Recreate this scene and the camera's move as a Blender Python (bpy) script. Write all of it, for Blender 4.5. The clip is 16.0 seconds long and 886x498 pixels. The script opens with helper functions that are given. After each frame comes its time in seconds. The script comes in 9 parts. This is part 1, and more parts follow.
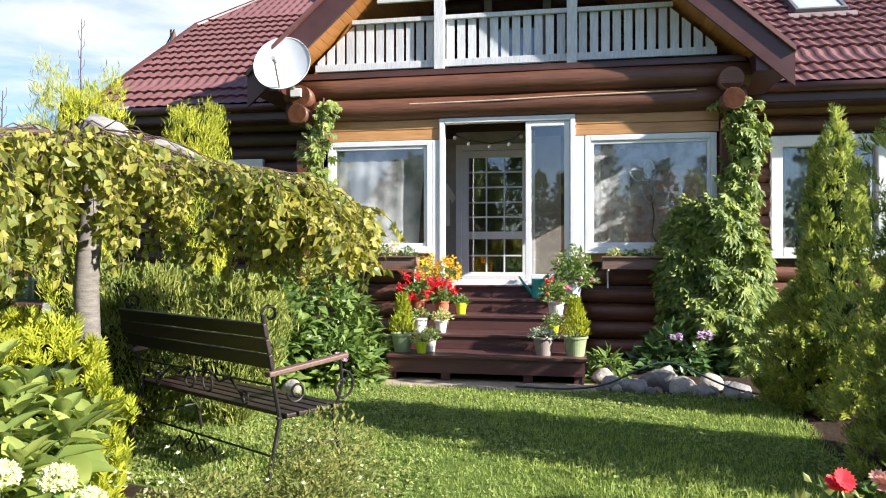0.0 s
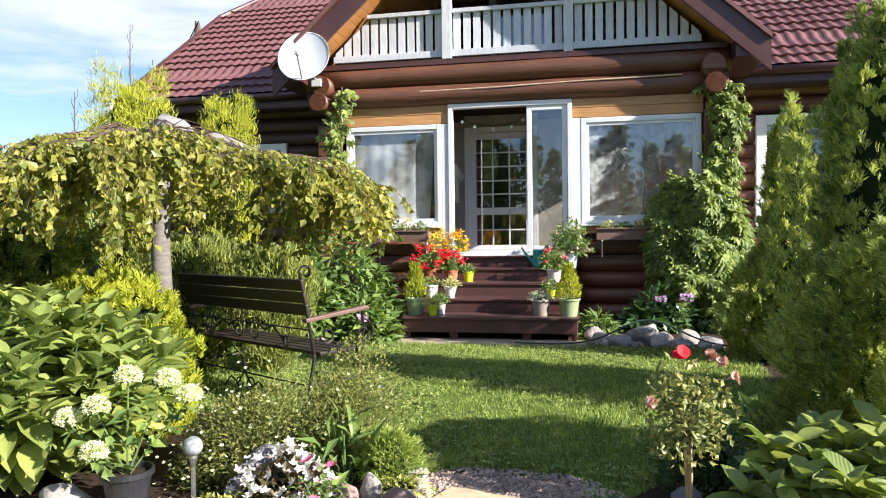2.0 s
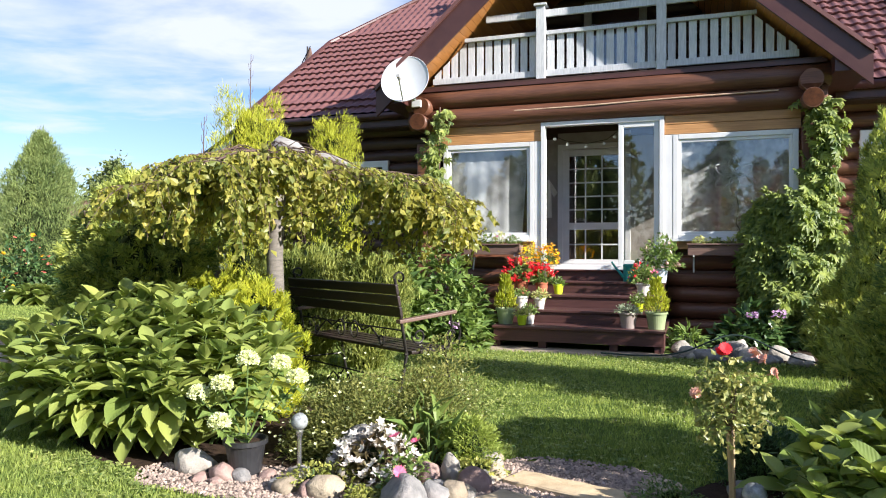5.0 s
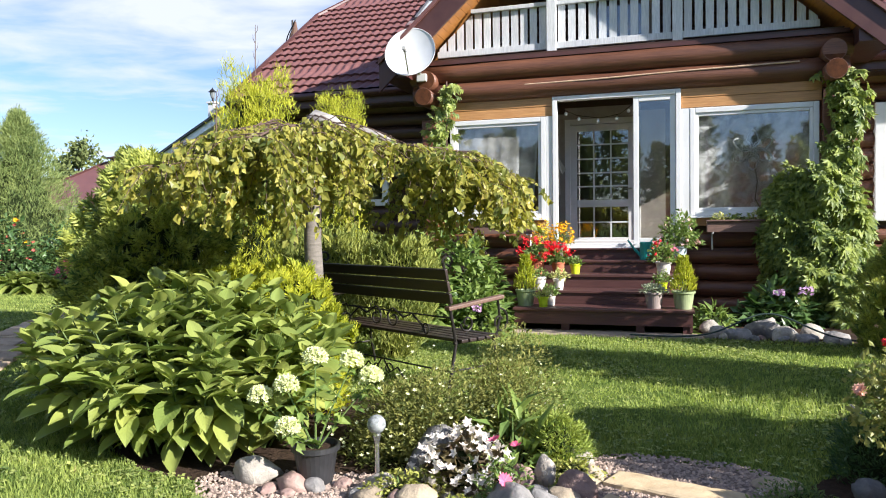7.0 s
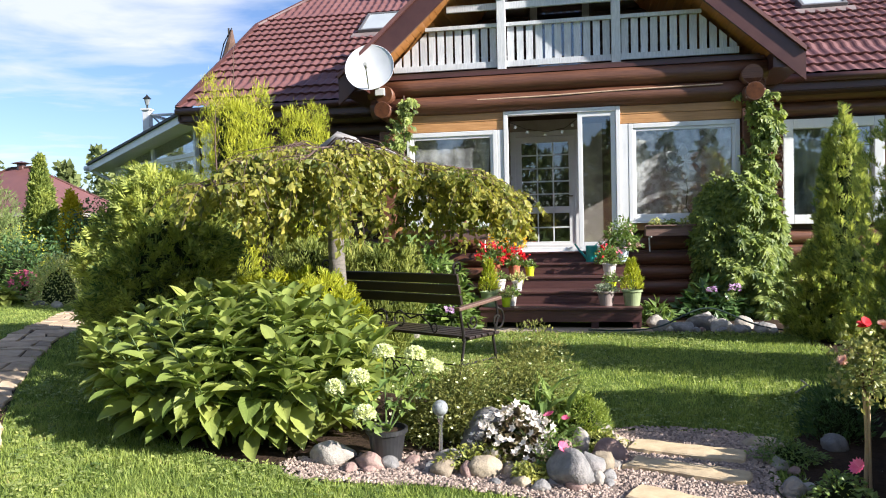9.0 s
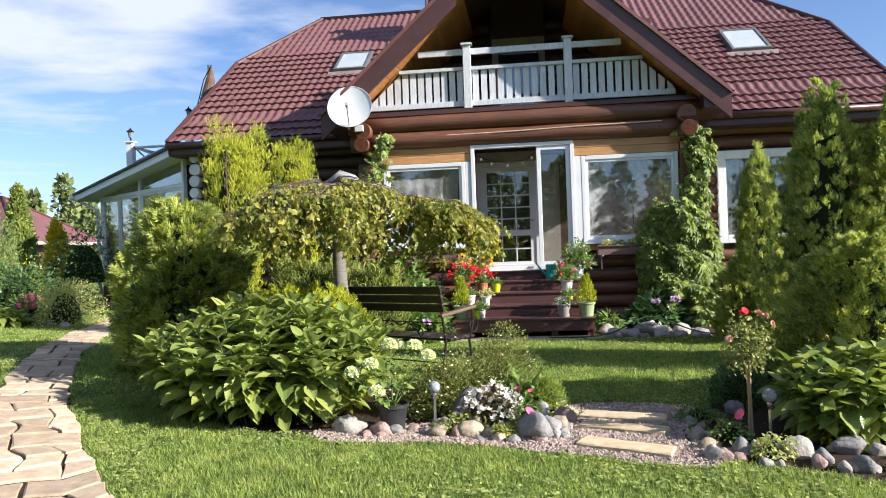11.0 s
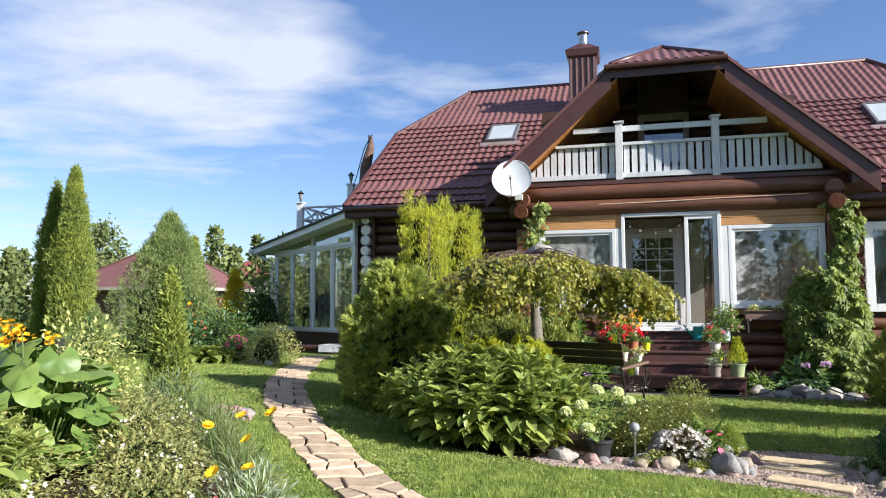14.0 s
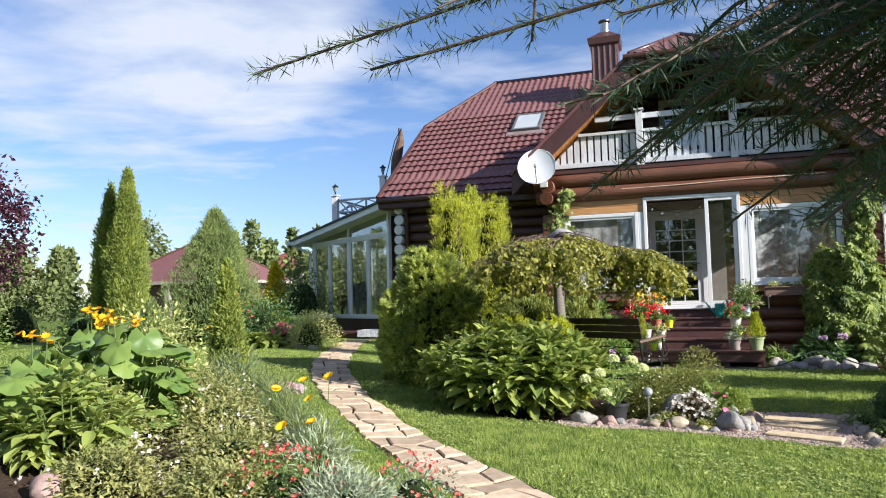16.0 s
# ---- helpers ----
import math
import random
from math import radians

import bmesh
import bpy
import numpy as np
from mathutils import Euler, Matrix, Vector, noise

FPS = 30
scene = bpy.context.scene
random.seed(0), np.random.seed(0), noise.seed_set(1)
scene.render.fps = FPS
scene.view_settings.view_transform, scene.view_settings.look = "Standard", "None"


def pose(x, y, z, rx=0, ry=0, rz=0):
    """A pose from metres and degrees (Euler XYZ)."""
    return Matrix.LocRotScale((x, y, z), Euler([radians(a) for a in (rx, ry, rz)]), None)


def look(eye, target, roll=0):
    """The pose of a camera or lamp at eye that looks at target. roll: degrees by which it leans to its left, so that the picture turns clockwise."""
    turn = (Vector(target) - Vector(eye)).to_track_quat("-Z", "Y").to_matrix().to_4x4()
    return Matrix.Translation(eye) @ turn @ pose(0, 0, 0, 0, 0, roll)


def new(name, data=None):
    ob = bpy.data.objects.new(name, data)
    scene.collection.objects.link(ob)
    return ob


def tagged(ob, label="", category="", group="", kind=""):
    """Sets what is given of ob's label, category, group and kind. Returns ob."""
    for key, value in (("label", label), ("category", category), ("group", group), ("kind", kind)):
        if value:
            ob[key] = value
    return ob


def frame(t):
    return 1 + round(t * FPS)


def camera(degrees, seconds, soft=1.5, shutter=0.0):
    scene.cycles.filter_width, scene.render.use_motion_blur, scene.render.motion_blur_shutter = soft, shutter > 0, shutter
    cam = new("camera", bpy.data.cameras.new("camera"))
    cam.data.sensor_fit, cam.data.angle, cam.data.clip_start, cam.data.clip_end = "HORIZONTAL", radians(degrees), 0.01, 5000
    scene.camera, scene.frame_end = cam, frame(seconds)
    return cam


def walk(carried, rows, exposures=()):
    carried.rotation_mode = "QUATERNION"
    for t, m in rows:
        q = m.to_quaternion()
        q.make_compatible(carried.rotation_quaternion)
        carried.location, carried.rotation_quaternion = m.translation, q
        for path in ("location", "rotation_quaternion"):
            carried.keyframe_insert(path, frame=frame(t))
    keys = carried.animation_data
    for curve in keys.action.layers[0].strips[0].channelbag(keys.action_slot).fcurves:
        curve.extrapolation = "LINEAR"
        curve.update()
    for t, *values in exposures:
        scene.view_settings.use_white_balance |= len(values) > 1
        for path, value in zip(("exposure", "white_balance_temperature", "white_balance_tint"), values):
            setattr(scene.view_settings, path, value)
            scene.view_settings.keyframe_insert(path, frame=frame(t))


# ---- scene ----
cam = camera(63.3, 16.0, soft=1.05)

PATH = [
    (0, (0.019, -0.333, 1.371), (-0.335, 1.636, 1.384), -0.0),
    (0.5, (-0.004, -0.576, 1.376), (-0.355, 1.393, 1.37), -0.4),
    (1, (0.124, -0.818, 1.333), (-0.223, 1.152, 1.308), -0.7),
    (1.5, (0.254, -1.019, 1.337), (-0.103, 0.949, 1.296), -0.9),
    (2, (0.308, -1.286, 1.293), (-0.093, 0.673, 1.249), -0.7),
    (2.5, (0.38, -1.484, 1.29), (-0.075, 0.464, 1.253), -0.5),
    (3, (0.55, -1.642, 1.25), (0.025, 0.288, 1.228), -0.3),
    (3.5, (0.654, -1.764, 1.244), (0.053, 0.143, 1.239), -0.1),
    (4, (0.649, -1.793, 1.243), (-0.019, 0.092, 1.25), 0.1),
    (6.5, (0.066, -1.521, 1.269), (-0.593, 0.367, 1.23), -0.1),
    (7, (-0.163, -1.522, 1.277), (-0.753, 0.388, 1.218), -0.7),
    (7.5, (-0.421, -1.577, 1.316), (-0.921, 0.359, 1.243), -1.0),
    (8, (-0.617, -1.744, 1.348), (-1.034, 0.211, 1.27), -1.1),
    (8.5, (-0.718, -2.012, 1.324), (-1.084, -0.047, 1.254), -1.3),
    (9, (-0.793, -2.331, 1.343), (-1.135, -0.361, 1.289), -1.3),
    (11.5, (-0.8, -3.937, 1.307), (-1.028, -1.95, 1.335), -2.1),
    (12, (-0.81, -4.269, 1.337), (-1.073, -2.287, 1.387), -1.6),
    (12.5, (-0.988, -4.531, 1.36), (-1.309, -2.559, 1.444), -1.0),
    (13, (-1.136, -4.722, 1.364), (-1.519, -2.762, 1.484), -0.5),
    (13.5, (-1.282, -4.932, 1.377), (-1.732, -2.989, 1.523), -0.3),
    (14, (-1.482, -5.129, 1.388), (-2.005, -3.206, 1.552), -0.1),
    (14.5, (-1.487, -5.385, 1.382), (-2.078, -3.482, 1.557), -0.3),
    (15, (-1.415, -5.607, 1.374), (-2.045, -3.718, 1.551), -0.5),
    (15.5, (-1.346, -5.778, 1.357), (-1.982, -3.889, 1.52), -0.9),
    (16, (-1.243, -5.855, 1.314), (-1.852, -3.954, 1.446), -1.5),
]
walk(cam, [(t, look(eye, target, roll)) for t, eye, target, roll in PATH],
     exposures=[(0.0, 1.25, 6200, 12), (4.0, 1.13, 6200, 12), (9.0, 1.10, 6200, 12), (12.0, 1.0, 6100, 11), (16.0, 0.91, 6100, 11)])

# ---- world and sun ----
SUN = Vector((3.35, -1.0, 1.72)).normalized()
world = bpy.data.worlds.new("sky")
scene.world = world
world.use_nodes = True
wn, wl = world.node_tree.nodes, world.node_tree.links
wn.clear()
sky = wn.new("ShaderNodeTexSky")
sky.sky_type, sky.sun_disc = "NISHITA", False
sky.sun_elevation = math.asin(SUN.z)
sky.sun_rotation = math.atan2(SUN.x, SUN.y)
sky.air_density, sky.dust_density, sky.ozone_density = 1.1, 0.3, 3.0
coord = wn.new("ShaderNodeTexCoord")
sep = wn.new("ShaderNodeSeparateXYZ")
wl.new(coord.outputs["Generated"], sep.inputs[0])
# clouds: wisps laid on a flat layer high above, so that they flatten towards the horizon
up = wn.new("ShaderNodeMath"); up.operation = "MAXIMUM"; up.inputs[1].default_value = 0.06
wl.new(sep.outputs[2], up.inputs[0])
flat = wn.new("ShaderNodeVectorMath"); flat.operation = "SCALE"
inv = wn.new("ShaderNodeMath"); inv.operation = "DIVIDE"; inv.inputs[0].default_value = 1.0
wl.new(up.outputs[0], inv.inputs[1])
wl.new(coord.outputs["Generated"], flat.inputs[0]); wl.new(inv.outputs[0], flat.inputs["Scale"])
mapn = wn.new("ShaderNodeMapping")
mapn.inputs["Location"].default_value = (2.3, 0.2, 0.0)
mapn.inputs["Rotation"].default_value = (0, 0, 0.5)
mapn.inputs["Scale"].default_value = (0.62, 0.74, 0.0)
wl.new(flat.outputs[0], mapn.inputs[0])
big = wn.new("ShaderNodeTexNoise"); big.inputs["Scale"].default_value = 0.55; big.inputs["Detail"].default_value = 2
fine = wn.new("ShaderNodeTexNoise"); fine.inputs["Scale"].default_value = 2.1; fine.inputs["Detail"].default_value = 9; fine.inputs["Roughness"].default_value = 0.55; fine.inputs["Distortion"].default_value = 0.25
wl.new(mapn.outputs[0], big.inputs["Vector"]); wl.new(mapn.outputs[0], fine.inputs["Vector"])
mixd = wn.new("ShaderNodeMath"); mixd.operation = "MULTIPLY_ADD"; mixd.inputs[1].default_value = 0.9
wl.new(fine.outputs[0], mixd.inputs[0]); wl.new(big.outputs[0], mixd.inputs[2])
ramp = wn.new("ShaderNodeValToRGB")
ramp.color_ramp.elements[0].position, ramp.color_ramp.elements[1].position = 0.435, 0.60
# the large cloud bank stands over the veranda side, clearer sky elsewhere
bank = wn.new("ShaderNodeVectorMath"); bank.operation = "DOT_PRODUCT"
bank.inputs[1].default_value = Vector((-0.62, 0.72, 0.31)).normalized()
wl.new(coord.outputs["Generated"], bank.inputs[0])
bias = wn.new("ShaderNodeMapRange"); bias.interpolation_type = "SMOOTHSTEP"
bias.inputs[1].default_value, bias.inputs[2].default_value, bias.inputs[3].default_value, bias.inputs[4].default_value = 0.945, 0.985, -0.09, 0.19
wl.new(bank.outputs["Value"], bias.inputs[0])
cover = wn.new("ShaderNodeMath"); cover.operation = "ADD"
wl.new(mixd.outputs[0], cover.inputs[0]); wl.new(bias.outputs[0], cover.inputs[1])
low = wn.new("ShaderNodeMapRange"); low.interpolation_type = "SMOOTHSTEP"
low.inputs[1].default_value, low.inputs[2].default_value, low.inputs[3].default_value, low.inputs[4].default_value = 0.14, 0.27, -0.26, 0.0
wl.new(sep.outputs[2], low.inputs[0])
thin = wn.new("ShaderNodeMath"); thin.operation = "ADD"
wl.new(cover.outputs[0], thin.inputs[0]); wl.new(low.outputs[0], thin.inputs[1])
half = wn.new("ShaderNodeMath"); half.operation = "MULTIPLY"; half.inputs[1].default_value = 0.5
wl.new(thin.outputs[0], half.inputs[0]); wl.new(half.outputs[0], ramp.inputs[0])
cap = wn.new("ShaderNodeMath"); cap.operation = "MULTIPLY"; cap.inputs[1].default_value = 0.92
wl.new(ramp.outputs[0], cap.inputs[0])
mixc = wn.new("ShaderNodeMix"); mixc.data_type = "RGBA"
mixc.inputs["B"].default_value = (6.3, 6.55, 7.1, 1)
wl.new(cap.outputs[0], mixc.inputs["Factor"])
clear = wn.new("ShaderNodeMix"); clear.data_type, clear.blend_type = "RGBA", "MULTIPLY"
clear.inputs["Factor"].default_value = 1.0
clear.inputs["B"].default_value = (0.98, 1.0, 1.16, 1)
wl.new(sky.outputs[0], clear.inputs["A"]); wl.new(clear.outputs["Result"], mixc.inputs["A"])
bg = wn.new("ShaderNodeBackground"); bg.inputs[1].default_value = 0.072
wl.new(mixc.outputs["Result"], bg.inputs[0])
wl.new(bg.outputs[0], wn.new("ShaderNodeOutputWorld").inputs[0])

sun = new("sun", bpy.data.lights.new("sun", "SUN"))
sun.data.energy, sun.data.angle, sun.data.color = 5.75, radians(0.55), (1.0, 0.94, 0.85)
sun.matrix_world = look(SUN * 50, (0, 0, 0))

# ---- materials ----
def shader(name):
    m = bpy.data.materials.new(name)
    m.use_nodes = True
    n, l = m.node_tree.nodes, m.node_tree.links
    return m, n, l, n["Principled BSDF"]


def surface(name, a, b=None, rough=0.6, scale=6.0, bump=0.2, metal=0.0, stretch=(1, 1, 1), spread=0.12, stain=None, distance=0.004, spec=0.5):
    """A worn surface: two tones by grain, slow stains, a tone by piece, fine relief."""
    m, n, l, p = shader(name)
    b = b or tuple(c * 0.7 for c in a)
    tc = n.new("ShaderNodeTexCoord")
    mp = n.new("ShaderNodeMapping"); mp.inputs["Scale"].default_value = stretch
    l.new(tc.outputs["Object"], mp.inputs[0])
    g = n.new("ShaderNodeTexNoise"); g.inputs["Scale"].default_value = scale; g.inputs["Detail"].default_value = 8; g.inputs["Roughness"].default_value = 0.65
    l.new(mp.outputs[0], g.inputs["Vector"])
    s = n.new("ShaderNodeTexNoise"); s.inputs["Scale"].default_value = scale * 0.13; s.inputs["Detail"].default_value = 4
    l.new(tc.outputs["Object"], s.inputs["Vector"])
    r = n.new("ShaderNodeValToRGB")
    r.color_ramp.elements[0].position, r.color_ramp.elements[1].position = 0.32, 0.68
    r.color_ramp.elements[0].color, r.color_ramp.elements[1].color = (*b, 1), (*a, 1)
    l.new(g.outputs[0], r.inputs[0])
    st = n.new("ShaderNodeMix"); st.data_type = "RGBA"
    st.inputs["B"].default_value = (*(stain or tuple(c * 0.55 for c in b)), 1)
    sr = n.new("ShaderNodeMapRange"); sr.inputs[1].default_value, sr.inputs[2].default_value, sr.inputs[4].default_value = 0.45, 0.8, 0.55
    l.new(s.outputs[0], sr.inputs[0]); l.new(sr.outputs[0], st.inputs["Factor"]); l.new(r.outputs[0], st.inputs["A"])
    oi = n.new("ShaderNodeObjectInfo")
    hv = n.new("ShaderNodeHueSaturation")
    vr = n.new("ShaderNodeMapRange"); vr.inputs[3].default_value, vr.inputs[4].default_value = 1 - spread, 1 + spread
    l.new(oi.outputs["Random"], vr.inputs[0]); l.new(vr.outputs[0], hv.inputs["Value"]); l.new(st.outputs["Result"], hv.inputs["Color"])
    l.new(hv.outputs[0], p.inputs["Base Color"])
    rr = n.new("ShaderNodeMapRange"); rr.inputs[3].default_value, rr.inputs[4].default_value = max(0.05, rough - 0.12), min(1, rough + 0.12)
    l.new(g.outputs[0], rr.inputs[0]); l.new(rr.outputs[0], p.inputs["Roughness"])
    p.inputs["Metallic"].default_value = metal
    p.inputs["Specular IOR Level"].default_value = spec
    bp = n.new("ShaderNodeBump"); bp.inputs["Strength"].default_value = bump; bp.inputs["Distance"].default_value = distance
    l.new(g.outputs[0], bp.inputs["Height"]); l.new(bp.outputs[0], p.inputs["Normal"])
    return m


def leafy(name, a, b, rough=0.45, glow=0.35, patch=0.8, c=None, spec=0.4):
    """Leaves: a tone by leaf, slow drifts over the plant, light let through."""
    m, n, l, p = shader(name)
    if a[1] > a[0] * 1.5 and a[1] > a[2]:
        a, b = ((q[0] * 1.24, q[1], q[2] * 1.3 + 0.008) for q in (a, b))
    geo = n.new("ShaderNodeNewGeometry")
    oi = n.new("ShaderNodeObjectInfo")
    add = n.new("ShaderNodeMath"); add.operation = "ADD"
    l.new(geo.outputs["Random Per Island"], add.inputs[0]); l.new(oi.outputs["Random"], add.inputs[1])
    fr = n.new("ShaderNodeMath"); fr.operation = "FRACT"; l.new(add.outputs[0], fr.inputs[0])
    tc = n.new("ShaderNodeTexCoord")
    nz = n.new("ShaderNodeTexNoise"); nz.inputs["Scale"].default_value = patch * 3; nz.inputs["Detail"].default_value = 3
    l.new(tc.outputs["Object"], nz.inputs["Vector"])
    mx = n.new("ShaderNodeMath"); mx.operation = "MULTIPLY_ADD"; mx.inputs[1].default_value = 0.55
    l.new(fr.outputs[0], mx.inputs[0])
    sc = n.new("ShaderNodeMath"); sc.operation = "MULTIPLY_ADD"; sc.inputs[1].default_value = 1.2; sc.inputs[2].default_value = -0.37
    l.new(nz.outputs[0], sc.inputs[0]); l.new(sc.outputs[0], mx.inputs[2])
    r = n.new("ShaderNodeValToRGB")
    r.color_ramp.elements[0].color, r.color_ramp.elements[1].color = (*a, 1), (*b, 1)
    r.color_ramp.elements[0].position, r.color_ramp.elements[1].position = 0.1, 0.85
    if c:
        e = r.color_ramp.elements.new(0.97); e.color = (*c, 1)
    l.new(mx.outputs[0], r.inputs[0])
    l.new(r.outputs[0], p.inputs["Base Color"])
    p.inputs["Roughness"].default_value = rough
    p.inputs["Specular IOR Level"].default_value = spec
    tr = n.new("ShaderNodeBsdfTranslucent")
    br = n.new("ShaderNodeHueSaturation"); br.inputs["Value"].default_value = 1.35; br.inputs["Saturation"].default_value = 1.1
    l.new(r.outputs[0], br.inputs["Color"]); l.new(br.outputs[0], tr.inputs[0])
    ms = n.new("ShaderNodeMixShader"); ms.inputs[0].default_value = glow
    l.new(p.outputs[0], ms.inputs[1]); l.new(tr.outputs[0], ms.inputs[2])
    l.new(ms.outputs[0], n["Material Output"].inputs[0])
    return m


def pane_glass(name, tint=(0.97, 0.98, 0.98), gain=1.3):
    m, n, l, p = shader(name)
    tr = n.new("ShaderNodeBsdfTransparent"); tr.inputs[0].default_value = (*tint, 1)
    gl = n.new("ShaderNodeBsdfGlossy"); gl.inputs["Roughness"].default_value = 0.02
    fr = n.new("ShaderNodeFresnel"); fr.inputs[0].default_value = 1.75
    ad = n.new("ShaderNodeMath"); ad.operation = "MULTIPLY_ADD"; ad.inputs[1].default_value = gain; ad.inputs[2].default_value = 0.05; ad.use_clamp = True
    l.new(fr.outputs[0], ad.inputs[0])
    ms = n.new("ShaderNodeMixShader")
    l.new(ad.outputs[0], ms.inputs[0]); l.new(tr.outputs[0], ms.inputs[1]); l.new(gl.outputs[0], ms.inputs[2])
    l.new(ms.outputs[0], n["Material Output"].inputs[0])
    return m


def lace(name, scale):
    """Thin white net with a woven figure: denser where the figure is."""
    m, n, l, p = shader(name)
    tc = n.new("ShaderNodeTexCoord")
    v = n.new("ShaderNodeTexVoronoi"); v.inputs["Scale"].default_value = scale; v.feature = "SMOOTH_F1"
    nz = n.new("ShaderNodeTexNoise"); nz.inputs["Scale"].default_value = scale * 0.8; nz.inputs["Detail"].default_value = 4
    l.new(tc.outputs["Object"], nz.inputs["Vector"]); l.new(tc.outputs["Object"], v.inputs["Vector"])
    mr = n.new("ShaderNodeMapRange"); mr.inputs[1].default_value, mr.inputs[2].default_value = 0.4, 0.6
    mr.inputs[3].default_value, mr.inputs[4].default_value = 0.32, 0.88
    l.new(nz.outputs[0], mr.inputs[0])
    p.inputs["Base Color"].default_value = (0.76, 0.77, 0.77, 1); p.inputs["Roughness"].default_value = 0.9
    tl = n.new("ShaderNodeBsdfTranslucent"); tl.inputs[0].default_value = (0.85, 0.86, 0.86, 1)
    m1 = n.new("ShaderNodeMixShader"); m1.inputs[0].default_value = 0.12
    l.new(p.outputs[0], m1.inputs[1]); l.new(tl.outputs[0], m1.inputs[2])
    tr = n.new("ShaderNodeBsdfTransparent")
    m2 = n.new("ShaderNodeMixShader")
    l.new(mr.outputs[0], m2.inputs[0]); l.new(tr.outputs[0], m2.inputs[1]); l.new(m1.outputs[0], m2.inputs[2])
    l.new(m2.outputs[0], n["Material Output"].inputs[0])
    return m


GRAINX = (0.6, 9, 9)
LAWN = surface("lawn_turf", (0.14, 0.195, 0.038), (0.06, 0.095, 0.02), 0.9, 46, 0.6, stain=(0.12, 0.16, 0.04), distance=0.02, spec=0.1)
BLADE = leafy("grass_blade", (0.082, 0.165, 0.025), (0.335, 0.48, 0.09), 0.55, 0.42, 1.4, c=(0.40, 0.36, 0.14), spec=0.25)
SOIL = surface("soil", (0.07, 0.045, 0.03), (0.03, 0.02, 0.014), 0.95, 30, 0.8, distance=0.02, spec=0.1)
GRAVELBED = surface("gravel_bed", (0.34, 0.26, 0.215), (0.17, 0.13, 0.105), 0.9, 60, 0.8, distance=0.02, spec=0.2)
PEBBLE = leafy("pebble", (0.20, 0.15, 0.125), (0.45, 0.345, 0.275), 0.8, 0.0, 3.0, c=(0.56, 0.53, 0.50))
FLAG = surface("sandstone_flag", (0.55, 0.42, 0.29), (0.37, 0.275, 0.185), 0.9, 11, 0.8, spread=0.26, stain=(0.30, 0.235, 0.175), distance=0.012, spec=0.2)
ROCKS = [surface("rock_" + k, a, b, 0.85, 18, 0.9, spread=0.22, stain=st, distance=0.02, spec=0.25) for k, a, b, st in (
    ("grey", (0.30, 0.285, 0.27), (0.15, 0.148, 0.145), (0.22, 0.17, 0.15)), ("pink", (0.40, 0.27, 0.225), (0.25, 0.165, 0.145), (0.38, 0.30, 0.27)),
    ("tan", (0.42, 0.345, 0.25), (0.26, 0.21, 0.15), (0.30, 0.28, 0.20)), ("pale", (0.42, 0.38, 0.325), (0.26, 0.235, 0.205), (0.28, 0.26, 0.22)))]
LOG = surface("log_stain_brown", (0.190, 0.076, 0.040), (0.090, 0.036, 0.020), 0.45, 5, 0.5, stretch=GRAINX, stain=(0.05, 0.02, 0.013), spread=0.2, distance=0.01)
# darker copy of the log stain: shade painted into sheltered and indoor timber
LOGDARK = surface("log_stain_shaded", (0.085, 0.036, 0.022), (0.04, 0.018, 0.012), 0.5, 5, 0.5, stretch=GRAINX, spread=0.2, distance=0.01)
CUT = surface("log_cut", (0.13, 0.05, 0.022), (0.06, 0.024, 0.013), 0.85, 14, 0.6, spec=0.1)
HONEY = surface("honey_board", (0.56, 0.30, 0.12), (0.36, 0.17, 0.06), 0.5, 5, 0.3, stretch=GRAINX, spread=0.18)
SOFFIT = surface("soffit_board", (0.60, 0.27, 0.075), (0.40, 0.16, 0.04), 0.45, 5, 0.3, stretch=(9, 0.6, 9), spread=0.12)
WHITEWASH = surface("whitewashed_wood", (0.69, 0.70, 0.71), (0.42, 0.44, 0.47), 0.75, 7, 0.5, stretch=(9, 9, 0.9), stain=(0.62, 0.60, 0.56), spread=0.08, distance=0.006)
PVC = surface("white_frame", (0.74, 0.74, 0.735), (0.66, 0.66, 0.66), 0.35, 4, 0.05, stain=(0.66, 0.65, 0.62), spread=0.02)
WHITELOG = surface("white_log_end", (0.82, 0.82, 0.80), (0.66, 0.66, 0.64), 0.7, 9, 0.4, spread=0.05)
TILE = surface("metal_tile", (0.185, 0.084, 0.078), (0.145, 0.064, 0.059), 0.50, 3, 0.15, stain=(0.112, 0.052, 0.048), spread=0.02, distance=0.003, spec=0.4)
TRIM = surface("brown_metal_trim", (0.095, 0.040, 0.033), (0.07, 0.028, 0.024), 0.35, 4, 0.1, spread=0.08)
DECK = surface("deck_board", (0.105, 0.042, 0.036), (0.06, 0.024, 0.022), 0.5, 6, 0.5, stretch=(0.5, 10, 10), spread=0.15, distance=0.004)
BENCHW = surface("bench_slat", (0.038, 0.022, 0.018), (0.018, 0.011, 0.010), 0.45, 6, 0.4, stretch=(0.6, 9, 9), spread=0.2)
ARMW = surface("bench_arm_wood", (0.20, 0.12, 0.085), (0.11, 0.065, 0.05), 0.5, 6, 0.4, stretch=(0.6, 9, 9))
IRON = surface("wrought_iron", (0.05, 0.043, 0.038), (0.02, 0.018, 0.016), 0.5, 20, 0.3, metal=0.6)
DISH = surface("dish_white", (0.68, 0.69, 0.70), (0.60, 0.61, 0.62), 0.4, 3, 0.05, stain=(0.6, 0.6, 0.58))
STEEL = surface("steel", (0.62, 0.62, 0.62), (0.45, 0.45, 0.45), 0.25, 8, 0.1, metal=0.9)
GLASS = pane_glass("window_glass")
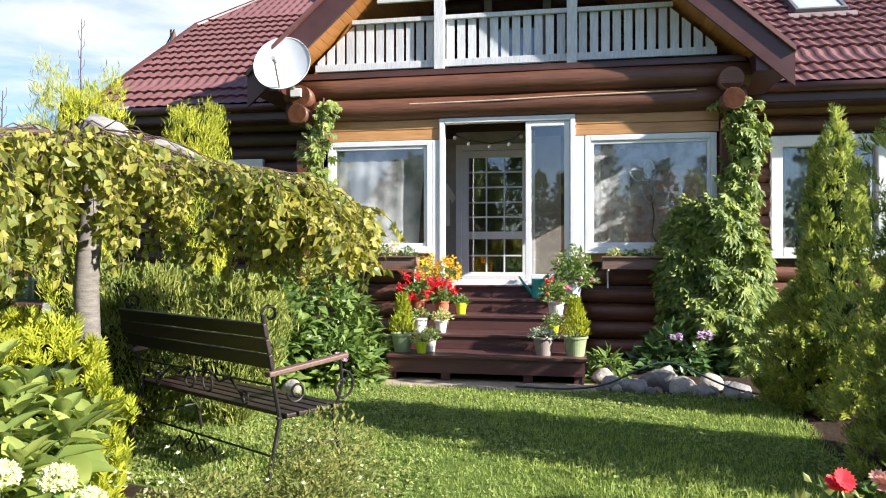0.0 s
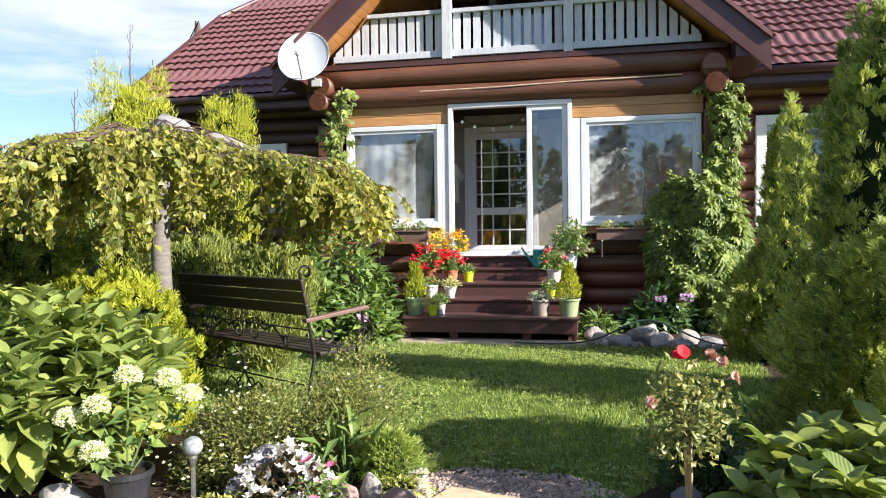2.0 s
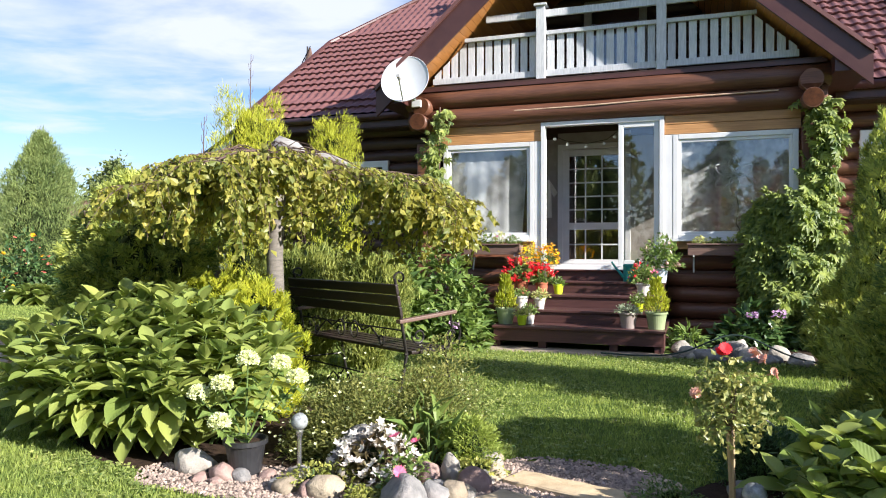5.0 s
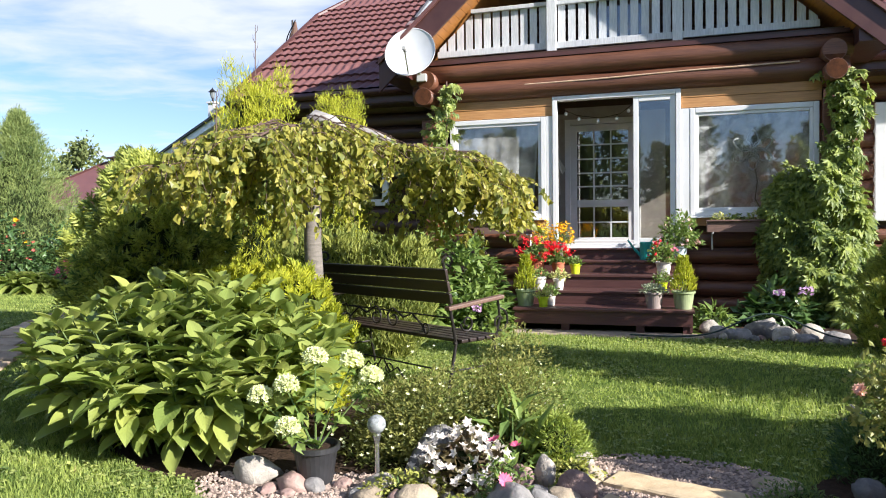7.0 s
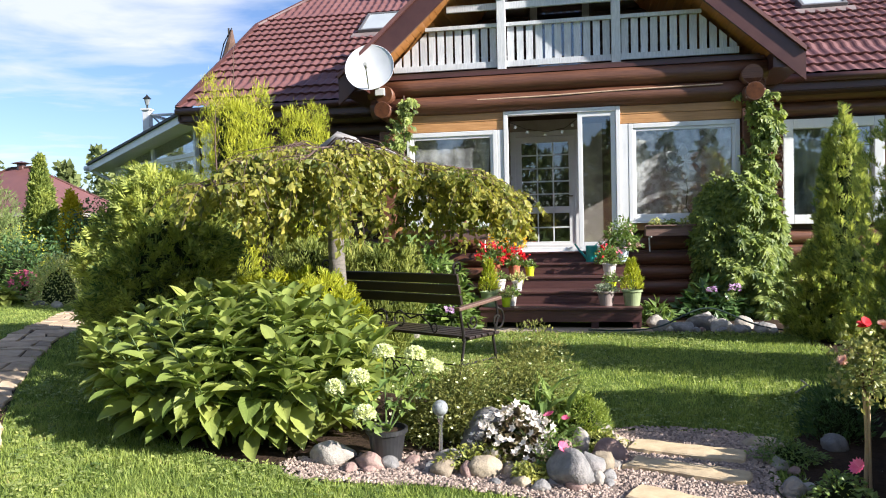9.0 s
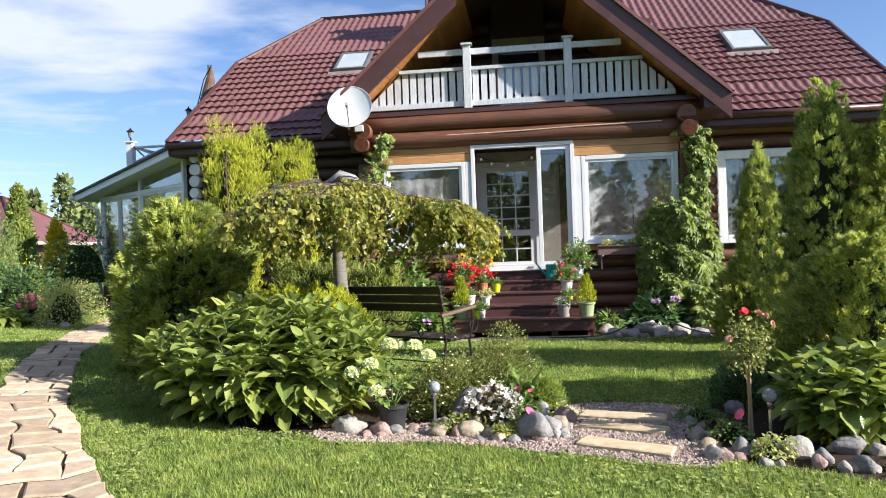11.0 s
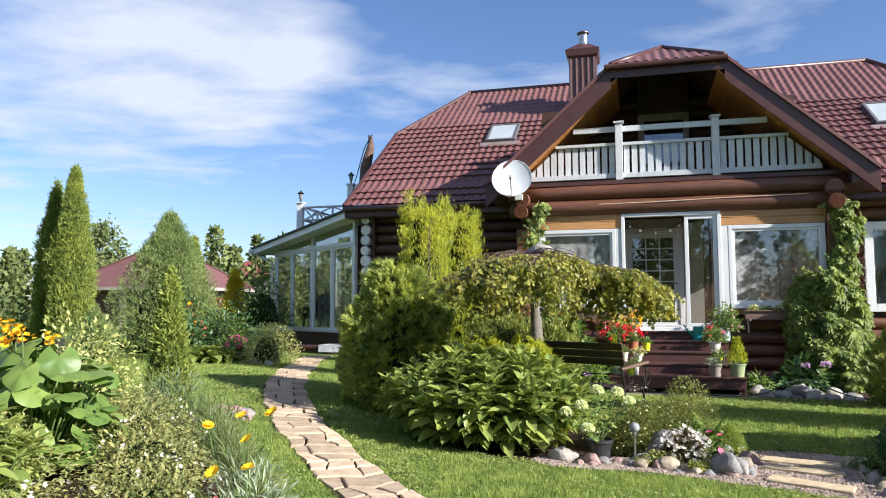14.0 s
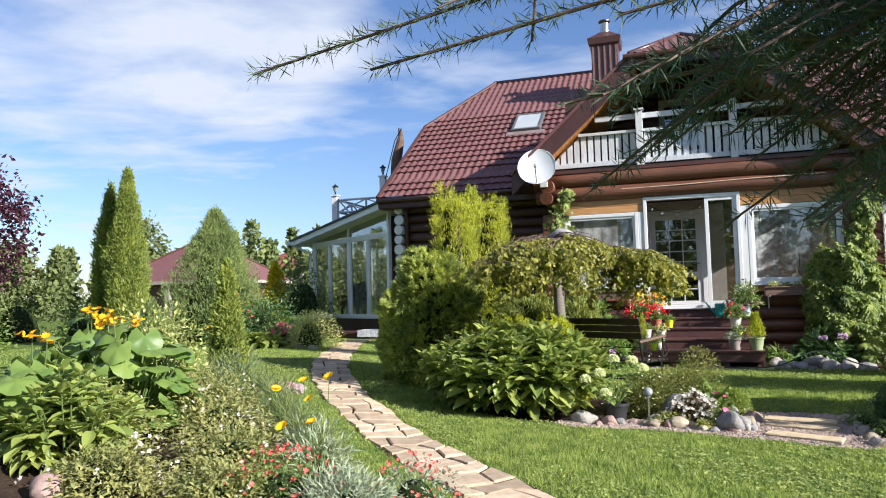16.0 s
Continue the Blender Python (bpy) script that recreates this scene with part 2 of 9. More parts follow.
VGLASS = pane_glass("veranda_glass", gain=0.6)
SKYPANE = surface("skylight_blind", (0.44, 0.47, 0.48), (0.36, 0.39, 0.41), 0.5, 3, 0.05)
LACE, NET = lace("lace_curtain", 9.0), lace("net_curtain", 2.5)
PLASTER = surface("interior_board", (0.40, 0.36, 0.31), (0.30, 0.26, 0.22), 0.7, 6, 0.2)
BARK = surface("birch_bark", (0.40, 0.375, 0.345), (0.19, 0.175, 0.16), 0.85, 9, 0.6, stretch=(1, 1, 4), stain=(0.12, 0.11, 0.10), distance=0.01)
# the birch bark again, darkened to paint the crown's shade on the trunk
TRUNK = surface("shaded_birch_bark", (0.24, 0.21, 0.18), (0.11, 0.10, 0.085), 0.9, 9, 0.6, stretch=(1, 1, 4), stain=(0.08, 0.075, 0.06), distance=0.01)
TWIG = surface("twig", (0.16, 0.10, 0.075), (0.09, 0.055, 0.04), 0.8, 18, 0.4)
STEM = surface("green_stem", (0.12, 0.19, 0.05), (0.08, 0.12, 0.03), 0.6, 12, 0.2)
CANE = surface("cane", (0.42, 0.30, 0.17), (0.27, 0.19, 0.10), 0.7, 14, 0.3)


# ---- geometry helpers ----
class Geo:
    """A growing mesh of plain solids."""
    def __init__(self):
        self.v, self.f = [], []

    def add(self, verts, faces):
        k = len(self.v)
        self.v += [tuple(p) for p in verts]
        self.f += [tuple(i + k for i in q) for q in faces]
        return self

    def box(self, c, s, m=None):
        x, y, z = (a / 2 for a in s)
        pts = [Vector(p) for p in ((-x, -y, -z), (x, -y, -z), (x, y, -z), (-x, y, -z), (-x, -y, z), (x, -y, z), (x, y, z), (-x, y, z))]
        m = m or Matrix.Identity(3)
        return self.add([m @ p + Vector(c) for p in pts], [(0, 3, 2, 1), (4, 5, 6, 7), (0, 1, 5, 4), (1, 2, 6, 5), (2, 3, 7, 6), (3, 0, 4, 7)])

    def span(self, a, b):
        return self.box([(p + q) / 2 for p, q in zip(a, b)], [abs(q - p) for p, q in zip(a, b)])

    def tube(self, pts, radii, sides=8, caps=True):
        pts = [Vector(p) for p in pts]
        if not hasattr(radii, "__len__"):
            radii = [radii] * len(pts)
        ring, faces = [], []
        up = Vector((0.13, 0.21, 0.97))
        for i, p in enumerate(pts):
            d = (pts[min(i + 1, len(pts) - 1)] - pts[max(i - 1, 0)]).normalized()
            if abs(d.dot(up)) > 0.95:
                up = Vector((0.95, 0.2, 0.1))
            s = d.cross(up).normalized(); u = s.cross(d)
            for k in range(sides):
                a = 2 * math.pi * k / sides
                ring.append(p + (s * math.cos(a) + u * math.sin(a)) * radii[i])
        for i in range(len(pts) - 1):
            for k in range(sides):
                a, b = i * sides + k, i * sides + (k + 1) % sides
                faces.append((a, b, b + sides, a + sides))
        if caps:
            faces.append(tuple(reversed(range(sides)))); faces.append(tuple(range((len(pts) - 1) * sides, len(pts) * sides)))
        return self.add(ring, faces)

    def lathe(self, prof, c=(0, 0, 0), sides=24, m=None):
        """prof: radius, height, from the bottom; closed where the radius is 0."""
        m = m or Matrix.Identity(3)
        v, f = [], []
        for r, z in prof:
            for k in range(sides):
                a = 2 * math.pi * k / sides
                v.append(m @ Vector((r * math.cos(a), r * math.sin(a), z)) + Vector(c))
        for i in range(len(prof) - 1):
            for k in range(sides):
                a, b = i * sides + k, i * sides + (k + 1) % sides
                f.append((a, b, b + sides, a + sides))
        return self.add(v, f)


def mesh_of(name, geo, mat, smooth=False):
    me = bpy.data.meshes.new(name)
    me.from_pydata(geo.v, [], geo.f)
    me.materials.append(mat)
    if smooth:
        me.polygons.foreach_set("use_smooth", [True] * len(me.polygons))
    me.update()
    return me


def soup(name, verts, tris, mat, smooth=False):
    """A mesh from arrays of corners and triangles."""
    me = bpy.data.meshes.new(name)
    n, k = len(verts), len(tris)
    me.vertices.add(n); me.vertices.foreach_set("co", np.asarray(verts, np.float32).ravel())
    me.loops.add(k * 3); me.loops.foreach_set("vertex_index", np.asarray(tris, np.int32).ravel())
    me.polygons.add(k); me.polygons.foreach_set("loop_start", np.arange(0, k * 3, 3, dtype=np.int32))
    me.polygons.foreach_set("use_smooth", np.full(k, smooth))
    me.materials.append(mat)
    me.update(calc_edges=True)
    return me


def part(name, geo, mat, parent=None, label="", bevel=0.0, smooth=False, kind=""):
    me = geo if isinstance(geo, bpy.types.Mesh) else mesh_of(name, geo, mat, smooth)
    ob = new(name, me)
    if parent:
        ob.parent = parent
    if bevel:
        b = ob.modifiers.new("edge", "BEVEL"); b.width, b.segments, b.limit_method = bevel, 2, "ANGLE"
    return tagged(ob, label, kind=kind)


def thing(name, at, label, category, group="", turn=0, kind=""):
    ob = new(name)
    ob.empty_display_size = 0.1
    ob.matrix_world = pose(*at, 0, 0, turn)
    return tagged(ob, label, category, group, kind)


def ground_z(x, y):
    """The garden is level by the house steps and rises gently towards the glazed veranda."""
    s = -x - 3.75
    s = 0.5 * (s + np.sqrt(s * s + 0.2))
    return 0.42 * (1 - np.exp(-s / 2.4)) - 0.025


RNG = np.random.default_rng(7)


def unit(a):
    return a / np.maximum(np.linalg.norm(a, axis=1, keepdims=True), 1e-9)


def rand_dir(n, rng):
    return unit(rng.normal(size=(n, 3)))


def leaf_arrays(P, D, N, L, W, droop=0.12, fold=0.18):
    """Pointed leaves of four triangles, folded along the middle rib, the tip bent down."""
    n = len(P)
    L = np.broadcast_to(np.asarray(L, float), (n,))[:, None]; W = np.broadcast_to(np.asarray(W, float), (n,))[:, None]
    D = unit(D); S = unit(np.cross(D, N)); U = np.cross(S, D)
    mid = P + D * L * 0.45
    v = np.stack([P, mid - S * W * 0.5 + U * W * fold, mid, mid + S * W * 0.5 + U * W * fold, P + D * L - U * L * droop], 1).reshape(-1, 3)
    t = np.array([[0, 2, 1], [0, 3, 2], [1, 2, 4], [2, 3, 4]])
    return v, (t[None] + (np.arange(n) * 5)[:, None, None]).reshape(-1, 3)


def petal_arrays(P, D, N, L, W):
    """Small flat leaves or petals of two triangles."""
    n = len(P)
    L = np.broadcast_to(np.asarray(L, float), (n,))[:, None]; W = np.broadcast_to(np.asarray(W, float), (n,))[:, None]
    D = unit(D); S = unit(np.cross(D, N))
    v = np.stack([P, P + D * L * 0.5 - S * W * 0.5, P + D * L, P + D * L * 0.5 + S * W * 0.5], 1).reshape(-1, 3)
    t = np.array([[0, 3, 1], [1, 3, 2]])
    return v, (t[None] + (np.arange(n) * 4)[:, None, None]).reshape(-1, 3)


# ---- ground ----
def axis(lo, hi, step, far):
    a = list(np.arange(lo, hi + 1e-6, step))
    d = step
    while a[0] > -far:
        d *= 1.5; a.insert(0, a[0] - d)
    d = step
    while a[-1] < far:
        d *= 1.5; a.append(a[-1] + d)
    return np.array(a)


gx, gy = axis(-14, 8, 0.35, 900), axis(-9, 18, 0.35, 900)
X, Y = np.meshgrid(gx, gy)
Z = ground_z(np.maximum(X, -30), Y)
idx = np.arange(X.size).reshape(X.shape)
q = np.stack([idx[:-1, :-1], idx[:-1, 1:], idx[1:, 1:], idx[:-1, :-1], idx[1:, 1:], idx[1:, :-1]], -1).reshape(-1, 3)
ground = part("ground", soup("ground", np.stack([X, Y, Z], -1).reshape(-1, 3), q, LAWN, True), LAWN)
tagged(ground, "short mown green lawn with sunny and shaded bands", "lawn", kind="structure")


# ---- house shell ----
CX = -0.87                       # the gable's middle
FRONT, MAIN = 9.5, 11.0          # faces of the porch bay and of the main wall
EAVE_Y, EAVE_Z, PITCH = 10.5, 3.77, 0.69
WEST, EAST = -8.14, 6.4
RIDGE_Y = 17.04


def roof_z(y):
    return EAVE_Z + PITCH * (y - EAVE_Y)


RIDGE_Z = roof_z(RIDGE_Y)


def gable_z(x):
    return 7.05 - 0.905 * abs(x - CX)


house = thing("house", (0, 0, 0), "brown log house with burgundy metal tile roof and a gabled porch", "house")


def log_run(name, a, b, r, parent, mat, seed):
    """One peeled log: slightly uneven along its length."""
    rnd = random.Random(seed)
    a, b = Vector(a), Vector(b)
    n = 9
    pts = [a.lerp(b, i / (n - 1)) + Vector((0, rnd.uniform(-0.006, 0.006), rnd.uniform(-0.007, 0.007))) for i in range(n)]
    return part(name, Geo().tube(pts, [r * rnd.uniform(0.97, 1.03) for _ in pts], 16), mat, parent, smooth=False)


def smooth_sides(ob):
    me = ob.data
    me.polygons.foreach_set("use_smooth", [len(p.vertices) == 4 for p in me.polygons])


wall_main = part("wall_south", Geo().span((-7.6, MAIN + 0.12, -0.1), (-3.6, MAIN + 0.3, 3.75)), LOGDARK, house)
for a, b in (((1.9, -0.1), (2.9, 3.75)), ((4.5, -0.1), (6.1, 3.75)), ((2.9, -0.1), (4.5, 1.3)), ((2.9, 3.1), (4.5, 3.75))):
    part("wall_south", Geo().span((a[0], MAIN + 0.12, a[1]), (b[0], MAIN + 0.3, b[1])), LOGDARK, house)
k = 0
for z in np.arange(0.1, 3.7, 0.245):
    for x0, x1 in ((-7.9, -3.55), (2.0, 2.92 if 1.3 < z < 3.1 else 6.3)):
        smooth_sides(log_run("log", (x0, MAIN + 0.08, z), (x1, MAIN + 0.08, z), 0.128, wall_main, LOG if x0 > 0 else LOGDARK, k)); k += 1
# other walls of the main block
part("wall_north", Geo().span((-7.6, 22.9, -0.1), (6.1, 23.1, 3.8)), LOGDARK, house)
for nm, x in (("wall_west", -7.7), ("wall_east", 6.0)):
    g = Geo()
    ys = [11.1, 14.3, 19.8, 23.0]; zs = [3.9, 6.2, 6.2, 3.9]
    v = [(x, y, -0.1) for y in ys] + [(x, y, z) for y, z in zip(ys, zs)]
    v += [(x + 0.15, b, c) for a, b, c in v]
    g.add(v, [(0, 1, 5, 4), (1, 2, 6, 5), (2, 3, 7, 6), (8, 12, 13, 9), (9, 13, 14, 10), (10, 14, 15, 11), (4, 5, 13, 12), (5, 6, 14, 13), (6, 7, 15, 14), (0, 4, 12, 8), (3, 11, 15, 7)])
    part(nm, g, LOGDARK, house)

# white-painted log ends, stacked at the west corner
corner = thing("log_corner", (-7.72, MAIN - 0.12, 0), "stacked crossing log ends painted white", "")
corner.parent = house
for i, z in enumerate(np.arange(0.3, 3.6, 0.245)):
    r = 0.118 + 0.012 * math.sin(i * 2.3)
    e = part("log_end", Geo().lathe([(0.0, 0.0), (r * 0.93, 0.0), (r, 0.02), (r, 0.5)], (0.0 + 0.012 * math.sin(i * 1.7), -0.12, float(z)), 20, Matrix.Rotation(-math.pi / 2, 3, "X")), WHITELOG, corner)
part("downpipe", Geo().tube([(0.19, -0.1, 3.55), (0.19, -0.02, 3.4), (0.19, -0.02, 0.3)], 0.045, 12), TRIM, corner, "brown metal downpipe", smooth=True)


# ---- metal tile roofs ----
WAVE, STEP = 0.185, 0.35


def tiled(name, o, u, v, ulen, vlen, keep=None, lo=None, hi=None, parent=None):
    """A pressed metal tile sheet over the plane o + a*u + b*v; lo, hi: the sheet's ends along u for each b."""
    o, u, v = np.array(o, float), np.array(u, float), np.array(v, float)
    nrm = np.cross(u, v); nrm /= np.linalg.norm(nrm)
    if nrm[2] < 0:
        nrm = -nrm
    rows = []
    b = 0.0
    while b < vlen - 1e-6:
        for fct in (0.0, 0.5, 0.985):
            rows.append(min(b + fct * STEP, vlen))
        b += STEP
    rows = np.array(rows)
    cols = np.arange(0, ulen + 1e-6, WAVE / 6)
    A, B = np.meshgrid(cols, rows)
    if lo is not None:
        lo_b = np.array([lo(b) for b in rows])[:, None]; hi_b = np.array([hi(b) for b in rows])[:, None]
        A = np.clip(A, lo_b, hi_b)
    fr = (B / STEP) % 1.0
    H = 0.016 * np.cos(2 * np.pi * A / WAVE) + 0.046 * (1 - fr) + 0.010
    Bs = B - 0.035 * (0.5 + 0.5 * np.cos(2 * np.pi * A / WAVE)) * (1 - fr)
    P = o + A[..., None] * u + Bs[..., None] * v + H[..., None] * nrm
    idx = np.arange(A.size).reshape(A.shape)
    quads = np.stack([idx[:-1, :-1], idx[:-1, 1:], idx[1:, 1:], idx[1:, :-1]], -1).reshape(-1, 4)
    P = P.reshape(-1, 3)
    flat = o + A.reshape(-1, 1) * u + B.reshape(-1, 1) * v
    ok = (np.abs(A[:-1, 1:] - A[:-1, :-1]) + np.abs(A[1:, 1:] - A[1:, :-1]) > 1e-5).ravel()
    if keep is not None:
        ok &= keep(flat[quads].mean(1))
    quads = quads[ok]
    tris = np.concatenate([quads[:, [0, 1, 2]], quads[:, [0, 2, 3]]])
    used = np.unique(tris); remap = np.zeros(len(P), int); remap[used] = np.arange(len(used))
    me = soup(name, P[used], remap[tris], TILE, False)
    return part(name, me, TILE, parent)


slope = math.hypot(1, PITCH)
run = RIDGE_Y - EAVE_Y
KINK_Y = 14.28


def main_lo(b):
    y = EAVE_Y + b / slope
    return 0.0 if y < KINK_Y else (y - KINK_Y) / (RIDGE_Y - KINK_Y) * 1.57


def main_hi(b):
    return (EAST - WEST) - main_lo(b)


roof = thing("roof", (0, 0, 0), "burgundy metal tile roof with half-hipped ends", "")
roof.parent = house
tiled("roof_sheet", (WEST, EAVE_Y, EAVE_Z), (1, 0, 0), (0, 1 / slope, PITCH / slope), EAST - WEST, run * slope,
      keep=lambda p: p[:, 2] > 7.05 - 0.905 * np.abs(p[:, 0] - CX) - 0.03, lo=main_lo, hi=main_hi, parent=roof)
# lower side, north side and half hips as plain sheets with thickness
def slab(name, pts, thick, mat, parent):
    g = Geo()
    n = len(pts)
    g.add([Vector(p) for p in pts] + [Vector(p) - Vector((0, 0, thick)) for p in pts],
          [tuple(range(n)), tuple(reversed(range(n, 2 * n)))] + [(i, i + n, (i + 1) % n + n, (i + 1) % n) for i in range(n)])
    return part(name, g, mat, parent)


RN = 2 * RIDGE_Y
slab("north_sheet", [(WEST, RN - EAVE_Y, EAVE_Z), (WEST, RN - KINK_Y, roof_z(KINK_Y)), (WEST + 1.57, RIDGE_Y, RIDGE_Z), (EAST - 1.57, RIDGE_Y, RIDGE_Z), (EAST, RN - KINK_Y, roof_z(KINK_Y)), (EAST, RN - EAVE_Y, EAVE_Z)], 0.05, TILE, roof)
for sx, x, xr in ((1, WEST, WEST + 1.57), (-1, EAST, EAST - 1.57)):
    slab("half_hip", [(x, KINK_Y, roof_z(KINK_Y)), (xr, RIDGE_Y, RIDGE_Z), (x, RN - KINK_Y, roof_z(KINK_Y))], 0.06, TILE, roof)
    part("rake_trim", Geo().tube([(x, EAVE_Y, EAVE_Z + 0.03), (x, KINK_Y, roof_z(KINK_Y) + 0.03), (xr, RIDGE_Y, RIDGE_Z + 0.05)], 0.06, 8), TRIM, roof)
    g = Geo()
    g.add([(x, EAVE_Y, EAVE_Z - 0.22), (x, KINK_Y, roof_z(KINK_Y) - 0.22), (x, KINK_Y, roof_z(KINK_Y)), (x, EAVE_Y, EAVE_Z), (x + 0.04 * sx, EAVE_Y, EAVE_Z - 0.22), (x + 0.04 * sx, KINK_Y, roof_z(KINK_Y) - 0.22), (x + 0.04 * sx, KINK_Y, roof_z(KINK_Y)), (x + 0.04 * sx, EAVE_Y, EAVE_Z)],
          [(0, 1, 2, 3), (7, 6, 5, 4), (0, 4, 5, 1), (3, 2, 6, 7), (0, 3, 7, 4), (1, 5, 6, 2)])
    part("rake_board", g, TRIM, roof)
part("ridge_cap", Geo().tube([(WEST + 1.5, RIDGE_Y, RIDGE_Z + 0.03), (EAST - 1.5, RIDGE_Y, RIDGE_Z + 0.03)], 0.075, 10), TRIM, roof, smooth=True)
for x0, x1 in ((WEST, -4.2), (2.5, EAST)):
    part("gutter", Geo().tube([(x0, EAVE_Y - 0.06, EAVE_Z - 0.06), (x1, EAVE_Y - 0.06, EAVE_Z - 0.06)], 0.065, 10), TRIM, roof, "dark brown metal gutter", smooth=True)
    part("eave_board", Geo().span((x0, EAVE_Y + 0.02, EAVE_Z - 0.24), (x1, EAVE_Y + 0.05, EAVE_Z - 0.02)), TRIM, roof)
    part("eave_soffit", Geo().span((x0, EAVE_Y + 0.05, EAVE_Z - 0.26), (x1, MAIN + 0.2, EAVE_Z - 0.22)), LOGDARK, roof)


def skylight(x, y, w, h, label):
    ob = thing("roof_window", (x, y, roof_z(y)), label, "roof window", "roof windows")
    ob.matrix_world = Matrix.Translation((x, y, roof_z(y))) @ Matrix.Rotation(math.atan(PITCH), 4, "X")
    fr = Geo()
    for a, b in (((-w / 2, 0, 0), (w / 2, 0.07, 0.12)), ((-w / 2, h - 0.07, 0), (w / 2, h, 0.12)), ((-w / 2, 0.07, 0), (-w / 2 + 0.07, h - 0.07, 0.12)), ((w / 2 - 0.07, 0.07, 0), (w / 2, h - 0.07, 0.12))):
        fr.span(a, b)
    part("window_frame", fr, surface("roof_window_frame", (0.16, 0.15, 0.15), (0.10, 0.10, 0.10), 0.4), ob, bevel=0.01)
    part("pane", Geo().span((-w / 2 + 0.07, 0.07, 0.085), (w / 2 - 0.07, h - 0.07, 0.10)), SKYPANE, ob, "pale drawn blind behind glass")
    part("flashing", Geo().span((-w / 2 - 0.12, -0.25, 0.03), (w / 2 + 0.12, 0.0, 0.05)), surface("flashing", (0.26, 0.20, 0.19), (0.18, 0.14, 0.13), 0.5), ob)
    return ob


skylight(-4.93, 13.35, 0.80, 1.15, "white roof window in the burgundy tile slope")
skylight(4.25, 13.0, 0.85, 1.3, "white roof window in the sunny tile slope")

# chimney: ribbed brown metal casing, spreading cap, steel flue
chim = thing("chimney", (-2.85, 15.1, 6.6), "brown ribbed metal chimney with steel flue", "chimney")
part("casing", Geo().span((-0.37, -0.37, -0.3), (0.37, 0.37, 1.75)), TRIM, chim, bevel=0.01)
for i in range(5):
    x = -0.32 + i * 0.16
    part("rib", Geo().span((x - 0.022, -0.395, -0.2), (x + 0.022, -0.37, 1.74)).span((x - 0.022, 0.37, -0.2), (x + 0.022, 0.395, 1.74)), surface("rib_metal", (0.24, 0.15, 0.13), (0.17, 0.10, 0.09), 0.4) if i == 0 else bpy.data.materials["rib_metal"], chim)
part("cap", Geo().lathe([(0.50, 1.72), (0.62, 1.80), (0.66, 1.98), (0.60, 2.0), (0.20, 2.22), (0.0, 2.22)], sides=4, m=Matrix.Rotation(math.pi / 4, 3, "Z")), TRIM, chim)
part("flue", Geo().lathe([(0.13, 2.18), (0.13, 2.5), (0.0, 2.5)], sides=18), STEEL, chim, "bright steel flue", smooth=False)
part("flue_hat", Geo().lathe([(0.0, 2.55), (0.17, 2.55), (0.17, 2.58), (0.0, 2.66)], sides=18), TRIM, chim)
part("hat_stay", Geo().tube([(0.1, 0, 2.48), (0.1, 0, 2.58)], 0.008, 6), STEEL, chim)
part("flashing_apron", Geo().span((-0.5, -0.6, -0.35), (0.5, -0.37, 0.25)), TILE, chim)

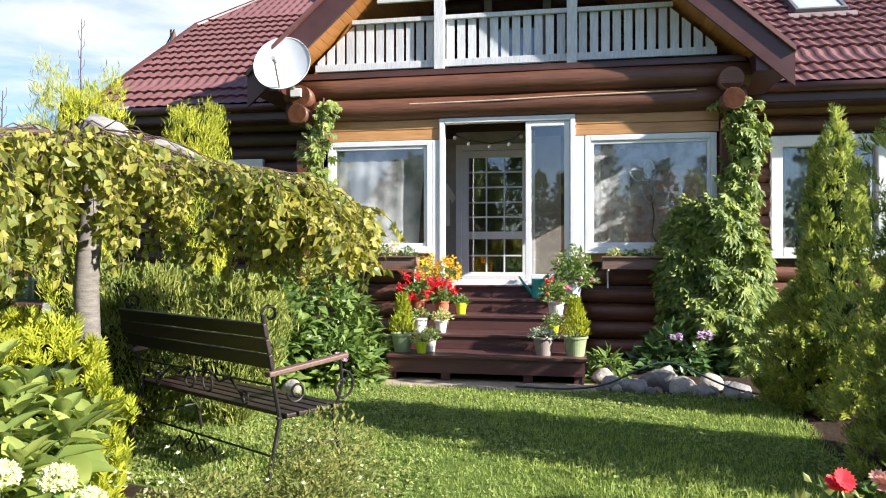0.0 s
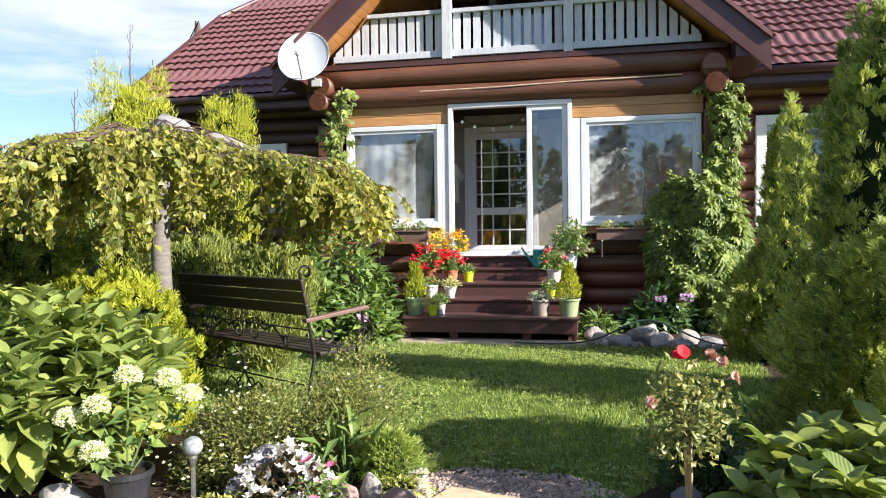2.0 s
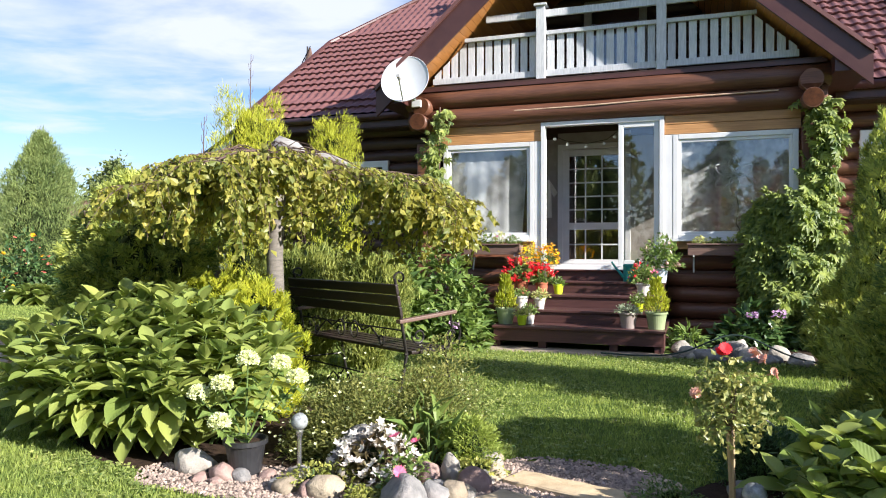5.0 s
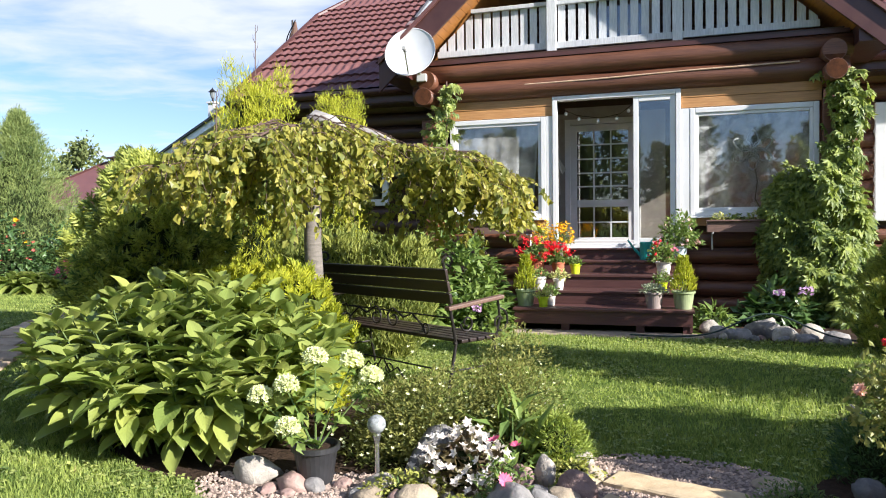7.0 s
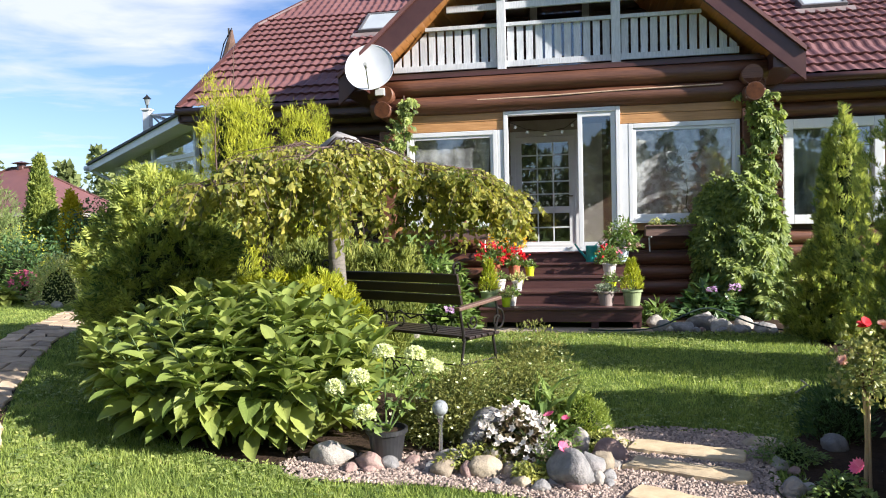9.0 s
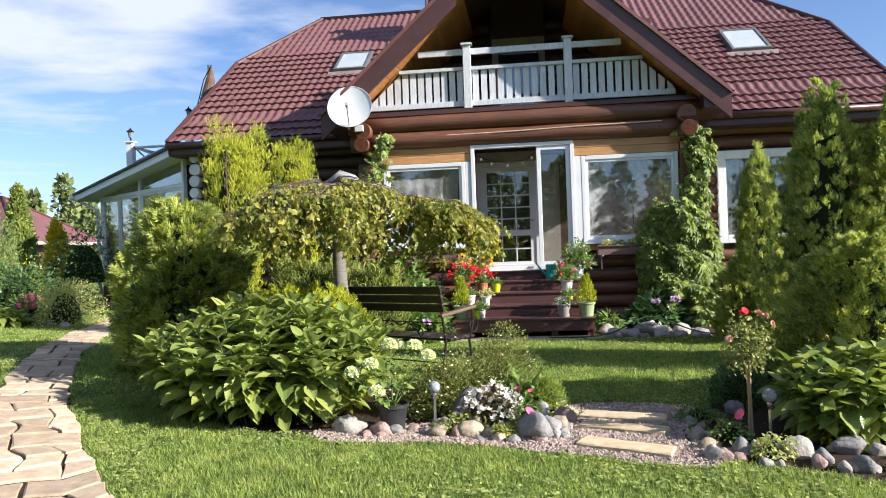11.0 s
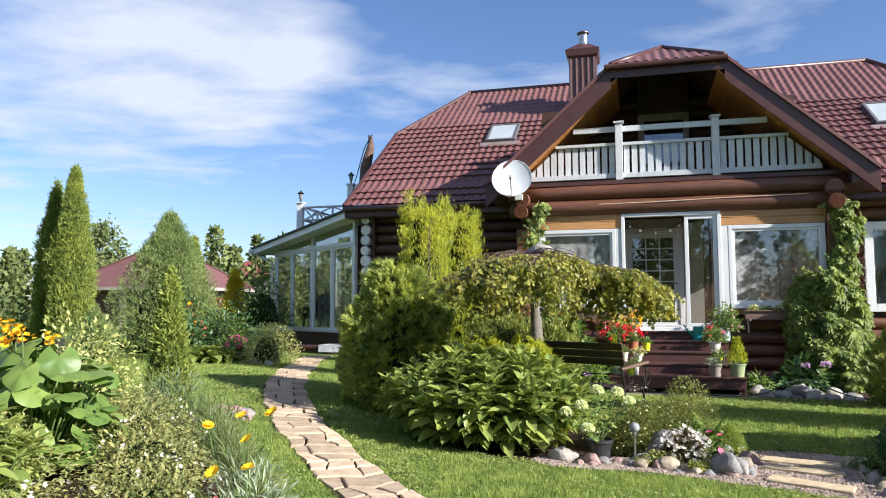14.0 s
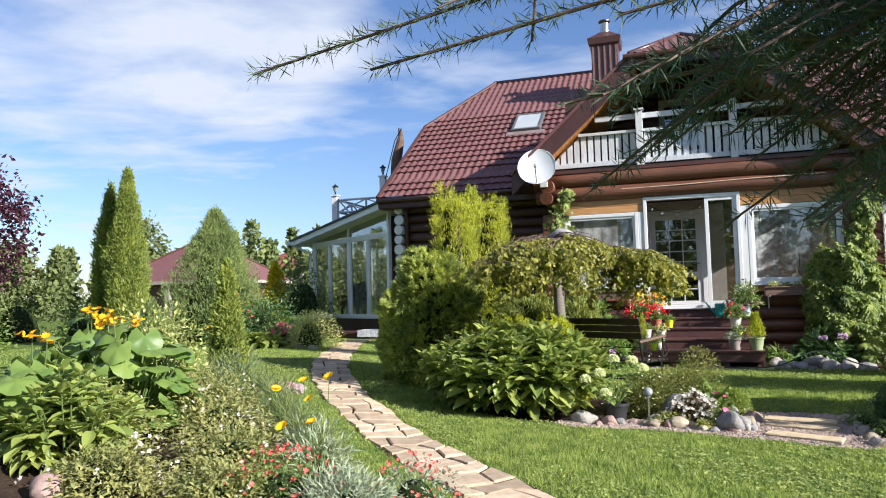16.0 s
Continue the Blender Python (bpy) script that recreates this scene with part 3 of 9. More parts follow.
# ---- gable over the porch ----
GY = 9.04
gable = thing("porch_gable", (0, 0, 0), "half-hipped porch gable with brown bargeboards and honey board soffit", "")
gable.parent = house
HALF, HIPZ = 3.55, 6.1
TIPZ = 7.05 - 0.905 * HALF
gsl = math.hypot(1, 0.905)
HIPX = (7.05 - HIPZ) / 0.905
HIPRUN = 1.95
for s in (-1, 1):
    vlen = HALF * gsl

    def glo(b, s=s):
        z = TIPZ + 0.905 * b / gsl
        return 0.0 if z < HIPZ else (z - HIPZ) / (7.05 - HIPZ) * HIPRUN

    def ghi(b):
        z = TIPZ + 0.905 * b / gsl
        return EAVE_Y + (z - EAVE_Z) / PITCH - GY + 0.05
    tiled("gable_sheet", (CX + s * HALF, GY - 0.03, TIPZ), (0, 1, 0), (-s / gsl, 0, 0.905 / gsl), 8.2, vlen, lo=glo, hi=ghi, parent=gable)
    # bargeboard with its cap
    x0, x1 = CX + s * (HALF + 0.02), CX + s * HIPX
    for nm, dz0, dz1, yy, mat in (("bargeboard", -0.42, 0.02, GY, TRIM), ("barge_cap", 0.0, 0.07, GY - 0.05, TILE)):
        g = Geo()
        th = 0.05
        g.add([(x0, yy, TIPZ + dz0), (x1, yy, HIPZ + dz0), (x1, yy, HIPZ + dz1), (x0, yy, TIPZ + dz1), (x0, yy + th, TIPZ + dz0), (x1, yy + th, HIPZ + dz0), (x1, yy + th, HIPZ + dz1), (x0, yy + th, TIPZ + dz1)],
              [(0, 1, 2, 3), (7, 6, 5, 4), (0, 4, 5, 1), (3, 2, 6, 7), (0, 3, 7, 4), (1, 5, 6, 2)])
        part(nm, g, mat, gable)
    # boxed foot of the eave
    part("eave_box", Geo().span((CX + s * (HALF - 0.42), GY + 0.05, TIPZ - 0.2), (CX + s * (HALF + 0.02), MAIN, TIPZ + 0.05)), TRIM, gable)
    # soffit boards across the slope, running back under the roof
    n = 34
    for i in range(n):
        a0, a1 = (HALF - 0.25) * i / n + 0.2, (HALF - 0.25) * (i + 0.94) / n + 0.2
        g = Geo()
        pts = []
        for a in (a0, a1):
            x = CX + s * (HALF - a); z = TIPZ + 0.905 * a - 0.34
            pts += [(x, GY + 0.05, z), (x, 11.6, z), (x, GY + 0.05, z + 0.03), (x, 11.6, z + 0.03)]
        g.add(pts, [(0, 1, 5, 4), (2, 6, 7, 3), (0, 4, 6, 2), (1, 3, 7, 5), (0, 2, 3, 1), (4, 5, 7, 6)])
        if TIPZ + 0.905 * a1 < HIPZ + 0.15:
            part("soffit_board", g, SOFFIT, gable)
# small hip over the top
hipw = HIPX
nu, nv = 66, 18
hv, hf = [], []
for j in range(nv + 1):
    t = j / nv
    for i in range(nu + 1):
        x = CX + (2 * i / nu - 1) * (hipw + 0.05) * (1 - t)
        h = 0.016 * math.cos(2 * math.pi * (x - CX) / WAVE) + 0.024 * (1 - (t * 2.17 / STEP) % 1)
        hv.append((x, GY - 0.08 + t * (HIPRUN + 0.08), HIPZ + 0.02 + t * (7.05 - HIPZ) + h))
for j in range(nv):
    for i in range(nu):
        a = j * (nu + 1) + i
        hf.append((a, a + 1, a + nu + 2, a + nu + 1))
part("hip_sheet", Geo().add(hv, hf), TILE, gable, smooth=True)
part("hip_board", Geo().span((CX - hipw, GY, HIPZ - 0.22), (CX + hipw, GY + 0.05, HIPZ)), TRIM, gable)
part("hip_gutter", Geo().tube([(CX - hipw - 0.12, GY - 0.1, HIPZ - 0.02), (CX + hipw + 0.05, GY - 0.1, HIPZ - 0.02)], 0.05, 8), TRIM, gable)
for s in (-1, 1):
    part("hip_ridge", Geo().tube([(CX + s * hipw, GY - 0.04, HIPZ + 0.05), (CX, GY + HIPRUN, 7.1)], 0.05, 8), TRIM, gable, smooth=True)
part("gable_ridge", Geo().tube([(CX, GY + HIPRUN, 7.1), (CX, 15.3, 7.1)], 0.06, 8), TRIM, gable, smooth=True)

# ---- balcony in the gable ----
balcony = thing("balcony", (0, 0, 0), "recessed balcony under the gable", "")
balcony.parent = house
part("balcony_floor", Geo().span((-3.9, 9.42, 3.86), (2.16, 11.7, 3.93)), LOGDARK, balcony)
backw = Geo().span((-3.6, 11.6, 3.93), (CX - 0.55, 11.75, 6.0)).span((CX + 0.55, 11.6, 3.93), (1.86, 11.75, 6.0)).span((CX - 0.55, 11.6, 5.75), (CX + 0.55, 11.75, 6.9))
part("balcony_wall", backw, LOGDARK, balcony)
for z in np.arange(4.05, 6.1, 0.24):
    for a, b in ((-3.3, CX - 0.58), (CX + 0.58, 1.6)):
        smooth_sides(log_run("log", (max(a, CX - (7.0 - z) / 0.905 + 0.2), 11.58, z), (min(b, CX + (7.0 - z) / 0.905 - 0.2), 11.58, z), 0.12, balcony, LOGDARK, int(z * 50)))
bw = Geo()
for a, b in (((CX - 0.55, 11.5, 3.93), (CX - 0.42, 11.62, 5.75)), ((CX + 0.42, 11.5, 3.93), (CX + 0.55, 11.62, 5.75)), ((CX - 0.42, 11.5, 5.6), (CX + 0.42, 11.62, 5.75)), ((CX - 0.42, 11.5, 3.93), (CX + 0.42, 11.62, 4.05))):
    bw.span(a, b)
part("door_frame", bw, PLASTER, balcony)
part("door_glass", Geo().span((CX - 0.42, 11.55, 4.05), (CX + 0.42, 11.56, 5.6)), GLASS, balcony)
part("door_back", Geo().span((CX - 0.6, 11.9, 3.9), (CX + 0.6, 11.95, 5.8)), LOGDARK, balcony)

rail = thing("balcony_railing", (0, 0, 0), "weathered white wooden balcony railing with flat balusters", "railing")
RY = 9.54
for x in (-1.80, 0.02):
    p = part("post", Geo().span((x - 0.07, RY - 0.09, 3.86), (x + 0.07, RY + 0.05, 5.08)), WHITEWASH, rail, bevel=0.006)
    part("post_cap", Geo().span((x - 0.10, RY - 0.12, 5.08), (x + 0.10, RY + 0.08, 5.12)), WHITEWASH, p, bevel=0.006)


def under(x):
    return gable_z(x) - 0.44


def rail_bar(nm, z0, z1, x0, x1):
    xa = max(x0, CX - (7.05 - 0.36 - z1) / 0.905); xb = min(x1, CX + (7.05 - 0.36 - z1) / 0.905)
    part(nm, Geo().span((xa, RY - 0.03, z0), (xb, RY + 0.02, z1)), WHITEWASH, rail, bevel=0.004)


rnd = random.Random(4)
for x0, x1 in ((-3.62, -1.87), (-1.73, -0.05), (0.09, 1.88)):
    rail_bar("top_rail", 4.92, 5.03, x0, x1)
    rail_bar("baluster_rail", 4.64, 4.70, x0, x1)
    rail_bar("bottom_rail", 3.98, 4.08, x0, x1)
    n = round((x1 - x0) / 0.148)
    for i in range(n):
        x = x0 + (i + 0.5) * (x1 - x0) / n
        w = 0.055
        ta, tb = min(4.64, under(x - w)), min(4.64, under(x + w))
        if min(ta, tb) < 4.12:
            continue
        y = RY + 0.022 + rnd.uniform(-0.002, 0.002)
        g = Geo().add([(x - w, y, 4.0), (x + w, y, 4.0), (x + w, y, tb), (x - w, y, ta), (x - w, y + 0.022, 4.0), (x + w, y + 0.022, 4.0), (x + w, y + 0.022, tb), (x - w, y + 0.022, ta)],
                      [(0, 1, 2, 3), (7, 6, 5, 4), (0, 4, 5, 1), (3, 2, 6, 7), (0, 3, 7, 4), (1, 5, 6, 2)])
        part("baluster", g, WHITEWASH, rail)

# ---- porch bay ----
BW, BE = -3.75, 2.02
bay = part("wall_porch", Geo().span((BW + 0.1, FRONT + 0.10, -0.1), (-1.80, FRONT + 0.25, 1.30)), LOGDARK, house)
part("backing", Geo().span((0.07, FRONT + 0.10, -0.1), (BE - 0.05, FRONT + 0.25, 1.30)), LOGDARK, bay)
k = 900
for z in np.arange(0.12, 1.25, 0.235):
    for a, b in ((BW - 0.15, -1.9), (0.12, BE + 0.25)):
        smooth_sides(log_run("log", (a, FRONT + 0.08, z), (b, FRONT + 0.08, z), 0.122, bay, LOG, k)); k += 1
for z0, z1 in ((1.26, 1.40),):
    part("sill_board", Geo().span((BW + 0.1, FRONT - 0.02, z0), (-1.80, FRONT + 0.1, z1)), HONEY, bay, bevel=0.005)
    part("sill_board", Geo().span((0.07, FRONT - 0.02, z0), (BE - 0.1, FRONT + 0.1, z1)), HONEY, bay, bevel=0.005)
# honey boards over the windows
for a, b in ((BW + 0.12, -1.80), (0.065, BE - 0.12)):
    for i, (z0, z1) in enumerate(((2.965, 3.105), (3.11, 3.26))):
        part("board", Geo().span((a, FRONT - 0.01 - 0.004 * i, z0), (b, FRONT + 0.06, z1)), HONEY, bay, bevel=0.006)
# heavy lintel logs
for z, r, x0, x1 in ((3.40, 0.165, BW - 0.25, BE + 0.2), (3.70, 0.165, BW - 0.3, BE + 0.25)):
    smooth_sides(log_run("lintel_log", (x0, FRONT + 0.02, z), (x1, FRONT + 0.02, z), r, bay, LOG, int(z * 100)))
part("lintel_crack", Geo().tube([(-2.2, FRONT - 0.135, 3.44), (-1.2, FRONT - 0.14, 3.445), (0.2, FRONT - 0.14, 3.475), (1.6, FRONT - 0.14, 3.49)], 0.011, 6), surface("pale_split", (0.62, 0.47, 0.32), (0.45, 0.3, 0.2), 0.8), bay)
part("lintel_board", Geo().span((BW - 0.2, FRONT - 0.1, 3.845), (BE + 0.2, FRONT + 0.15, 3.90)), TRIM, bay)
# projecting log ends at both corners
for x in (BW + 0.02, BE - 0.02):
    for z, r, ln in ((3.58, 0.15, 0.30), (3.31, 0.135, 0.42)):
        e = log_run("corner_log", (x, FRONT - ln, z), (x, MAIN, z), r, bay, LOG, int(z * 10 + x * 7)); smooth_sides(e)
        part("cut_end", Geo().lathe([(0.0, 0.0), (r * 0.95, 0.0), (r * 0.97, 0.01)], (x, FRONT - ln - 0.004, z), 16, Matrix.Rotation(-math.pi / 2, 3, "X")), CUT, bay)
part("corner_post", Geo().span((BE - 0.12, FRONT - 0.06, -0.1), (BE + 0.13, FRONT + 0.2, 3.0)), LOG, bay, bevel=0.02)
part("corner_post", Geo().span((BW - 0.13, FRONT - 0.06, -0.1), (BW + 0.12, FRONT + 0.2, 3.0)), LOG, bay, bevel=0.02)
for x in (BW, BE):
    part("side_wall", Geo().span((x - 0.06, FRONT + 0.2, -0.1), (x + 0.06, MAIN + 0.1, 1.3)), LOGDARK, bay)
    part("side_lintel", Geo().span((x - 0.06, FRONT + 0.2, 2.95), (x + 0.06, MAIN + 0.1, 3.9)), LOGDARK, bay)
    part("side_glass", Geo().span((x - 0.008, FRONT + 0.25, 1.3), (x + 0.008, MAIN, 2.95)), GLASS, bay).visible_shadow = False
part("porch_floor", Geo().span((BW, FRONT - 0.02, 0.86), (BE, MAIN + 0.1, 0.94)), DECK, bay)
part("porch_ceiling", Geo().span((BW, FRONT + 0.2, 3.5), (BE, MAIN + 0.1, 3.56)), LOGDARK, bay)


def frame_of(x0, x1, z0, z1, w, y0, y1):
    return Geo().span((x0, y0, z0), (x0 + w, y1, z1)).span((x1 - w, y0, z0), (x1, y1, z1)).span((x0 + w, y0, z1 - w), (x1 - w, y1, z1)).span((x0 + w, y0, z0), (x1 - w, y1, z0 + w))


def curtain(name, x0, x1, z0, z1, y, amp, waves, mat, parent, label, gather=None):
    """A hanging cloth with folds; gather(t): its inner edge pulled aside at height t."""
    g = Geo()
    n, m = max(24, int(waves * 8)), 14
    v = []
    for j in range(m + 1):
        t = j / m
        for i in range(n + 1):
            s = i / n
            xa, xb = (x0, x1) if gather is None else gather(t)
            v.append((xa + (xb - xa) * s, y + amp * math.sin(2 * math.pi * waves * s + 1.3 * math.sin(3 * t)), z0 + (z1 - z0) * t))
    g.add(v, [(j * (n + 1) + i, j * (n + 1) + i + 1, (j + 1) * (n + 1) + i + 1, (j + 1) * (n + 1) + i) for j in range(m) for i in range(n)])
    return part(name, g, mat, parent, label, smooth=True)


def bay_window(name, x0, x1, label):
    w = thing(name, (0, 0, 0), label, "window", kind="structure")
    part("window_frame", frame_of(x0, x1, 1.40, 2.955, 0.075, FRONT - 0.03, FRONT + 0.06), PVC, w, bevel=0.008)
    part("sash", frame_of(x0 + 0.075, x1 - 0.075, 1.475, 2.88, 0.045, FRONT - 0.01, FRONT + 0.04), PVC, w, bevel=0.006)
    p = part("pane", Geo().span((x0 + 0.12, FRONT + 0.012, 1.52), (x1 - 0.12, FRONT + 0.018, 2.835)), GLASS, w)
    p.visible_shadow = False
    part("window_sill", Geo().span((x0 - 0.02, FRONT - 0.10, 1.375), (x1 + 0.02, FRONT + 0.0, 1.40)), PVC, w, bevel=0.004)
    return w


wl_ = bay_window("window_1", -3.42, -1.90, "white-framed window with drawn net curtain")
wr_ = bay_window("window_2", 0.185, 1.87, "white-framed window with patterned lace curtain")
part("mullion_board", Geo().span((0.065, FRONT - 0.025, 0.97), (0.182, FRONT + 0.05, 2.955)), PVC, wr_, bevel=0.005)
part("mullion_board", Geo().span((-1.897, FRONT - 0.025, 0.97), (-1.80, FRONT + 0.05, 2.955)), PVC, wl_, bevel=0.005)
curtain("lace_curtain", 0.25, 1.82, 1.42, 2.9, FRONT + 0.075, 0.004, 7, LACE, wr_, "white floral lace curtain")
curtain("side_drape", 0.25, 0.5, 1.42, 2.9, FRONT + 0.11, 0.025, 4, NET, wr_, "white gathered drape", lambda t: (0.26, 0.36 + 0.16 * (1 - t) ** 1.0))
curtain("side_drape", 1.6, 1.85, 1.42, 2.9, FRONT + 0.11, 0.025, 4, NET, wr_, "cream gathered drape", lambda t: (1.66 - 0.06 * (1 - t), 1.84))
curtain("net_curtain", -3.36, -2.3, 1.42, 2.9, FRONT + 0.08, 0.004, 6, NET, wl_, "white net curtain hung in folds", lambda t: (-3.4, -2.12 + 0.1 * t))
# wire flower hung in the window
flower = thing("wire_flower", (1.03, FRONT + 0.038, 2.33), "white wire flower ornament hanging behind the window pane", "ornament")
wire = surface("white_wire", (0.8, 0.8, 0.8), (0.7, 0.7, 0.7), 0.5)
for i in range(6):
    a = radians(90 + i * 60)
    pts = []
    for j in range(15):
        t = 2 * math.pi * j / 14
        r, s = 0.16 + 0.13 * -math.cos(t), 0.075 * math.sin(t) * (1 + 0.3 * math.cos(t))
        pts.append((math.cos(a) * r - math.sin(a) * s, 0.004 * math.sin(3 * t), math.sin(a) * r + math.cos(a) * s))
    part("petal", Geo().tube(pts, 0.013, 6), wire, flower)
part("stalk", Geo().tube([(0.02, 0, -0.2), (0.06, 0, -0.45), (0.03, 0, -0.7), (0.12, 0, -0.86)], 0.008, 6), surface("dark_wire", (0.1, 0.1, 0.09)), flower)

# sliding door in the middle
door = thing("door_1", (0, 0, 0), "white sliding glass door standing half open", "door", kind="structure")
part("door_frame", frame_of(-1.795, 0.062, 0.945, 3.245, 0.07, FRONT - 0.045, FRONT + 0.09), PVC, door, bevel=0.008)
slid = part("sliding_panel", frame_of(-0.605, -0.01, 1.015, 3.175, 0.075, FRONT - 0.02, FRONT + 0.03), PVC, door, bevel=0.006)
part("pane", Geo().span((-0.53, FRONT, 1.09), (-0.085, FRONT + 0.008, 3.10)), GLASS, slid).visible_shadow = False
part("threshold", Geo().span((-1.78, FRONT - 0.07, 0.93), (0.05, FRONT + 0.1, 0.955)), PVC, door)

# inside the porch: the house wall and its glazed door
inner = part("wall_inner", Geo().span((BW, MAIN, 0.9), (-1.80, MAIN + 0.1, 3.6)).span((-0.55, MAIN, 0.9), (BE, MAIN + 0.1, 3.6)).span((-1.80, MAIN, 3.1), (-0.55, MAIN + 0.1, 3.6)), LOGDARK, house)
inner.name = "inner_wall"
part("panel", Geo().span((-2.1, MAIN - 0.03, 0.95), (-1.80, MAIN, 3.2)).span((-0.55, MAIN - 0.03, 0.95), (-0.15, MAIN, 3.2)).span((-1.80, MAIN - 0.03, 3.1), (-0.55, MAIN, 3.3)), PLASTER, inner)
d2 = thing("door_2", (0, 0, 0), "white inner door glazed with small panes", "door", kind="structure")
part("door_frame", frame_of(-1.80, -0.55, 0.94, 3.1, 0.09, MAIN - 0.05, MAIN + 0.08), PVC, d2, bevel=0.006)
leaf = part("door_leaf", Geo().span((-1.71, MAIN - 0.03, 0.96), (-1.60, MAIN + 0.01, 3.0)).span((-0.75, MAIN - 0.03, 0.96), (-0.64, MAIN + 0.01, 3.0)).span((-1.60, MAIN - 0.03, 2.89), (-0.75, MAIN + 0.01, 3.0))
            .span((-1.60, MAIN - 0.03, 0.96), (-0.75, MAIN + 0.01, 1.08)).span((-1.60, MAIN - 0.03, 1.60), (-0.75, MAIN + 0.01, 1.72)), PVC, d2, bevel=0.004)
for i in range(1, 3):
    x = -1.60 + 0.85 * i / 3
    part("glazing_bar", Geo().span((x - 0.012, MAIN - 0.02, 1.08), (x + 0.012, MAIN + 0.0, 2.89)), PVC, leaf)
for z in (1.34, 1.95, 2.18, 2.42, 2.66):
    part("glazing_bar", Geo().span((-1.6, MAIN - 0.022, z - 0.012), (-0.75, MAIN - 0.002, z + 0.012)), PVC, leaf)
part("pane", Geo().span((-1.6, MAIN - 0.012, 1.08), (-0.75, MAIN - 0.008, 2.89)), GLASS, leaf)
part("door_handle", Geo().tube([(-0.69, MAIN - 0.03, 1.9), (-0.69, MAIN - 0.08, 1.9), (-0.80, MAIN - 0.08, 1.9)], 0.012, 8), STEEL, leaf)
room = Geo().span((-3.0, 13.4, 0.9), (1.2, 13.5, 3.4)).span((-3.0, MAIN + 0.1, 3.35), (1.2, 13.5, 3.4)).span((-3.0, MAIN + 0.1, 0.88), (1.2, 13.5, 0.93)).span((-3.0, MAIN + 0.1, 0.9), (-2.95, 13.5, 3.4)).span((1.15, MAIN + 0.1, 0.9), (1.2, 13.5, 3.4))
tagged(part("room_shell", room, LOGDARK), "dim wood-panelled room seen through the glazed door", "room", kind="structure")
# shirt on a hanger and string lights inside the porch
shirt = thing("hanging_shirt", (-1.98, 10.6, 2.35), "pale linen shirt on a hanger on the porch wall", "shirt")
part("cloth", Geo().add([(-0.10, -0.02, 0.1), (0.10, -0.02, 0.1), (0.24, 0, -0.12), (0.18, 0, -0.2), (0.13, -0.03, -0.1), (0.14, -0.03, -0.55), (-0.14, -0.03, -0.55), (-0.13, -0.03, -0.1), (-0.18, 0, -0.2), (-0.24, 0, -0.12),
     (-0.10, 0.03, 0.1), (0.10, 0.03, 0.1), (0.24, 0.02, -0.12), (0.18, 0.02, -0.2), (0.13, 0.03, -0.1), (0.14, 0.03, -0.55), (-0.14, 0.03, -0.55), (-0.13, 0.03, -0.1), (-0.18, 0.02, -0.2), (-0.24, 0.02, -0.12)],
     [(0, 9, 8, 7), (0, 7, 4, 1), (1, 4, 3, 2), (7, 6, 5, 4), (10, 17, 18, 19), (10, 11, 14, 17), (11, 12, 13, 14), (17, 14, 15, 16)]), surface("linen", (0.62, 0.58, 0.50), (0.5, 0.46, 0.38), 0.9), shirt)
part("hanger", Geo().tube([(0, 0, 0.1), (0, 0, 0.2), (0.03, 0, 0.23)], 0.006, 6), IRON, shirt)
part("peg", Geo().tube([(0, 0.0, 0.21), (0, 0.42, 0.21)], 0.012, 6), IRON, shirt)
lights = thing("string_lights", (0, 0, 0), "string of small white bulbs across the porch doorway", "string lights")
part("cable", Geo().tube([(-1.75, 9.7, 3.12), (-1.45, 9.72, 2.98), (-1.1, 9.72, 2.92), (-0.8, 9.72, 2.97), (-0.62, 9.7, 3.1)], 0.005, 6), IRON, lights)
bulb = surface("bulb_white", (0.8, 0.8, 0.76), (0.7, 0.7, 0.66), 0.3)
for x, z in ((-1.62, 3.04), (-1.42, 2.95), (-1.13, 2.90), (-0.85, 2.93), (-0.68, 3.03)):
    part("bulb", Geo().lathe([(0.0, -0.055), (0.022, -0.045), (0.026, -0.02), (0.012, 0.0), (0.0, 0.0)], (x, 9.72, z), 10), bulb, lights, smooth=True)

# window in the main wall beside the porch
w3 = thing("window_3", (0, 0, 0), "white-framed window in the log wall beside the porch", "window", kind="structure")
part("window_frame", frame_of(2.9, 4.5, 1.3, 3.1, 0.16, MAIN - 0.09, MAIN + 0.1), PVC, w3, bevel=0.01)
part("pane", Geo().span((3.06, MAIN + 0.0, 1.46), (4.34, MAIN + 0.01, 2.94)), GLASS, w3)
curtain("net_curtain", 3.05, 4.35, 1.4, 3.0, MAIN + 0.14, 0.03, 9, NET, w3, "white net curtain")
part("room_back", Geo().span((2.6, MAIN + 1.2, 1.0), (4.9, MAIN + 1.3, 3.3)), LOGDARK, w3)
w4 = thing("window_4", (0, 0, 0), "small white-framed window in the dark log wall", "window", kind="structure")
part("window_frame", frame_of(-6.05, -5.05, 1.7, 2.95, 0.12, MAIN - 0.1, MAIN + 0.02), PVC, w4, bevel=0.01)
part("pane", Geo().span((-5.93, MAIN - 0.06, 1.82), (-5.17, MAIN - 0.05, 2.83)), GLASS, w4)

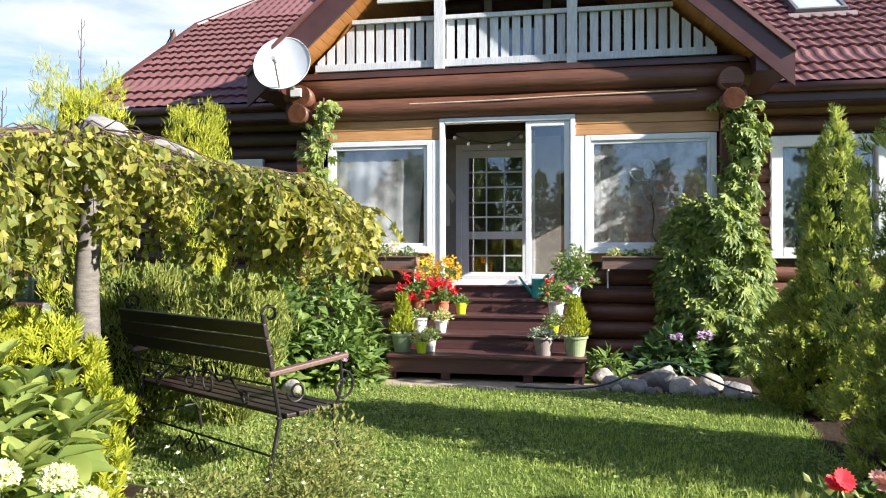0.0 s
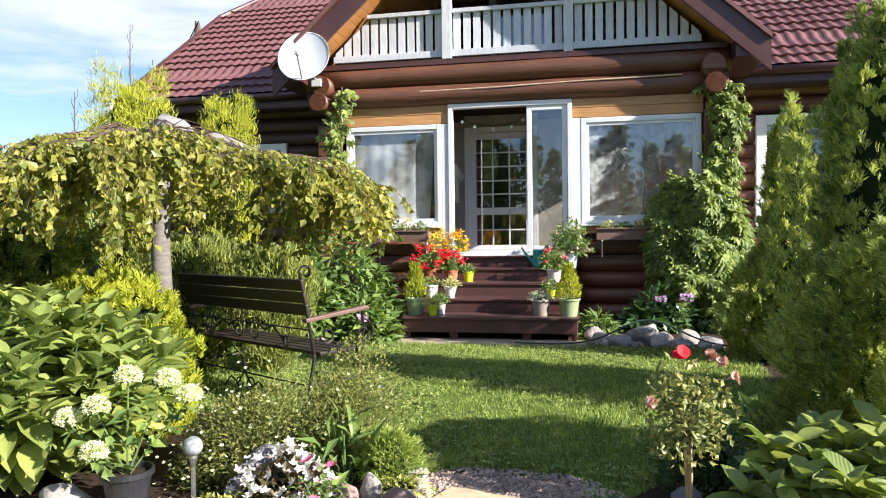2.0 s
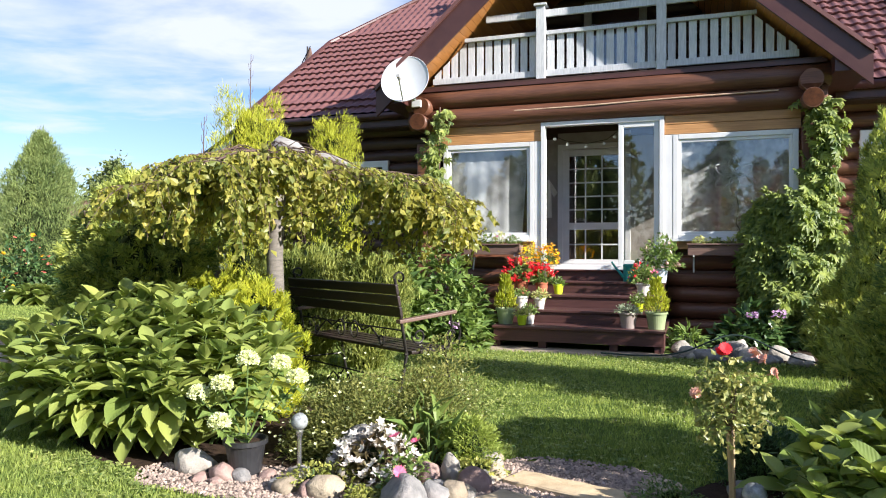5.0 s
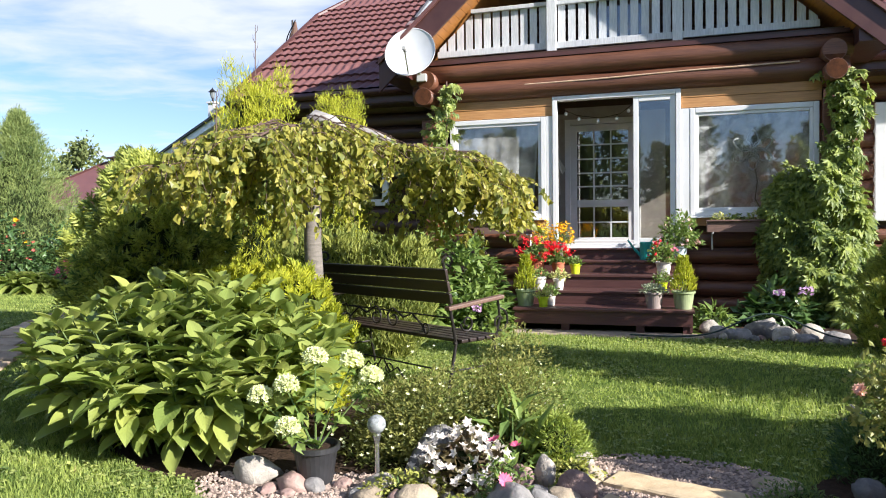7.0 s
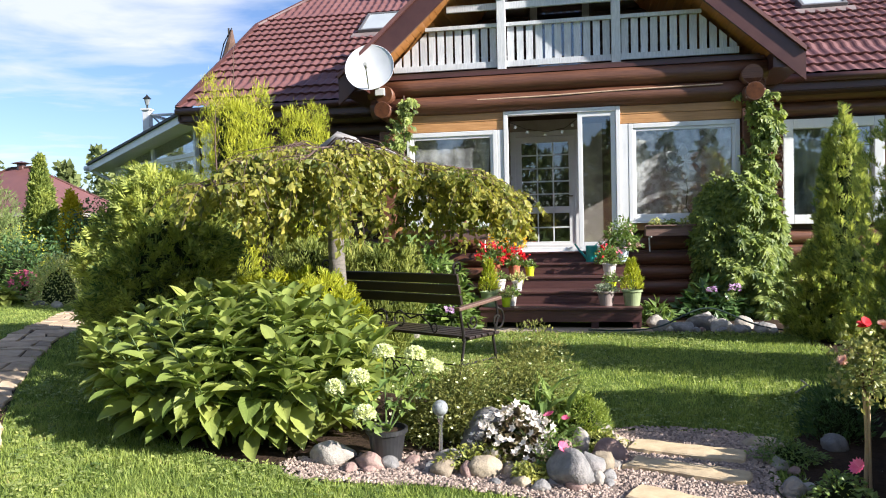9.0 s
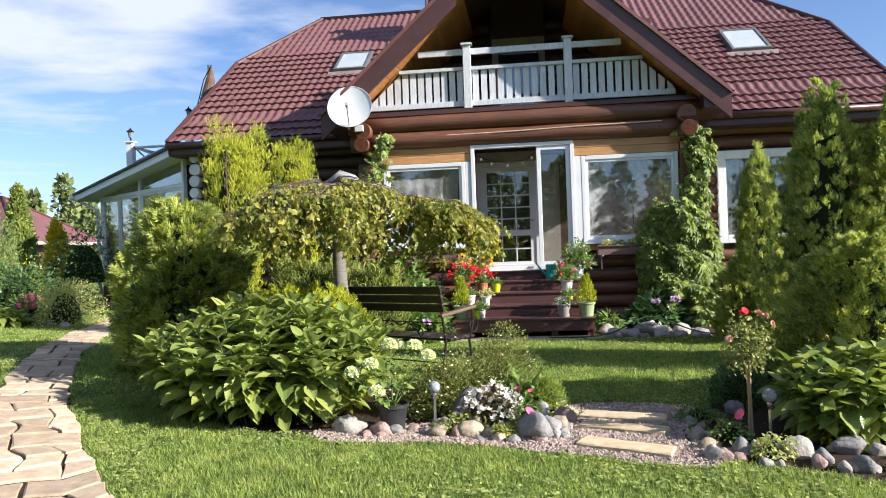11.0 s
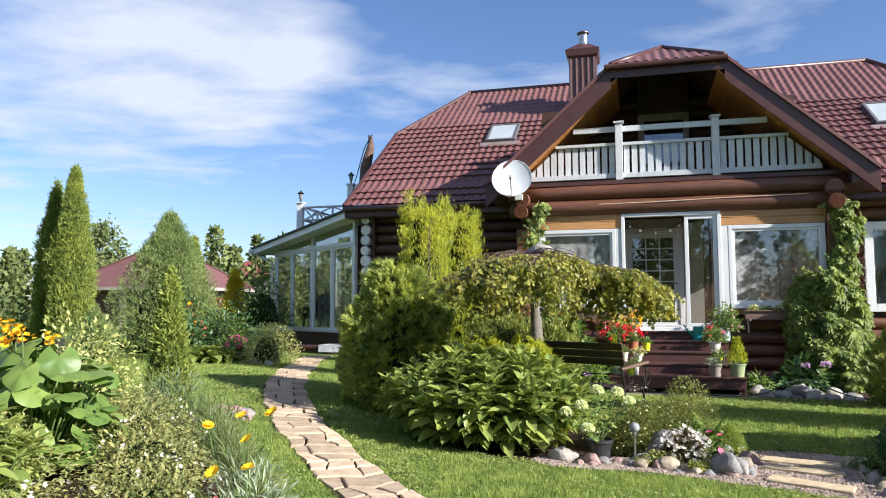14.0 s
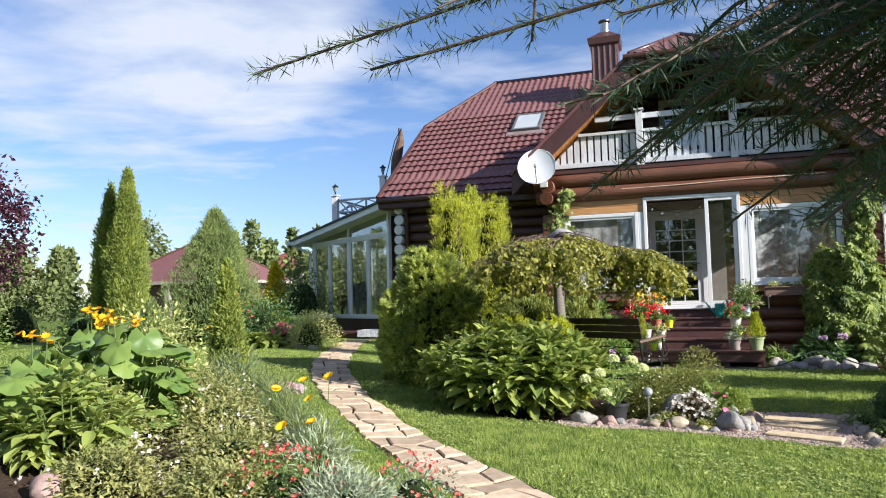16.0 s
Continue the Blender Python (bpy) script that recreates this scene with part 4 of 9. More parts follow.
# ---- porch steps ----
steps = thing("porch_steps", (0, 0, 0), "dark reddish-brown wooden porch steps", "steps")
FR = [7.36, 7.90, 8.44, 8.98]
TOPS = [0.262, 0.435, 0.608, 0.78]
for i, (y, z) in enumerate(zip(FR, TOPS)):
    x0, x1 = (-2.0, 0.17) if i == 0 else (-1.93, 0.10)
    yb = (FR + [FRONT - 0.02])[i + 1]
    z0 = 0.07 if i == 0 else TOPS[i - 1]
    part("riser", Geo().span((x0 + 0.02, y + 0.025, z0), (x1 - 0.02, y + 0.05, z - 0.028)), DECK, steps)
    for j in range(4):
        a, b = y + (yb - y + 0.02) * j / 4, y + (yb - y + 0.02) * (j + 0.97) / 4
        part("tread_board", Geo().span((x0, a, z - 0.03), (x1, b, z)), DECK, steps, bevel=0.004)
    part("side_board", Geo().span((x0 + 0.02, y + 0.05, 0.0), (x0 + 0.05, FRONT - 0.02, z - 0.03)), DECK, steps)
    part("side_board", Geo().span((x1 - 0.05, y + 0.05, 0.0), (x1 - 0.02, FRONT - 0.02, z - 0.03)), DECK, steps)
part("riser", Geo().span((-1.9, FRONT - 0.05, 0.78), (0.08, FRONT - 0.02, 0.93)), DECK, steps)
part("landing_edge", Geo().span((-1.93, FRONT - 0.10, 0.92), (0.10, FRONT + 0.02, 0.945)), DECK, steps, bevel=0.004)
for x in (-1.95, -1.35, -0.45, 0.09):
    part("foot_block", Geo().span((x - 0.05, 7.42, -0.1), (x + 0.05, 7.52, 0.08)), DECK, steps)

# flower boxes under the windows
def flower_box(x0, x1):
    b = thing("flower_box", ((x0 + x1) / 2, FRONT - 0.26, 1.17), "weathered brown wooden flower box on brackets", "flower box", "window boxes")
    w = (x1 - x0) / 2
    for nm, a, c in (("front_board", (-w, -0.13, 0), (w, -0.11, 0.15)), ("back_board", (-w, 0.11, 0), (w, 0.13, 0.15)), ("base_board", (-w, -0.11, 0), (w, 0.11, 0.02)), ("end_board", (-w, -0.11, 0.02), (-w + 0.02, 0.11, 0.15)), ("end_board", (w - 0.02, -0.11, 0.02), (w, 0.11, 0.15)), ("rim", (-w - 0.01, -0.16, 0.15), (w + 0.01, -0.10, 0.17))):
        part(nm, Geo().span(a, c), surface("box_wood", (0.22, 0.13, 0.10), (0.12, 0.07, 0.055), 0.7, 6, 0.5, stretch=GRAINX) if "box_wood" not in bpy.data.materials else bpy.data.materials["box_wood"], b, bevel=0.003)
    part("soil", Geo().span((-w + 0.02, -0.11, 0.02), (w - 0.02, 0.11, 0.135)), SOIL, b)
    for x in (-w + 0.08, w - 0.08):
        part("bracket", Geo().tube([(x, 0.13, -0.25), (x, 0.20, -0.02), (x, -0.13, -0.01)], 0.012, 6), PVC, b)
    return b


flower_box(-2.95, -2.05)
flower_box(0.40, 1.62)

# ---- satellite dish on the corner logs ----
dish = thing("satellite_dish", (-3.88, 8.98, 3.95), "white satellite dish on a steel arm at the house corner", "satellite dish")
aim = (Matrix.Rotation(radians(4), 3, "Z") @ Matrix.Rotation(radians(74), 3, "X"))
prof = [(0.0, 0.0)] + [(0.39 * t, 0.075 * t * t) for t in (0.2, 0.4, 0.6, 0.8, 0.95, 1.0)] + [(0.40, 0.085), (0.395, 0.06)] + [(0.39 * t, 0.075 * t * t - 0.015) for t in (0.9, 0.6, 0.3)] + [(0.0, -0.015)]
part("reflector", Geo().lathe(prof, (0, 0, 0), 40, aim), DISH, dish, smooth=True)
foc = aim @ Vector((0, -0.12, 0.36))
part("feed_arm", Geo().tube([aim @ Vector((0, -0.38, 0.06)), foc + aim @ Vector((0, -0.03, -0.03)), foc], 0.012, 6), STEEL, dish)
part("feed_horn", Geo().lathe([(0.0, -0.05), (0.03, -0.05), (0.03, 0.05), (0.0, 0.05)], foc, 12, aim), surface("horn_grey", (0.45, 0.45, 0.44), (0.35, 0.35, 0.34), 0.5), dish)
part("mount", Geo().tube([(0, 0.02, -0.02), (0.05, 0.14, -0.22), (0.12, 0.3, -0.38), (0.16, 0.4, -0.4)], 0.03, 8), STEEL, dish)
part("mount_box", Geo().box((0.10, 0.22, -0.33), (0.16, 0.1, 0.12)), DISH, dish, bevel=0.01)

# ---- glazed veranda, set askew at the west corner ----
VW, VD, VB = 4.35, 3.2, 0.80          # width, depth, sill height
ver = thing("veranda", (-11.62, 13.63, 0), "white-framed glazed veranda with a lean-to roof", "veranda", turn=-35.9)


def vtop(x):
    return 3.03 + x / VW * 0.47


part("plinth", Geo().span((0, 0, 0.1), (VW, 0.12, VB - 0.02)), LOGDARK, ver)
part("side_plinth", Geo().span((0, 0.12, 0.1), (0.12, VD, VB - 0.02)), LOGDARK, ver)
part("floor_slab", Geo().span((0.12, 0.12, VB - 0.08), (VW, VD, VB)), DECK, ver)
for x, w, top in ((0.0, 0.12, 0), (1.02, 0.07, 2.96), (2.16, 0.12, 0), (3.22, 0.07, 2.96), (VW - 0.10, 0.10, 0)):
    part("mullion", Geo().span((x, -0.02, VB), (x + w, 0.07, top or vtop(x))), PVC, ver, bevel=0.006)
for x in (0.12, 1.09, 2.28, 3.29):
    x1 = {0.12: 1.02, 1.09: 2.16, 2.28: 3.22, 3.29: VW - 0.10}[x]
    part("sash", frame_of(x, x1, VB + 0.04, 2.93, 0.055, 0.0, 0.05), PVC, ver, bevel=0.005)
    part("pane", Geo().span((x + 0.05, 0.02, VB + 0.09), (x1 - 0.05, 0.026, 2.88)), VGLASS, ver).visible_shadow = False
part("transom", Geo().span((0.0, -0.025, 2.93), (VW, 0.065, 3.02)), PVC, ver, bevel=0.006)
part("bottom_rail", Geo().span((0.0, -0.025, VB - 0.02), (VW, 0.065, VB + 0.06)), PVC, ver, bevel=0.006)
part("top_pane", Geo().add([(0.12, 0.02, 3.02), (VW, 0.02, 3.02), (VW, 0.02, vtop(VW)), (0.12, 0.02, vtop(0.12)), (0.12, 0.026, 3.02), (VW, 0.026, 3.02), (VW, 0.026, vtop(VW)), (0.12, 0.026, vtop(0.12))],
     [(0, 1, 2, 3), (7, 6, 5, 4), (0, 4, 5, 1), (3, 2, 6, 7), (0, 3, 7, 4), (1, 5, 6, 2)]), VGLASS, ver).visible_shadow = False
part("side_pane", Geo().span((0.03, 0.09, VB), (0.036, VD, 2.95)), VGLASS, ver).visible_shadow = False
for y in (1.1, 2.2, VD - 0.07):
    part("side_mullion", Geo().span((0, y, VB), (0.07, y + 0.07, 3.0)), PVC, ver)
xa, xb = -0.62, VW + 0.25
za, zb = vtop(xa), vtop(xb)
for nm, y0, lo, hi, mat, label in (("roof_edge", -0.42, 0.0, 0.15, PVC, "white boxed roof edge"), ("roof_sheet", -0.47, 0.152, 0.20, surface("dark_roof_felt", (0.05, 0.05, 0.06), (0.03, 0.03, 0.035), 0.6), "")):
    part(nm, Geo().add([(xa, y0, za + lo), (xb, y0, zb + lo), (xb, VD, zb + lo), (xa, VD, za + lo), (xa, y0, za + hi), (xb, y0, zb + hi), (xb, VD, zb + hi), (xa, VD, za + hi)],
         [(0, 3, 2, 1), (4, 5, 6, 7), (0, 1, 5, 4), (1, 2, 6, 5), (2, 3, 7, 6), (3, 0, 4, 7)]), mat, ver, label)
part("gutter", Geo().tube([(xa - 0.06, -0.5, za + 0.08), (xa - 0.06, VD, za + 0.08)], 0.06, 8), PVC, ver, smooth=True)
part("downpipe", Geo().tube([(xa - 0.04, -0.35, za + 0.04), (-0.08, -0.06, za - 0.25), (-0.08, -0.06, 0.35)], 0.04, 8), PVC, ver, smooth=True)
part("back_wall", Geo().span((0, VD, 0.2), (VW, VD + 0.1, 3.5)), LOGDARK, ver)
part("end_wall", Geo().span((VW - 0.08, 0.1, 0.2), (VW, VD, 3.4)), LOGDARK, ver)
curtain("net_curtain", 0.15, 1.0, VB + 0.05, 2.9, 0.10, 0.03, 6, NET, ver, "white net curtain tied aside", lambda t: (0.14, 0.36 + 0.66 * t ** 1.7))
curtain("net_curtain", 1.1, 2.1, VB + 0.9, 2.9, 0.10, 0.03, 6, NET, ver, "white net curtain tied aside", lambda t: (1.75 - 0.66 * t ** 1.5, 2.12))
curtain("lace_curtain", 2.3, 3.2, VB + 0.05, 2.9, 0.10, 0.02, 5, LACE, ver, "patterned lace curtain")
curtain("lace_curtain", 3.3, 4.2, VB + 0.05, 2.9, 0.10, 0.02, 5, LACE, ver, "patterned lace curtain")
# chair inside and step with a rug outside
vst = thing("veranda_step", (-8.75, 10.6, 0.3), "dark wooden step before the veranda door", "step")
part("tread", Geo().span((-0.8, -0.22, 0.16), (0.62, 0.38, 0.22)), DECK, vst, bevel=0.006)
part("riser", Geo().span((-0.75, -0.16, -0.1), (0.58, 0.38, 0.158)), DECK, vst)
rug = thing("folded_rug", (-8.35, 10.53, 0.525), "grey and white patterned cloth folded over the step", "cloth")
part("cloth", Geo().add([(-0.3, -0.29, -0.14), (0.3, -0.29, -0.14), (0.3, -0.27, 0.02), (-0.3, -0.27, 0.02), (0.3, 0.25, 0.03), (-0.3, 0.25, 0.03), (-0.3, -0.265, -0.14), (0.3, -0.265, -0.14), (0.3, -0.25, 0.0), (-0.3, -0.25, 0.0), (0.3, 0.25, 0.0), (-0.3, 0.25, 0.0)],
     [(0, 1, 2, 3), (3, 2, 4, 5), (7, 6, 9, 8), (8, 9, 11, 10), (0, 6, 7, 1), (1, 7, 8, 2), (2, 8, 10, 4), (4, 10, 11, 5), (5, 11, 9, 3), (3, 9, 6, 0)]), surface("rug", (0.6, 0.6, 0.6), (0.2, 0.2, 0.22), 0.9, 26, 0.2), rug)
chair = thing("armchair", (-10.4, 13.8, 0.80), "dark red padded armchair inside the veranda", "armchair")
CLOTH = surface("red_cloth", (0.12, 0.03, 0.04), (0.07, 0.02, 0.025), 0.9)
part("seat", Geo().box((0, 0, 0.4), (0.6, 0.6, 0.2)), CLOTH, chair, bevel=0.05)
part("backrest", Geo().box((0, 0.3, 0.7), (0.6, 0.16, 0.7)), CLOTH, chair, bevel=0.06)
for sx in (-1, 1):
    part("armrest", Geo().box((0.34 * sx, 0, 0.52), (0.12, 0.6, 0.2)), CLOTH, chair, bevel=0.04)
    for sy in (-1, 1):
        part("leg", Geo().box((0.25 * sx, 0.25 * sy, 0.15), (0.05, 0.05, 0.3)), DECK, chair)

# roof terrace over the veranda: railing, lamp posts, closed parasol
ter = thing("terrace_railing", (0, 0, 0), "white and grey terrace railing with crossed bars above the veranda", "railing")
for (x0, y0), (x1, y1) in (((-11.2, 14.6), (-8.4, 14.6)), ((-11.2, 14.6), (-11.2, 17.4))):
    n = 3
    for z in (0.84, 1.23):
        part("rail", Geo().tube([(x0, y0, 3.2 + z), (x1, y1, 3.2 + z)], 0.035, 6), WHITEWASH, ter)
    for i in range(n):
        a, b = i / n, (i + 1) / n
        pa = (x0 + (x1 - x0) * a, y0 + (y1 - y0) * a); pb = (x0 + (x1 - x0) * b, y0 + (y1 - y0) * b)
        part("crossbar", Geo().tube([(*pa, 4.05), (*pb, 4.42)], 0.022, 6).tube([(*pa, 4.42), (*pb, 4.05)], 0.022, 6), WHITEWASH, ter)
        part("post", Geo().tube([(*pb, 3.2), (*pb, 4.46)], 0.035, 6), WHITEWASH, ter)
def lamp_post(x, y, z, h):
    lp = thing("lantern_post", (x, y, z), "white terrace post carrying a small dark lantern", "lantern", "terrace lanterns")
    part("post", Geo().span((-0.09, -0.09, 0), (0.09, 0.09, h)), PVC, lp, bevel=0.01)
    part("post_cap", Geo().span((-0.12, -0.12, h), (0.12, 0.12, h + 0.04)), PVC, lp)
    part("lantern_stem", Geo().tube([(0, 0, h + 0.04), (0, 0, h + 0.14)], 0.025, 8), IRON, lp)
    part("lantern_body", Geo().lathe([(0.0, h + 0.14), (0.045, h + 0.14), (0.075, h + 0.30), (0.0, h + 0.30)], sides=8), surface("lantern_glass", (0.25, 0.27, 0.28), (0.18, 0.2, 0.2), 0.2), lp)
    part("lantern_roof", Geo().lathe([(0.11, h + 0.30), (0.03, h + 0.37), (0.0, h + 0.42)], sides=8), IRON, lp)


lamp_post(-11.3, 14.56, 3.1, 1.45)
lamp_post(-9.85, 15.0, 3.4, 1.72)
par = thing("closed_parasol", (-9.5, 15.45, 4.05), "closed brown terrace parasol leaning on its pole", "parasol")
part("pole", Geo().tube([(0, 0, -0.3), (0.05, 0, 2.7)], 0.025, 8), IRON, par)
part("canopy", Geo().tube([(-0.12, 0, 1.0), (-0.05, 0, 1.7), (0.1, 0, 2.3), (0.14, 0, 2.65)], [0.16, 0.17, 0.12, 0.02], 10), surface("parasol_cloth", (0.16, 0.09, 0.06), (0.09, 0.05, 0.035), 0.8), par)
part("rib", Geo().tube([(-0.42, 0, 1.2), (-0.1, 0, 2.3), (0.14, 0, 2.7)], 0.015, 6), IRON, par)


# ---- plants ----
def bumps(d, rng, k=7, amp=0.22):
    """Uneven swelling by direction: soft lobes."""
    out = np.zeros(len(d))
    for _ in range(k):
        c = rng.normal(size=3); c /= np.linalg.norm(c)
        out += np.exp(-((1 - d @ c) * rng.uniform(4, 10))) * rng.uniform(0.3, 1)
    return 1 + amp * (out / max(out.max(), 1e-6) - 0.45)


def knobs(d, rng, k=70, amp=0.4):
    """Many small sharp tufts."""
    out = np.zeros(len(d))
    for c in rand_dir(k, rng):
        out = np.maximum(out, np.exp(-((1 - d @ c) * rng.uniform(18, 45))) * rng.uniform(0.4, 1))
    return 1 + amp * (out - 0.35)


# near-black green of the hulls that paint the shade deep inside foliage
CORE = surface("foliage_shade", (0.035, 0.05, 0.018), (0.015, 0.022, 0.008), 0.95, 12, 0.8, distance=0.05, spec=0.05)


def sprays(rng, P, D, n_leaf, L, W, spread):
    """Fans of small leaves round each point."""
    k = len(P)
    Pn = np.repeat(P, n_leaf, 0); Dn = np.repeat(D, n_leaf, 0)
    d = unit(Dn + rng.normal(size=Dn.shape) * spread)
    l = L * rng.uniform(0.6, 1.25, len(Pn))
    return Pn + rng.normal(size=Pn.shape) * L * 0.35, d, rand_dir(len(Pn), rng), l


def conifer(name, at, h, r, n, mat, label, category="shrub", seed=1, shape="cone", L=0.11, W=0.035, upright=0.9, tips=1, group="", flat=0.0, lean=(0, 0), leaves=6):
    """A dense evergreen: dark inner mass and many upswept sprays, uneven in outline."""
    rng = np.random.default_rng(seed)
    x0, y0 = at
    z0 = float(ground_z(np.array(float(x0)), np.array(float(y0))))
    ob = thing(name, (x0, y0, z0), label, category, group)
    t = rng.uniform(0, 1, n) ** (1.15 if flat else 0.85)
    a = rng.uniform(0, 2 * np.pi, n)

    def radius(t):
        if shape == "cone":
            return np.minimum(1, (t + 0.02) * 6) ** 0.5 * (1 - t) ** 0.75
        if shape == "egg":
            return np.minimum(1, (t + 0.11) * 7) ** 0.5 * np.clip(1 - np.maximum(0, t - 0.38) / 0.64, 0, 1) ** 0.72
        if shape == "column":
            return np.minimum(1, (t + 0.02) * 9) ** 0.5 * (1 - t ** 3) ** 0.9 * (0.8 + 0.2 * np.sin(3 * t + 0.5))
        if shape == "vase":
            return 0.35 + 0.75 * np.sin(np.clip(t, 0, 1) * 2.3) ** 1.2 * (1 - 0.35 * t ** 6)
        return np.sqrt(np.maximum(0, 1 - (1.75 * np.clip(t, 0, 1) - 0.6) ** 2 / 1.35))
    d = np.stack([np.cos(a), np.sin(a), t * 2 - 1], 1)
    lob = bumps(unit(d), rng, 16, 0.35) * knobs(unit(d), rng, 90, 0.55 if flat else 0.42)
    depth = 1.04 - 0.46 * rng.uniform(0, 1, n) ** 1.4
    rr = r * radius(t) * lob * depth
    P = np.stack([rr * np.cos(a) + lean[0] * t, rr * np.sin(a) + lean[1] * t, t * h * (1 + 0.22 * (lob - 1))], 1)
    if tips > 1:
        # several leaders of differing height
        for i in range(tips - 1):
            ang = rng.uniform(0, 2 * np.pi); sel = rng.uniform(size=n) < 0.22
            off = r * rng.uniform(0.25, 0.5)
            tt = t[sel]
            hh = h * rng.uniform(0.78, 0.97)
            r2 = r * 0.45 * radius(tt) * depth[sel]
            P[sel] = np.stack([off * np.cos(ang) + r2 * np.cos(a[sel]), off * np.sin(ang) + r2 * np.sin(a[sel]), tt * hh], 1)
    out = np.stack([np.cos(a), np.sin(a), np.zeros(n)], 1)
    D = unit(out * (1 - 0.35 * upright) + np.array([0, 0, upright]) + rng.normal(size=(n, 3)) * 0.25)
    if flat:
        # the sprays gather into tufts with dark gaps between them
        mid = P[rng.choice(n, n // 16, replace=False)]
        near = np.concatenate([((q[:, None] - mid[None]) ** 2).sum(2).argmin(1) for q in np.array_split(P, 8)])
        lift = rng.uniform(-0.06, 0.16, len(mid))[near]
        tuft = mid[near] + unit(np.stack([mid[near, 0], mid[near, 1], np.full(n, 0.25 * r)], 1)) * (lift * r)[:, None]
        P = P * 0.6 + tuft * 0.4
        # flat ferny sprays: a middle shoot with side shoots in one plane
        N = unit(np.cross(D, rng.normal(size=(n, 3)))); S = np.cross(N, D)
        sz = L * rng.uniform(0.55, 1.35, n)
        lp, ld, ln, ll = [], [], [], []
        for along_, turn_, len_ in ((0.0, 0.0, 1.0), (0.12, 0.75, 0.62), (0.2, -0.75, 0.6), (0.38, 0.7, 0.5), (0.46, -0.7, 0.48), (0.62, 0.6, 0.36), (0.7, -0.6, 0.32)):
            lp.append(P + D * (sz * along_)[:, None]); ln.append(N)
            ld.append(D * math.cos(turn_) + S * math.sin(turn_) + rng.normal(size=(n, 3)) * 0.12); ll.append(sz * len_)
        lp, ld, ln, ll = (np.concatenate(q) for q in (lp, ld, ln, ll))
        v, tr = petal_arrays(lp, ld, ln, ll, ll * 0.15 + W * 0.3)
    else:
        lp, ld, ln, ll = sprays(rng, P, D, leaves, L, W, 0.45)
        v, tr = petal_arrays(lp, ld, ln, ll, ll * (W / L))
    part("foliage", soup("foliage", v, tr, mat), mat, ob)
    # inner mass: a dark hull standing in for the shade between sprays
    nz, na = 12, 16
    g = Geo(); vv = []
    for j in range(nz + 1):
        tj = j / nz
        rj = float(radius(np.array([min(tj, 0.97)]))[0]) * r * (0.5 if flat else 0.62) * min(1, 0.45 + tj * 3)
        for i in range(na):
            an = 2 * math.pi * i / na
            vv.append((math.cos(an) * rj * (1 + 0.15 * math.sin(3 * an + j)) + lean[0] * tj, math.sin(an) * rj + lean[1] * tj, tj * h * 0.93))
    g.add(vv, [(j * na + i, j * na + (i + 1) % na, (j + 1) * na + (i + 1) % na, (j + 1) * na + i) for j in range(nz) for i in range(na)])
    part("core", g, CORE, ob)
    part("trunk", Geo().tube([(0, 0, -0.05), (lean[0] * 0.5, lean[1] * 0.5, h * 0.5)], [max(0.03, r * 0.07), 0.02], 8), TWIG, ob)
    return ob


def leafy_bush(name, at, size, n, mat, label, category="shrub", seed=1, L=0.09, W=0.05, z0=None, droop=0.2, inner=0.6, up=0.5, core=True, group="", fold=0.18):
    """A leafy mound: stems from the base and leaves through an uneven shell."""
    rng = np.random.default_rng(seed)
    x0, y0 = at
    zb = float(ground_z(np.array(float(x0)), np.array(float(y0)))) if z0 is None else z0
    ob = thing(name, (x0, y0, zb), label, category, group)
    d = rand_dir(n, rng); d[:, 2] = np.abs(d[:, 2]) * 1.05 - 0.05
    d = unit(d)
    lob = bumps(d, rng, 16, 0.55)
    s = (1 - (1 - inner) * rng.uniform(0, 1, n)) * lob
    P = d * s[:, None] * np.array(size)
    P[:, 2] = np.maximum(P[:, 2], 0.02)
    D = unit(d * np.array([1, 1, 0.3]) + rng.normal(size=(n, 3)) * 0.5 + np.array([0, 0, up * 0.4]))
    N = unit(np.array([0, 0, 1.0]) + d * 0.5 + rng.normal(size=(n, 3)) * 0.35)
    l = L * rng.uniform(0.6, 1.3, n)
    v, t = leaf_arrays(P, D, N, l, l * W / L, droop, fold)
    part("leaves", soup("leaves", v, t, mat), mat, ob)
    g = Geo()
    for i in range(14):
        k = rng.integers(n)
        e = Vector(P[k]) * 0.92
        g.tube([(e.x * 0.08, e.y * 0.08, -0.02), (e.x * 0.45, e.y * 0.45, e.z * 0.6), e], [0.008, 0.006, 0.003], 5, False)
    part("stem", g, STEM, ob, kind="stuff")
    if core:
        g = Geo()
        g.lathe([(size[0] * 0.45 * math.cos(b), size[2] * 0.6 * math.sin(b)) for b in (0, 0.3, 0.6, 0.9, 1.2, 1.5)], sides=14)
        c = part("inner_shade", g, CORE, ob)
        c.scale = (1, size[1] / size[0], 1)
    return ob


